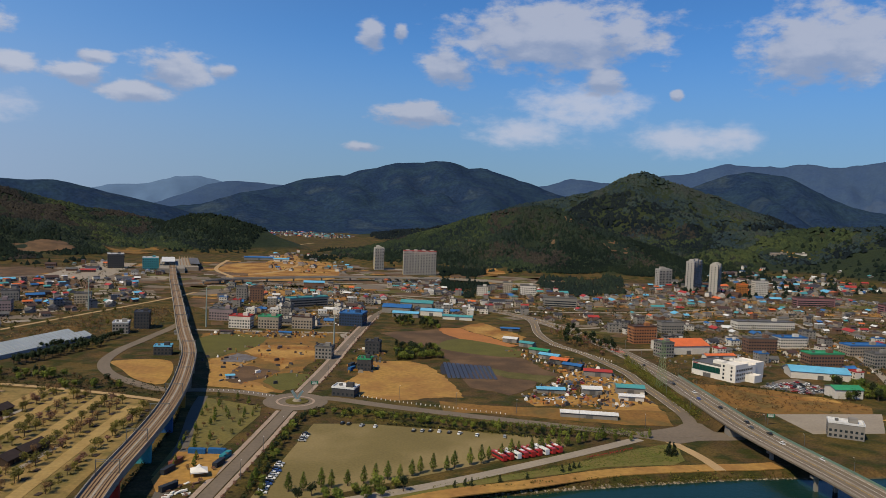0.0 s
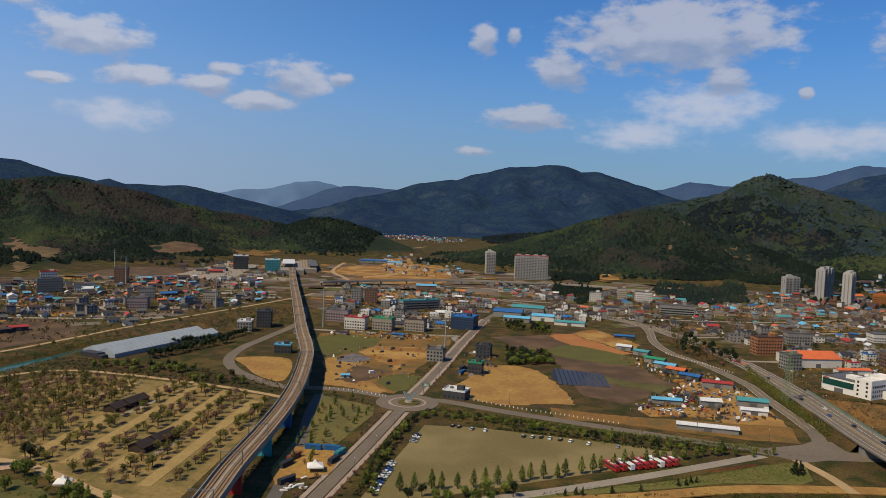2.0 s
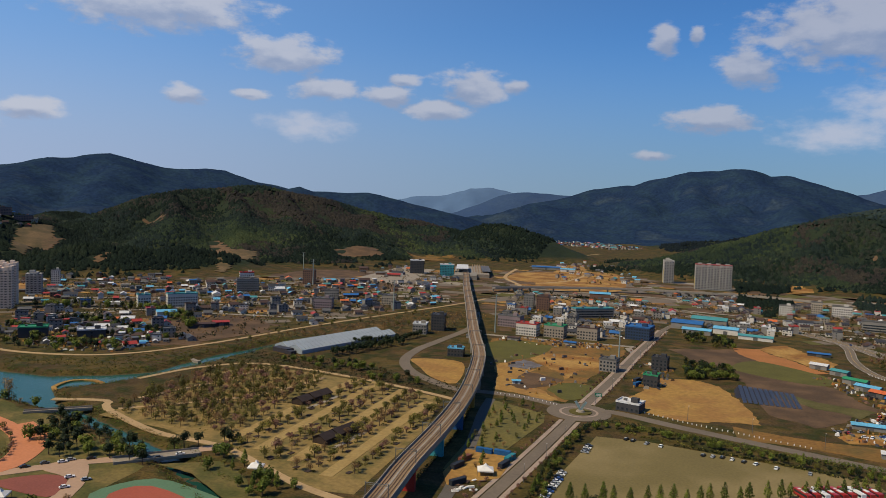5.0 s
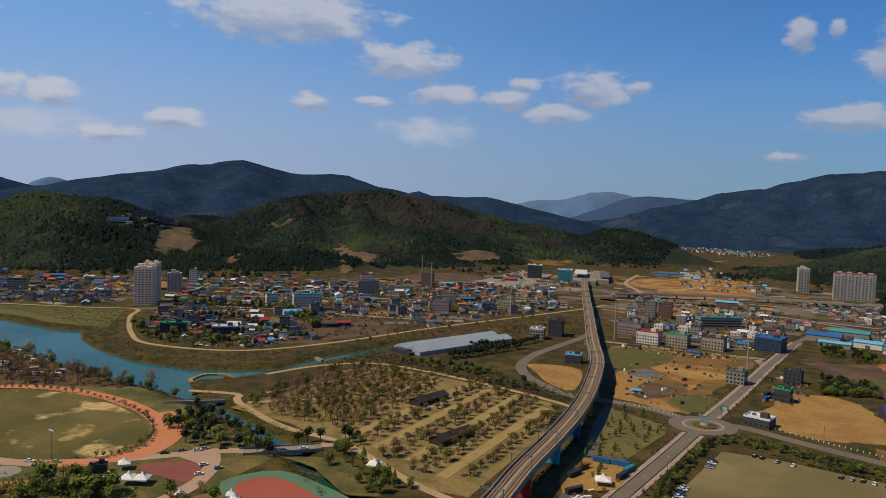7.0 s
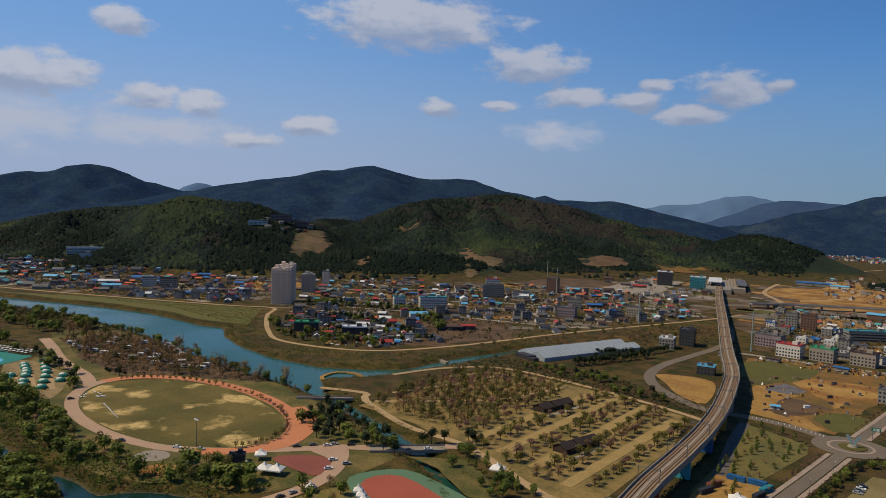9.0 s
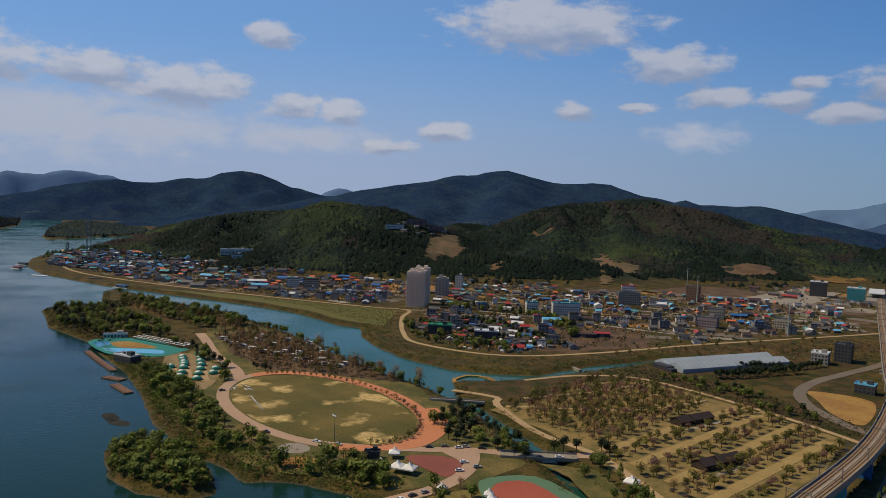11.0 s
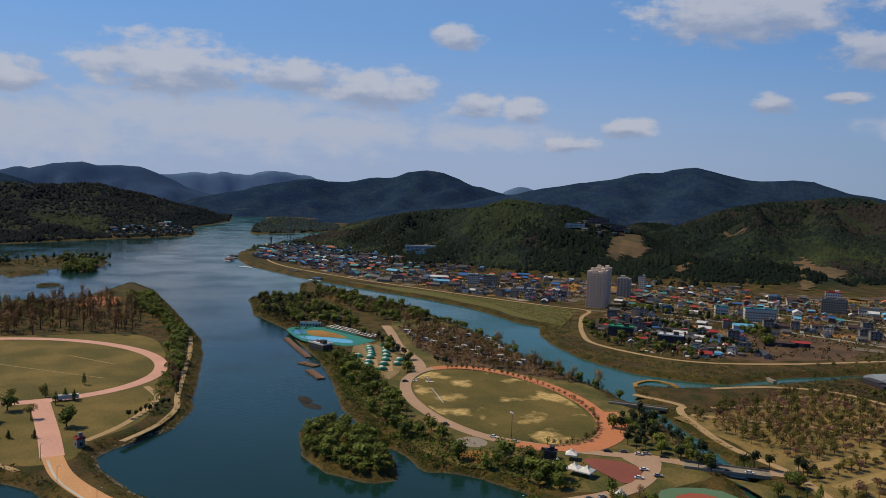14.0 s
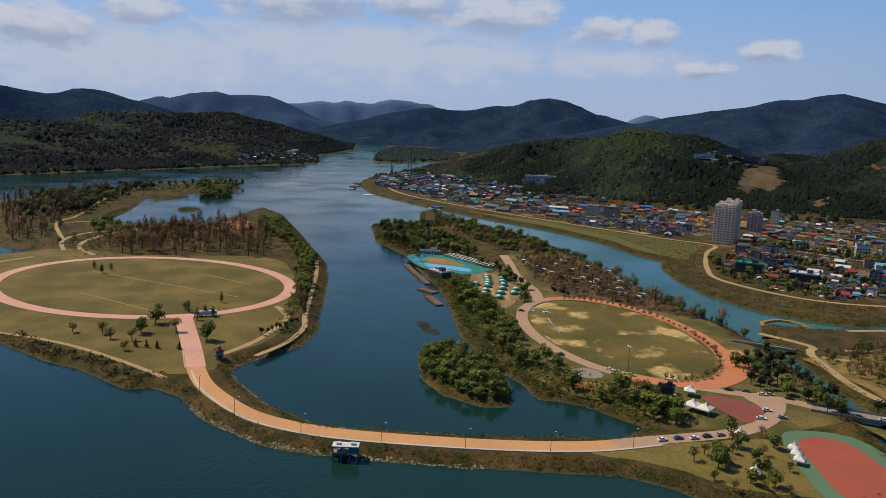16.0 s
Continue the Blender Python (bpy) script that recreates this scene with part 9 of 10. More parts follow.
for x, y in [(-662, 292), (-648, 290), (-634, 290), (-620, 292), (-606, 294), (-590, 296), (-575, 302), (-604, 350), (-590, 346), (-575, 342), (-560, 338), (-560, 310), (-545, 305), (-548, 318), (-535, 322), (-530, 310), (-520, 316), (-570, 320), (-590, 325), (-615, 318), (-640, 316), (-655, 330), (-508, 322), (-515, 330), (-628, 340), (-580, 312)]:
    m = pose(x, y, 0.0, 0, 0, 35 + RNG.uniform(-25, 25))
    if first_caravan:
        copy_thing(first_caravan, m)
        continue
    first_caravan = thing("caravan", m, "white static caravan under bare trees", "caravan", "caravans")
    bm = bmesh.new()
    prism(bm, [(-3.6, 0.5), (3.4, 0.5), (3.7, 1.4), (3.3, 2.7), (-3.3, 2.75), (-3.7, 1.6)], 1.2)
    part("body", bm, CANVAS, first_caravan)
    part("window", boxes((0, -1.22, 1.4, 4.6, 0.08, 0.7)), WINDOW, first_caravan)
    part("awning", boxes((0, -2.4, 2.4, 4.6, 2.3, 0.1), (-2.2, -3.4, 0, 0.1, 0.1, 2.4), (2.2, -3.4, 0, 0.1, 0.1, 2.4)), ROOF_M["brown"], first_caravan)
    wheels(first_caravan, (-0.6, 0.5), 1.1, 0.35)
first_table = None
for x0, y0, x1, y1 in ROW_LINES:
    for k in range(14):
        x, y = x0 + (k + 0.5) / 14 * (x1 - x0) + RNG.choice([-2.6, 2.6]), y0 + (k + 0.5) / 14 * (y1 - y0)
        if abs(x + 209) < 9 and 347 < y < 392 or abs(x + 261) < 10 and 404 < y < 455:
            continue
        m = pose(x, y, 0.05, 0, 0, 85 + RNG.uniform(-6, 6))
        if first_table:
            copy_thing(first_table, m)
            continue
        first_table = thing("picnic_deck", m, "low dark timber camping deck", "camping deck", "camping decks")
        part("deck_top", boxes((0, 0, 0.25, 3.6, 2.4, 0.1)), DARK_TIMBER, first_table)
        part("base", boxes((0, 0, 0, 3.0, 2.0, 0.25)), DARK_TIMBER, first_table)

# ---- the water park ----
POOL_BLUE = surface("pool_water", (0.12, 0.42, 0.62), 0.12, spec=0.5, var=0.1, relief=0.05)
POOL_DEEP = surface("pool_deep_water", (0.03, 0.22, 0.4), 0.12, spec=0.5, var=0.1, relief=0.05)
field("pool_deck", [(-707, 186), (-715, 206), (-693, 234), (-641, 243), (-632, 248), (-615, 220), (-625, 203), (-649, 185)], surface("teal_pool_deck", (0.03, 0.24, 0.2), 0.8, var=0.15), "teal pool deck of the water park", 0.2)
field("pool", [(-693, 201), (-690, 216), (-663, 226), (-649, 226), (-658, 211), (-669, 200)], TAN_EARTH, "sandy play strip beside the pool", 0.26)
field("pool", [(-668, 187), (-666, 197), (-656, 210), (-638, 227), (-624, 222), (-637, 207), (-647, 192)], POOL_BLUE, "pale blue curved shallow pool", 0.3)
field("pool", [(-700, 188), (-703, 200), (-684, 199), (-676, 186)], POOL_DEEP, "deep blue swimming pool", 0.3, False)
for row_y in range(3):
    for k in range(16):
        ob = thing("sun_shelter", pose(-700 + 4.1 * k - 2.0 * row_y, 224 + row_y * 4.6 + 1.45 * k, 0.1, 0, 0, 18), "small white-roofed poolside shelter", "shelter", "poolside shelters")
        part("canopy", boxes((0, 0, 2.2, 2.3, 2.0, 0.25)), CANVAS, ob)
        part("deck", boxes((0, 0, 0, 2.3, 2.0, 0.4)), DARK_TIMBER, ob)
placed(block("boathouse", -611, 190, 20, 20, 10, 5, "dark", "white", "dark lakeside boathouse with a white roof", "boathouse"), 10)
placed(block("changing_room", -716, 212, 68, 20, 4, 3, "white", "white", "long white changing room beside the pool", "changing room"), 10)
PIER_WOOD = surface("weathered_pier_boards", (0.2, 0.11, 0.07), 0.9, var=0.25)
for pts, w, label in (([(-678, 178), (-640, 176), (-594, 175)], 5.0, "long brown floating jetty"), ([(-578, 164), (-562, 172)], 7.0, "short brown floating jetty"), ([(-552, 163), (-523, 164)], 6.0, "floating jetty with rafts")):
    ob = thing("jetty", Matrix(), label, "jetty", "jetties")
    part("deck", ribbon_mesh("deck", pts, w, WATER_Z + 0.8, 0.8, PIER_WOOD), None, ob)
    for off in (-w / 2 + 0.1, w / 2 - 0.1):
        part("rail", ribbon_mesh("rail", pts, 0.08, WATER_Z + 1.7, 0.1, DARK_TIMBER, offset=off), None, ob)
    bm = bmesh.new()
    for q in curve_points(pts, 8.0):
        tube(bm, (q.x, q.y - w / 2, -8), (q.x, q.y - w / 2, WATER_Z + 1.8), 0.14, 0.14)
    part("piles", bm, DARK_TIMBER, ob)
LOTUS = leaf_material("lily_pads", [(0.0, (0.02, 0.022, 0.015)), (1.0, (0.05, 0.045, 0.03))])
for k, (x, y) in enumerate(((-474, 138), (-459, 138), (-425, 141))):
    ob = new("lily_bed", slab_mesh("lily_bed", [(px + RNG.uniform(-0.8, 0.8), py + RNG.uniform(-0.8, 0.8)) for px, py in ellipse(x, y, 9, 4.5, 20 * k, 22)], WATER_Z + 0.06, 0.3, LOTUS))
    tagged(ob, "dark floating bed of water plants", "water plants", "water plant beds")

# ---- sluice, mast, kiosk and signs ----
sluice = thing("sluice", pose(-283, 51, 0, 0, 0, 72), "blue steel sluice platform beside the causeway", "sluice")
SLUICE_BLUE = surface("sluice_blue_paint", (0.04, 0.16, 0.26), 0.5, var=0.2)
part("platform", boxes((0, 2.2, 0.3, 10.5, 4.4, 0.4)), CONCRETE, sluice)
part("roof", boxes((0, 2.2, 3.2, 10.8, 4.6, 0.3), (-3, 2.2, 3.5, 1.6, 1.6, 0.9), (3, 2.2, 3.5, 1.6, 1.6, 0.9)), ROOF_M["white"], sluice)
for x in (-5, -1.7, 1.7, 5):
    for y in (0.4, 4.2):
        part("post", boxes((x, y, -8, 0.5, 0.5, 11.3)), SLUICE_BLUE, sluice)
part("control_room", boxes((3.3, 2.2, 0.7, 3.6, 3.8, 2.5)), SLUICE_BLUE, sluice)
part("gate", boxes((-2.4, 4.3, -6, 6.0, 0.3, 6.5)), SLUICE_BLUE, sluice)
mast = thing("floodlight_mast", pose(-352, 221, 0), "grey floodlight mast beside the oval lawn", "light mast")
bm = bmesh.new()
tube(bm, (0, 0, 0), (0, 0, 14.6), 0.28, 0.14, 8)
part("pole", bm, mast_steel, mast)
part("crossbar", boxes((0, 0, 14.0, 4.0, 0.3, 0.25), (0, 0, 14.9, 4.0, 0.3, 0.25)), mast_steel, mast)
for k in range(4):
    part("floodlight", boxes((-1.5 + k, -0.3, 14.2, 0.7, 0.4, 0.7)), CANVAS, mast)
placed(block("kiosk", -417, 4, 20, 4.5, 4, 4.2, "grey", "red", "small grey kiosk on the causeway", "kiosk"), 4)
placed(block("stage", -318, 223, 48, 8, 5, 3.2, "dark", "black", "dark open stage box by the road", "stage"), 6)
trailer = thing("trailer", pose(-509, -2, 0.1, 0, 0, 92), "long grey truck trailer on the lawn edge", "trailer")
part("body", boxes((0, 0, 1.0, 13, 2.5, 2.6)), ROOF_M["white"], trailer)
wheels(trailer, (-4.5, -3.3, 4.2), 1.1, 0.5)


def power_pole(x, y, h, label):
    ob = thing("power_pole", pose(x, y, 0, 0, 0, 20), label, "power pole", "power poles")
    bm = bmesh.new()
    tube(bm, (0, 0, -0.5), (0, 0, h), 0.85, 0.4, 10)
    part("pole", bm, surface("pale_green_pole", (0.36, 0.42, 0.38), 0.5, 0.2, var=0.12), ob)
    for k, w in ((0.97, 3.0), (0.9, 3.6), (0.83, 3.0)):
        part("crossarm", boxes((0, 0, h * k, w * 2, 0.35, 0.35)), mast_steel, ob)
    return ob


for x, y, h in ((-389, 828, 38), (-235, 752, 40), (-92, 652, 33), (-605, 996, 40), (-700, 1120, 40)):
    power_pole(x, y, h, "tall tubular power pole with crossarms")
tower = thing("transmission_tower", pose(169, 564, 0, 0, 0, 15), "green steel lattice transmission tower", "pylon")
LATTICE_GREEN = surface("lattice_green_paint", (0.22, 0.3, 0.16), 0.6, 0.2, var=0.15)
bm = bmesh.new()
for sx in (-1, 1):
    for sy in (-1, 1):
        bm = bmesh.new()
        tube(bm, (sx * 3, sy * 3, 0), (sx * 0.6, sy * 0.6, 38), 0.16, 0.1, 4)
        part("leg", bm, LATTICE_GREEN, tower)
bm = bmesh.new()
for k in range(11):
    a, b = 3 - 2.4 * k / 11, 3 - 2.4 * (k + 1) / 11
    z0, z1 = 38 * k / 11, 38 * (k + 1) / 11
    for (x0, y0), (x1, y1) in (((-1, -1), (1, -1)), ((1, -1), (1, 1)), ((1, 1), (-1, 1)), ((-1, 1), (-1, -1))):
        tube(bm, (x0 * a, y0 * a, z0), (x1 * b, y1 * b, z1), 0.08, 0.08, 4)
        tube(bm, (x1 * a, y1 * a, z0), (x0 * b, y0 * b, z1), 0.08, 0.08, 4)
part("bracing", bm, LATTICE_GREEN, tower)
for z in (27, 31.5, 36):
    part("crossarm", boxes((0, 0, z, 11, 0.4, 0.5)), LATTICE_GREEN, tower)

statue = thing("roundabout_sculpture", pose(-92, 489, 0.2), "winged pale metal sculpture on a round planted island", "sculpture")
bm = bmesh.new()
tube(bm, (0, 0, 0), (0, 0, 0.5), 7.5, 7.5, 32)
part("planting", bm, LAWN, statue, "dry grass disc")
bm = bmesh.new()
tube(bm, (0, 0, 0.4), (0, 0, 1.6), 3.0, 2.4, 16)
part("plinth", bm, CONCRETE, statue)
for s in (-1, 1):
    bm = bmesh.new()
    prism(bm, [(0, 1.6), (s * 0.9, 1.7), (s * 4.2, 6.8), (s * 3.0, 7.6), (s * 0.5, 4.2)], 0.35)
    part("wing", bm, surface("pale_blue_metal", (0.3, 0.42, 0.45), 0.4, 0.5, var=0.15), statue)

# building yard beside the viaduct
CONTAINER = {"blue": (0.02, 0.12, 0.32), "teal": (0.03, 0.25, 0.3), "dark": (0.03, 0.035, 0.045), "rust": (0.2, 0.07, 0.04)}
field("yard", [(-134, 384), (-106, 386), (-104, 350), (-124, 330), (-132, 345)], TAN_EARTH, "tan earth building yard", 0.3, False)
first_c = {}
for x, y, a, c in [(-123, 383, 0, "blue"), (-113, 384, 0, "blue"), (-107, 378, 80, "teal"), (-107, 367, 80, "dark"), (-128, 366, 75, "rust"), (-128, 355, 75, "dark"), (-120, 334, 60, "dark"), (-68, 586, 70, "blue"), (-70, 600, 75, "dark")]:
    m = pose(x, y, 0.15, 0, 0, a)
    if c in first_c:
        copy_thing(first_c[c], m)
        continue
    mat_c = surface("container_paint_" + c, CONTAINER[c], 0.6, var=0.2)
    ob = first_c[c] = thing("shipping_container", m, "%s painted steel site container" % c, "container", "site containers")
    bm = boxes((0, 0, 0, 9.0, 2.5, 2.7))
    for k in range(18):
        for s in (-1, 1):
            box(bm, -4.3 + k * 0.5, s * 1.27, 0.15, 0.22, 0.08, 2.4)
    part("body", bm, mat_c, ob)
    part("door", boxes((4.5, 0, 0.1, 0.1, 2.3, 2.4)), mat_c, ob)
# timber and formwork stacks
for k in range(16):
    ob = thing("formwork_stack", pose(-118 + RNG.uniform(-6, 8), 332 + RNG.uniform(-8, 12), 0.12, 0, 0, RNG.uniform(0, 90)), "stack of pale building panels", "building panels", "building panels")
    for i in range(6):
        part("panel", boxes((0, RNG.uniform(-0.2, 0.2), 0.12 * i, RNG.uniform(2, 4), 1.2, 0.1)), CANVAS if k % 2 else PIER_WOOD, ob)

# railway station at the far end of the viaduct
station = thing("railway_station", pose(-478, 1330, 0, 0, 0, 110), "elevated railway station with a grey canopy", "station")
part("platform", boxes((0, 0, -0.5, 190, 40, 8.0)), DECK, station)
part("canopy", boxes((0, 6, 14, 90, 22, 1.2)), ROOF_M["white"], station)
part("apron", boxes((40, -30, -0.5, 190, 26, 7.0)), CONCRETE, station)
for k in range(8):
    part("column", boxes((-42 + 12 * k, -3, 7, 1, 1, 7), (-42 + 12 * k, 15, 7, 1, 1, 7)), DECK, station)
part("side_roof", boxes((30, -38, 9, 120, 16, 1.0)), ROOF_M["grey"], station)
for k in range(6):
    part("track", boxes((60, -14 - 5 * k, 7.5, 180, 1.6, 0.2)), BALLAST, station)
field("field", [(-600, 1100), (-500, 1090), (-560, 1380), (-640, 1390)], CONCRETE, "grey paved station approach", 0.1, False)
field("field", [(-245, 1030), (-207, 1090), (-175, 990), (-225, 964)], TAN_EARTH, "tan school sports ground", 0.12, False)
for poly, m, label in (([(-1000, 700), (-900, 640), (-860, 720), (-930, 780)], BARE_EARTH, "ochre field below the hill"), ([(-560, 560), (-470, 520), (-440, 640), (-520, 690)], BROWN_EARTH, "dark ploughed field by the levee"),
                       ([(-640, 1000), (-520, 960), (-480, 1060), (-600, 1120)], BROWN_EARTH, "brown field below the station"), ([(-740, 1080), (-640, 1100), (-620, 1220), (-720, 1240)], BROWN_EARTH, "terraced field of dark brown earth"),
                       ([(-380, 1300), (-250, 1290), (-180, 1420), (-300, 1500), (-400, 1450)], BARE_EARTH, "ochre field in the valley"), ([(-330, 1560), (-220, 1560), (-240, 1760), (-340, 1800)], TAN_EARTH, "tan field in the valley"),
                       ([(-220, 640), (-170, 640), (-165, 710), (-215, 712)], FIELD_GREEN, "rough green field beside the viaduct"), ([(300, 500), (420, 520), (560, 640), (480, 560)], BARE_EARTH, "ochre strip beside the yard"),
                       ([(0, 690), (60, 660), (80, 690), (20, 740)], FIELD_GREEN, "strip of green field"), ([(95, 1560), (160, 1560), (160, 1640), (100, 1640)], TAN_EARTH, "tan clearing on the hill foot")):
    field("field", poly, m, label, 0.1)
# black plastic mulch beds
MULCH = surface("black_mulch_film", (0.04, 0.04, 0.05), 0.4, spec=0.5, var=0.2)
bed = tagged(new("mulch_beds"), "rows of black plastic mulch beds", "crop beds")
for k in range(11):
    part("bed", boxes((7 + 3.6 * k, 600 - 0.4 * k, 0.05, 2.6, 56 - 1.0 * k, 0.35, 4)), MULCH, bed)
# towers on the far cape
for x, y, h, w in ((-1740, 458, 64, 7), (-1653, 395, 26, 3)):
    ob = thing("lookout_tower", pose(x, y, 0), "slim steel zip-line tower on the cape", "tower", "cape towers")
    bm = bmesh.new()
    for sx in (-1, 1):
        for sy in (-1, 1):
            tube(bm, (sx * w / 2, sy * w / 2, -1), (sx * w / 2, sy * w / 2, h), 0.5, 0.5, 4)
    part("legs", bm, mast_steel, ob)
    part("deck", boxes(*[(0, 0, h * k / 6, w + 0.6, w + 0.6, 0.6) for k in range(1, 7)], (0, 0, h, w + 6, w + 3, 1.2)), mast_steel, ob)
for x, y, a, roof, label in ((-1422, 263, 20, "red", "red-roofed floating boathouse moored off the cape"), (-1490, 284, 30, "black", "dark floating boathouse moored off the cape"),
                             (-1302, 270, 40, "white", "low white floating stage at the bank"), (-1104, 335, 30, "blue", "blue-roofed boathouse at the bank"), (-1207, 327, 40, "black", "dark floating boathouse moored at the bank")):
    ob = thing("houseboat", pose(x, y, WATER_Z, 0, 0, a), label, "boat", "moored boats")
    part("hull", boxes((0, 0, -0.5, 26, 10, 1.2)), ROOF_M["white"], ob)
    if roof != "white":
        part("cabin", boxes((0, 0, 0.7, 17, 6, 3.0)), WALL_M["grey"], ob)
        part("roof", boxes((0, 0, 3.7, 19, 8, 0.4)), ROOF_M[roof], ob)

# markers, patches and paths on the lawns
SAND = surface("worn_sand", (0.4, 0.27, 0.1), 0.95, var=0.2, coarse=0.1, fine=0.6, second=(0.3, 0.24, 0.1))
for k in range(16):
    x, y = -462 + 2.3 * k, 224 - 0.55 * k
    ob = thing("marker_stone", pose(x, y, 0.2, 0, 0, 10 * k), "small white marker stone on the lawn", "stone", "marker stones")
    part("stone", boxes((0, 0, 0, 1.1, 0.7, 0.5, 0, 0.12)), CANVAS, ob)
for k in range(14):
    ob = thing("marker_stone", pose(-478 - RNG.uniform(0, 14), 222 + RNG.uniform(-3, 12), 0.2, 0, 0, 20 * k), "white sandbag beside the lawn edge", "sandbag", "sandbags")
    part("stone", boxes((0, 0, 0, 1.6, 0.9, 0.6, 0, 0.15)), CANVAS, ob)
for cx, cy, r in ((-354, 197, 9), (-332, 189, 10)):
    field("terrace", ellipse(cx, cy, r, r * 0.9, 20, 40), CONCRETE if r < 10 else BARE_EARTH, "round paved resting place among trees", 0.1, False)
road("path", [(-425, 7), (-444, 24), (-468, 38), (-498, 49), (-528, 45)], 4.0, PALE_PATH, "pale sandy path from the bridge to the lawn", "path", 0.16)
road("path", [(-390, -22), (-425, -48), (-465, -85), (-505, -140), (-560, -220)], 3.0, PALE_PATH, "sandy path along the island shore", "path", 0.12)
road("path", [(-418, 24), (-440, 43), (-470, 57), (-497, 61), (-560, 73), (-626, 86), (-692, 96)], 3.6, PALE_PATH, "sandy path along the eastern shore", "path", 0.12)
road("path", [(-742, -100), (-790, -120), (-850, -110), (-930, -60)], 4.0, PALE_PATH, "sandy path into the wetland", "path", 0.12)
road("path", [(-740, -150), (-700, -190), (-660, -230)], 4.0, PALE_PATH, "sandy path behind the oval lawn", "path", 0.12)
for pts in ([(-560, 20), (-668, -92)], [(-520, -30), (-590, -90)], [(-600, 30), (-640, 0)]):
    road("path", pts, 1.2, SAND, "faint worn track across the lawn", "path", 0.15)

road("path", [(-436, 381), (-440, 400), (-426, 408), (-411, 400), (-412, 384), (-424, 376)], 3.2, TAN_EARTH, "tan berm round a small lagoon", "path", -2.2, 2.5, closed=True)
road("path", [(-448, 548), (-430, 516), (-414, 496), (-403, 492)], 3.5, CONCRETE, "concrete weir across the side channel", "path", -1.2, 3.5)

# scrap, timber and building goods in the yards
def clutter(name, poly, count, seed, label):
    r = random.Random(seed)
    mats = [PIER_WOOD, ROOF_M["black"], BARE_EARTH, ROOF_M["brown"], ROOF_M["black"], CONCRETE, ROOF_M["grey"], ORANGE_EARTH, BROWN_EARTH, TAN_EARTH, CANVAS]
    verts, faces, idx = [], [], []
    for x, y in scatter(poly, count, 2.2, r, keep=lambda x, y: all((x - a) ** 2 + (y - b) ** 2 > (0.7 * q) ** 2 for a, b, q in BIG)):
        m = pose(x, y, 0.05, 0, 0, r.uniform(0, 180))
        w, d, h, t = r.uniform(0.8, 4.5), r.uniform(0.6, 2.2), r.uniform(0.4, 2.2), r.uniform(0.4, 1.0)
        n = len(verts)
        verts += [tuple(m @ Vector((sx * w / 2 * k, sy * d / 2 * k, z))) for z, k in ((-0.1, 1.0), (h, t)) for sx, sy in ((-1, -1), (1, -1), (1, 1), (-1, 1))]
        faces += [tuple(n + i for i in f) for f in ((0, 1, 5, 4), (1, 2, 6, 5), (2, 3, 7, 6), (3, 0, 4, 7), (4, 5, 6, 7))]
        idx += [r.randrange(len(mats))] * 5
    me = bpy.data.meshes.new(name)
    me.from_pydata(verts, [], faces)
    for q in mats:
        me.materials.append(q)
    me.polygons.foreach_set("material_index", idx)
    tagged(new(name, me), label, "clutter", kind="stuff")


clutter("yard_goods", [(62, 505), (120, 500), (152, 520), (150, 600), (125, 660), (92, 700), (60, 690), (80, 640), (96, 590), (60, 530)], 420, 51, "piles of scrap, timber and building goods")
clutter("yard_goods", [(-225, 712), (-200, 742), (-110, 745), (-112, 715), (-170, 705)], 110, 52, "site goods on the building land")
clutter("yard_goods", [(-195, 600), (-165, 525), (-110, 515), (-100, 600), (-105, 690), (-170, 680)], 70, 55, "scattered heaps and goods on building land")
clutter("yard_goods", [(-74, 575), (-50, 580), (-40, 610), (-50, 680), (-74, 670)], 60, 53, "stacked goods around the dark shops")
clutter("yard_goods", [(200, 660), (320, 650), (440, 640), (460, 780), (330, 800), (220, 790)], 330, 54, "stalls, tanks and goods among the shops")
clutter("yard_goods", [(-700, 600), (-560, 600), (-440, 740), (-400, 900), (-560, 1000), (-760, 800)], 420, 55, "sheds, tanks and goods among the houses")
clutter("yard_goods", [(-640, 505), (-590, 470), (-540, 455), (-480, 480), (-470, 540), (-540, 560), (-610, 545)], 260, 56, "parked carts and stalls of the garden restaurants")
clutter("yard_goods", [(-230, 790), (-100, 790), (-60, 1000), (-160, 1120), (-300, 1100)], 300, 57, "tanks and goods among the town blocks")
clutter("yard_goods", [(100, 900), (300, 820), (500, 800), (700, 1050), (400, 1250), (100, 1200)], 500, 58, "tanks and goods among the eastern houses")
clutter("yard_goods", [(-1250, 400), (-1094, 420), (-928, 490), (-800, 560), (-860, 690), (-1150, 640)], 260, 59, "tanks and goods among the riverside houses")
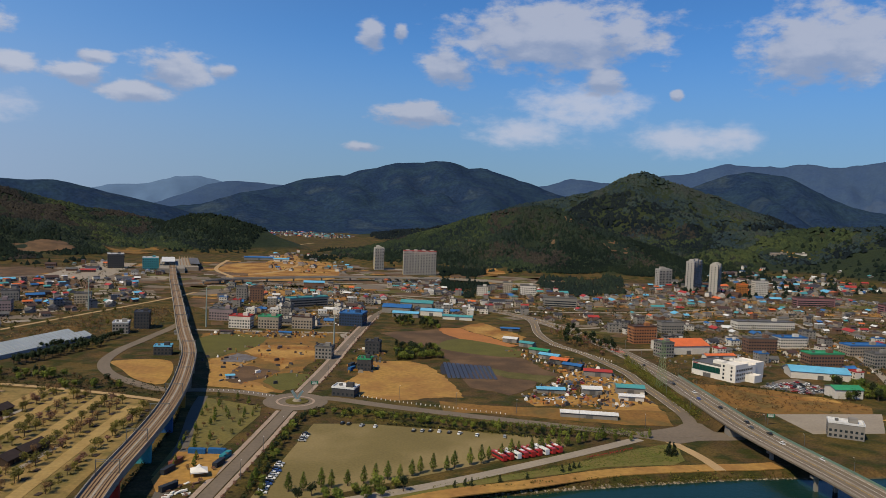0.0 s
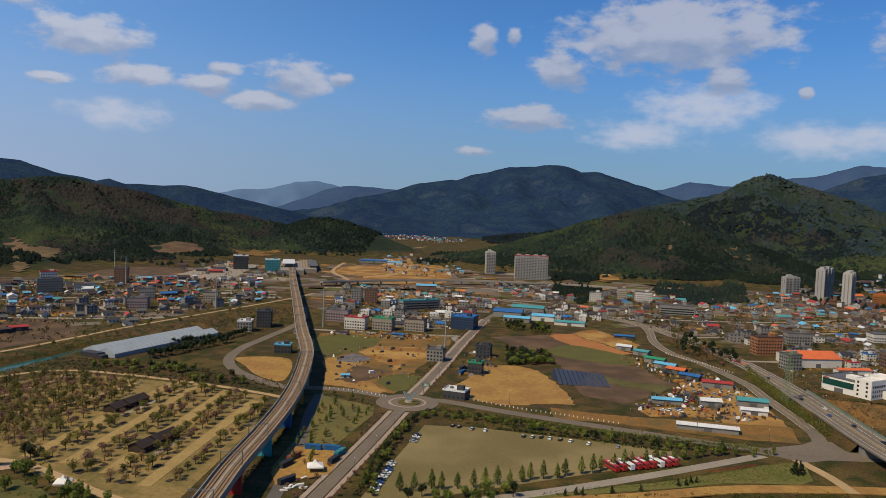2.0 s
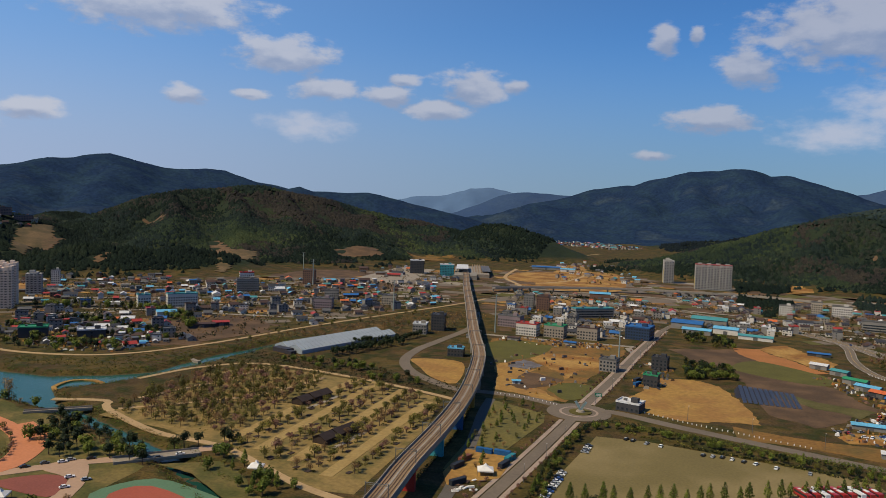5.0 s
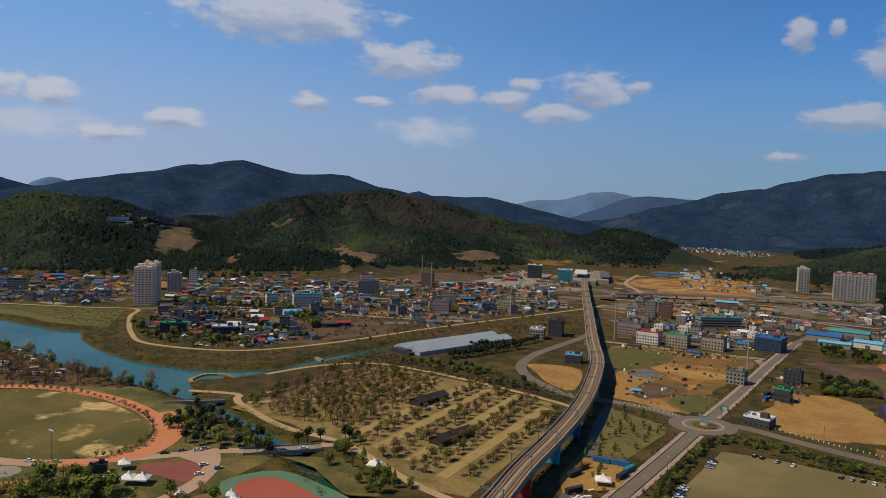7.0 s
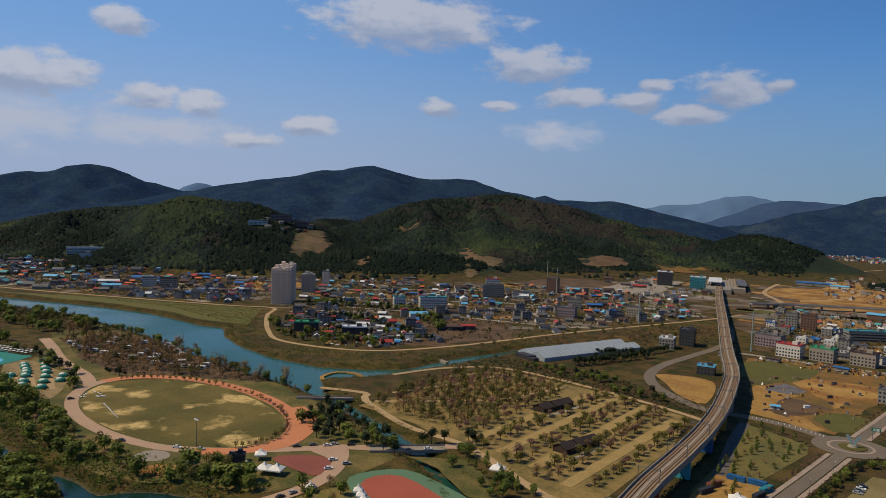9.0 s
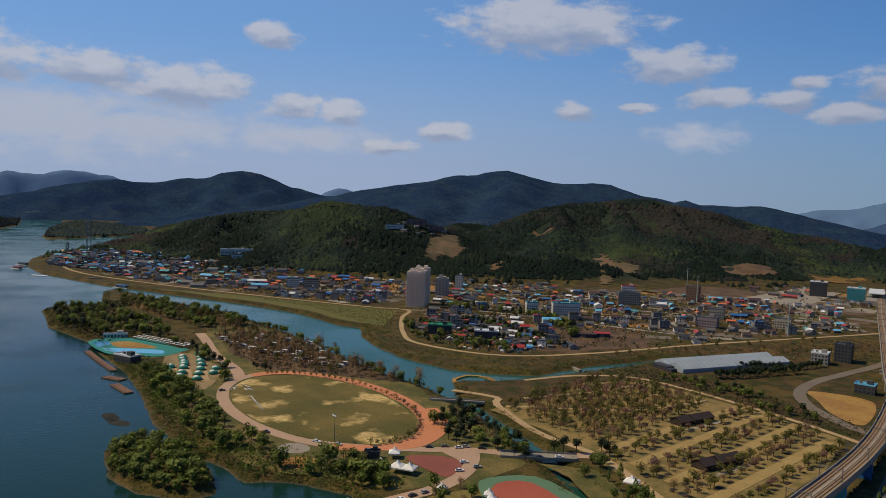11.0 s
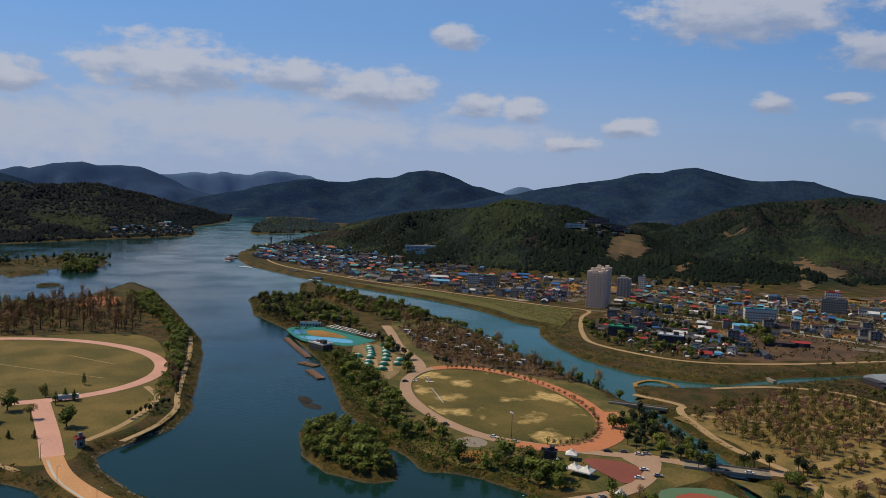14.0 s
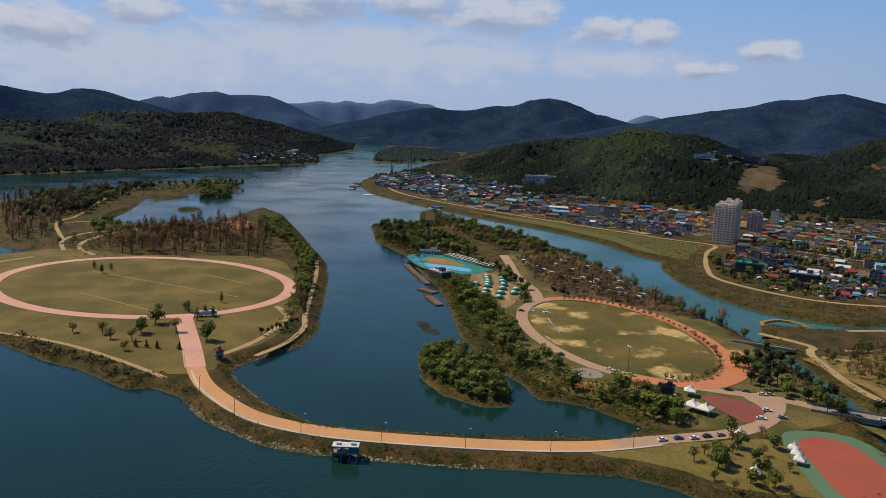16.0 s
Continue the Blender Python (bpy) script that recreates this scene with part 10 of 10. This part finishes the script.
# white guard posts beside the roads
first_post = None
for pts in ([(-158, 503), (-135, 502), (-112, 494)], [(-66, 508), (-27, 492), (20, 479), (45, 472)], [(112, 735), (118, 720), (140, 690), (158, 660)]):
    for x, y in along(pts, 2.6, 0.0, -5.6 if pts[0][0] < 0 else 5.6):
        m = pose(x, y, 0.0)
        if first_post:
            copy_thing(first_post, m)
            continue
        first_post = thing("guard_post", m, "short white guard post beside the road", "guard post", "guard posts")
        bm = bmesh.new()
        tube(bm, (0, 0, 0), (0, 0, 1.1), 0.28, 0.24, 8)
        part("post", bm, CANVAS, first_post)
# green direction signs over the roads
SIGN_GREEN = surface("sign_green", (0.01, 0.16, 0.09), 0.4, var=0.08, relief=0)
for x, y, a in ((213, 478, 0), (-87, 517, 10)):
    ob = thing("road_sign", pose(x, y, 0.0, 0, 0, a), "green direction sign on a grey post", "road sign", "road signs")
    bm = bmesh.new()
    tube(bm, (0, 0, 0), (0, 0, 7.0), 0.18, 0.15, 8)
    part("post", bm, mast_steel, ob)
    panel = part("panel", boxes((1.6, -0.25, 5.0, 5.0, 0.12, 2.4)), SIGN_GREEN, ob, "green sign panel")
    for k in range(3):
        part("lettering", boxes((1.6, -0.33, 5.4 + 0.6 * k, 3.6, 0.03, 0.28)), CANVAS, panel, "white bar of lettering")
# street lamps along the main roads
first_lamp = None
for pts, gap, side in (([q[:2] for q in HIGHWAY[:6]], 38.0, 9.0), ([(-93, 520), (-88, 600), (-84, 720), (-76, 870)], 40.0, 7.8), ([(-94, 460), (-97, 400), (-101, 330)], 36.0, -8.2), (LOWER[1:6], 42.0, 5.6), (CAUSEWAY[2:], 34.0, 5.4), ([(-66, 512), (38, 479), (127, 452)], 40.0, -6.0)):
    for x, y in along(pts, gap, 0.0, side):
        z = 7.0 if (pts[0][0] > 200 and y < 450) else 0.0
        m = pose(x, y, z, 0, 0, RNG.choice([80, 100]))
        if first_lamp:
            copy_thing(first_lamp, m)
            continue
        first_lamp = thing("street_lamp", m, "slim grey street lamp with a curved arm", "street lamp", "street lamps")
        bm = bmesh.new()
        tube(bm, (0, 0, 0), (0, 0, 8.5), 0.14, 0.09, 6)
        part("pole", bm, mast_steel, first_lamp)
        bm = bmesh.new()
        tube(bm, (0, 0, 8.4), (1.8, 0, 8.9), 0.07, 0.06, 6)
        part("arm", bm, mast_steel, first_lamp)
        part("lamp_head", boxes((1.9, 0, 8.8, 0.8, 0.3, 0.18)), CANVAS, first_lamp)
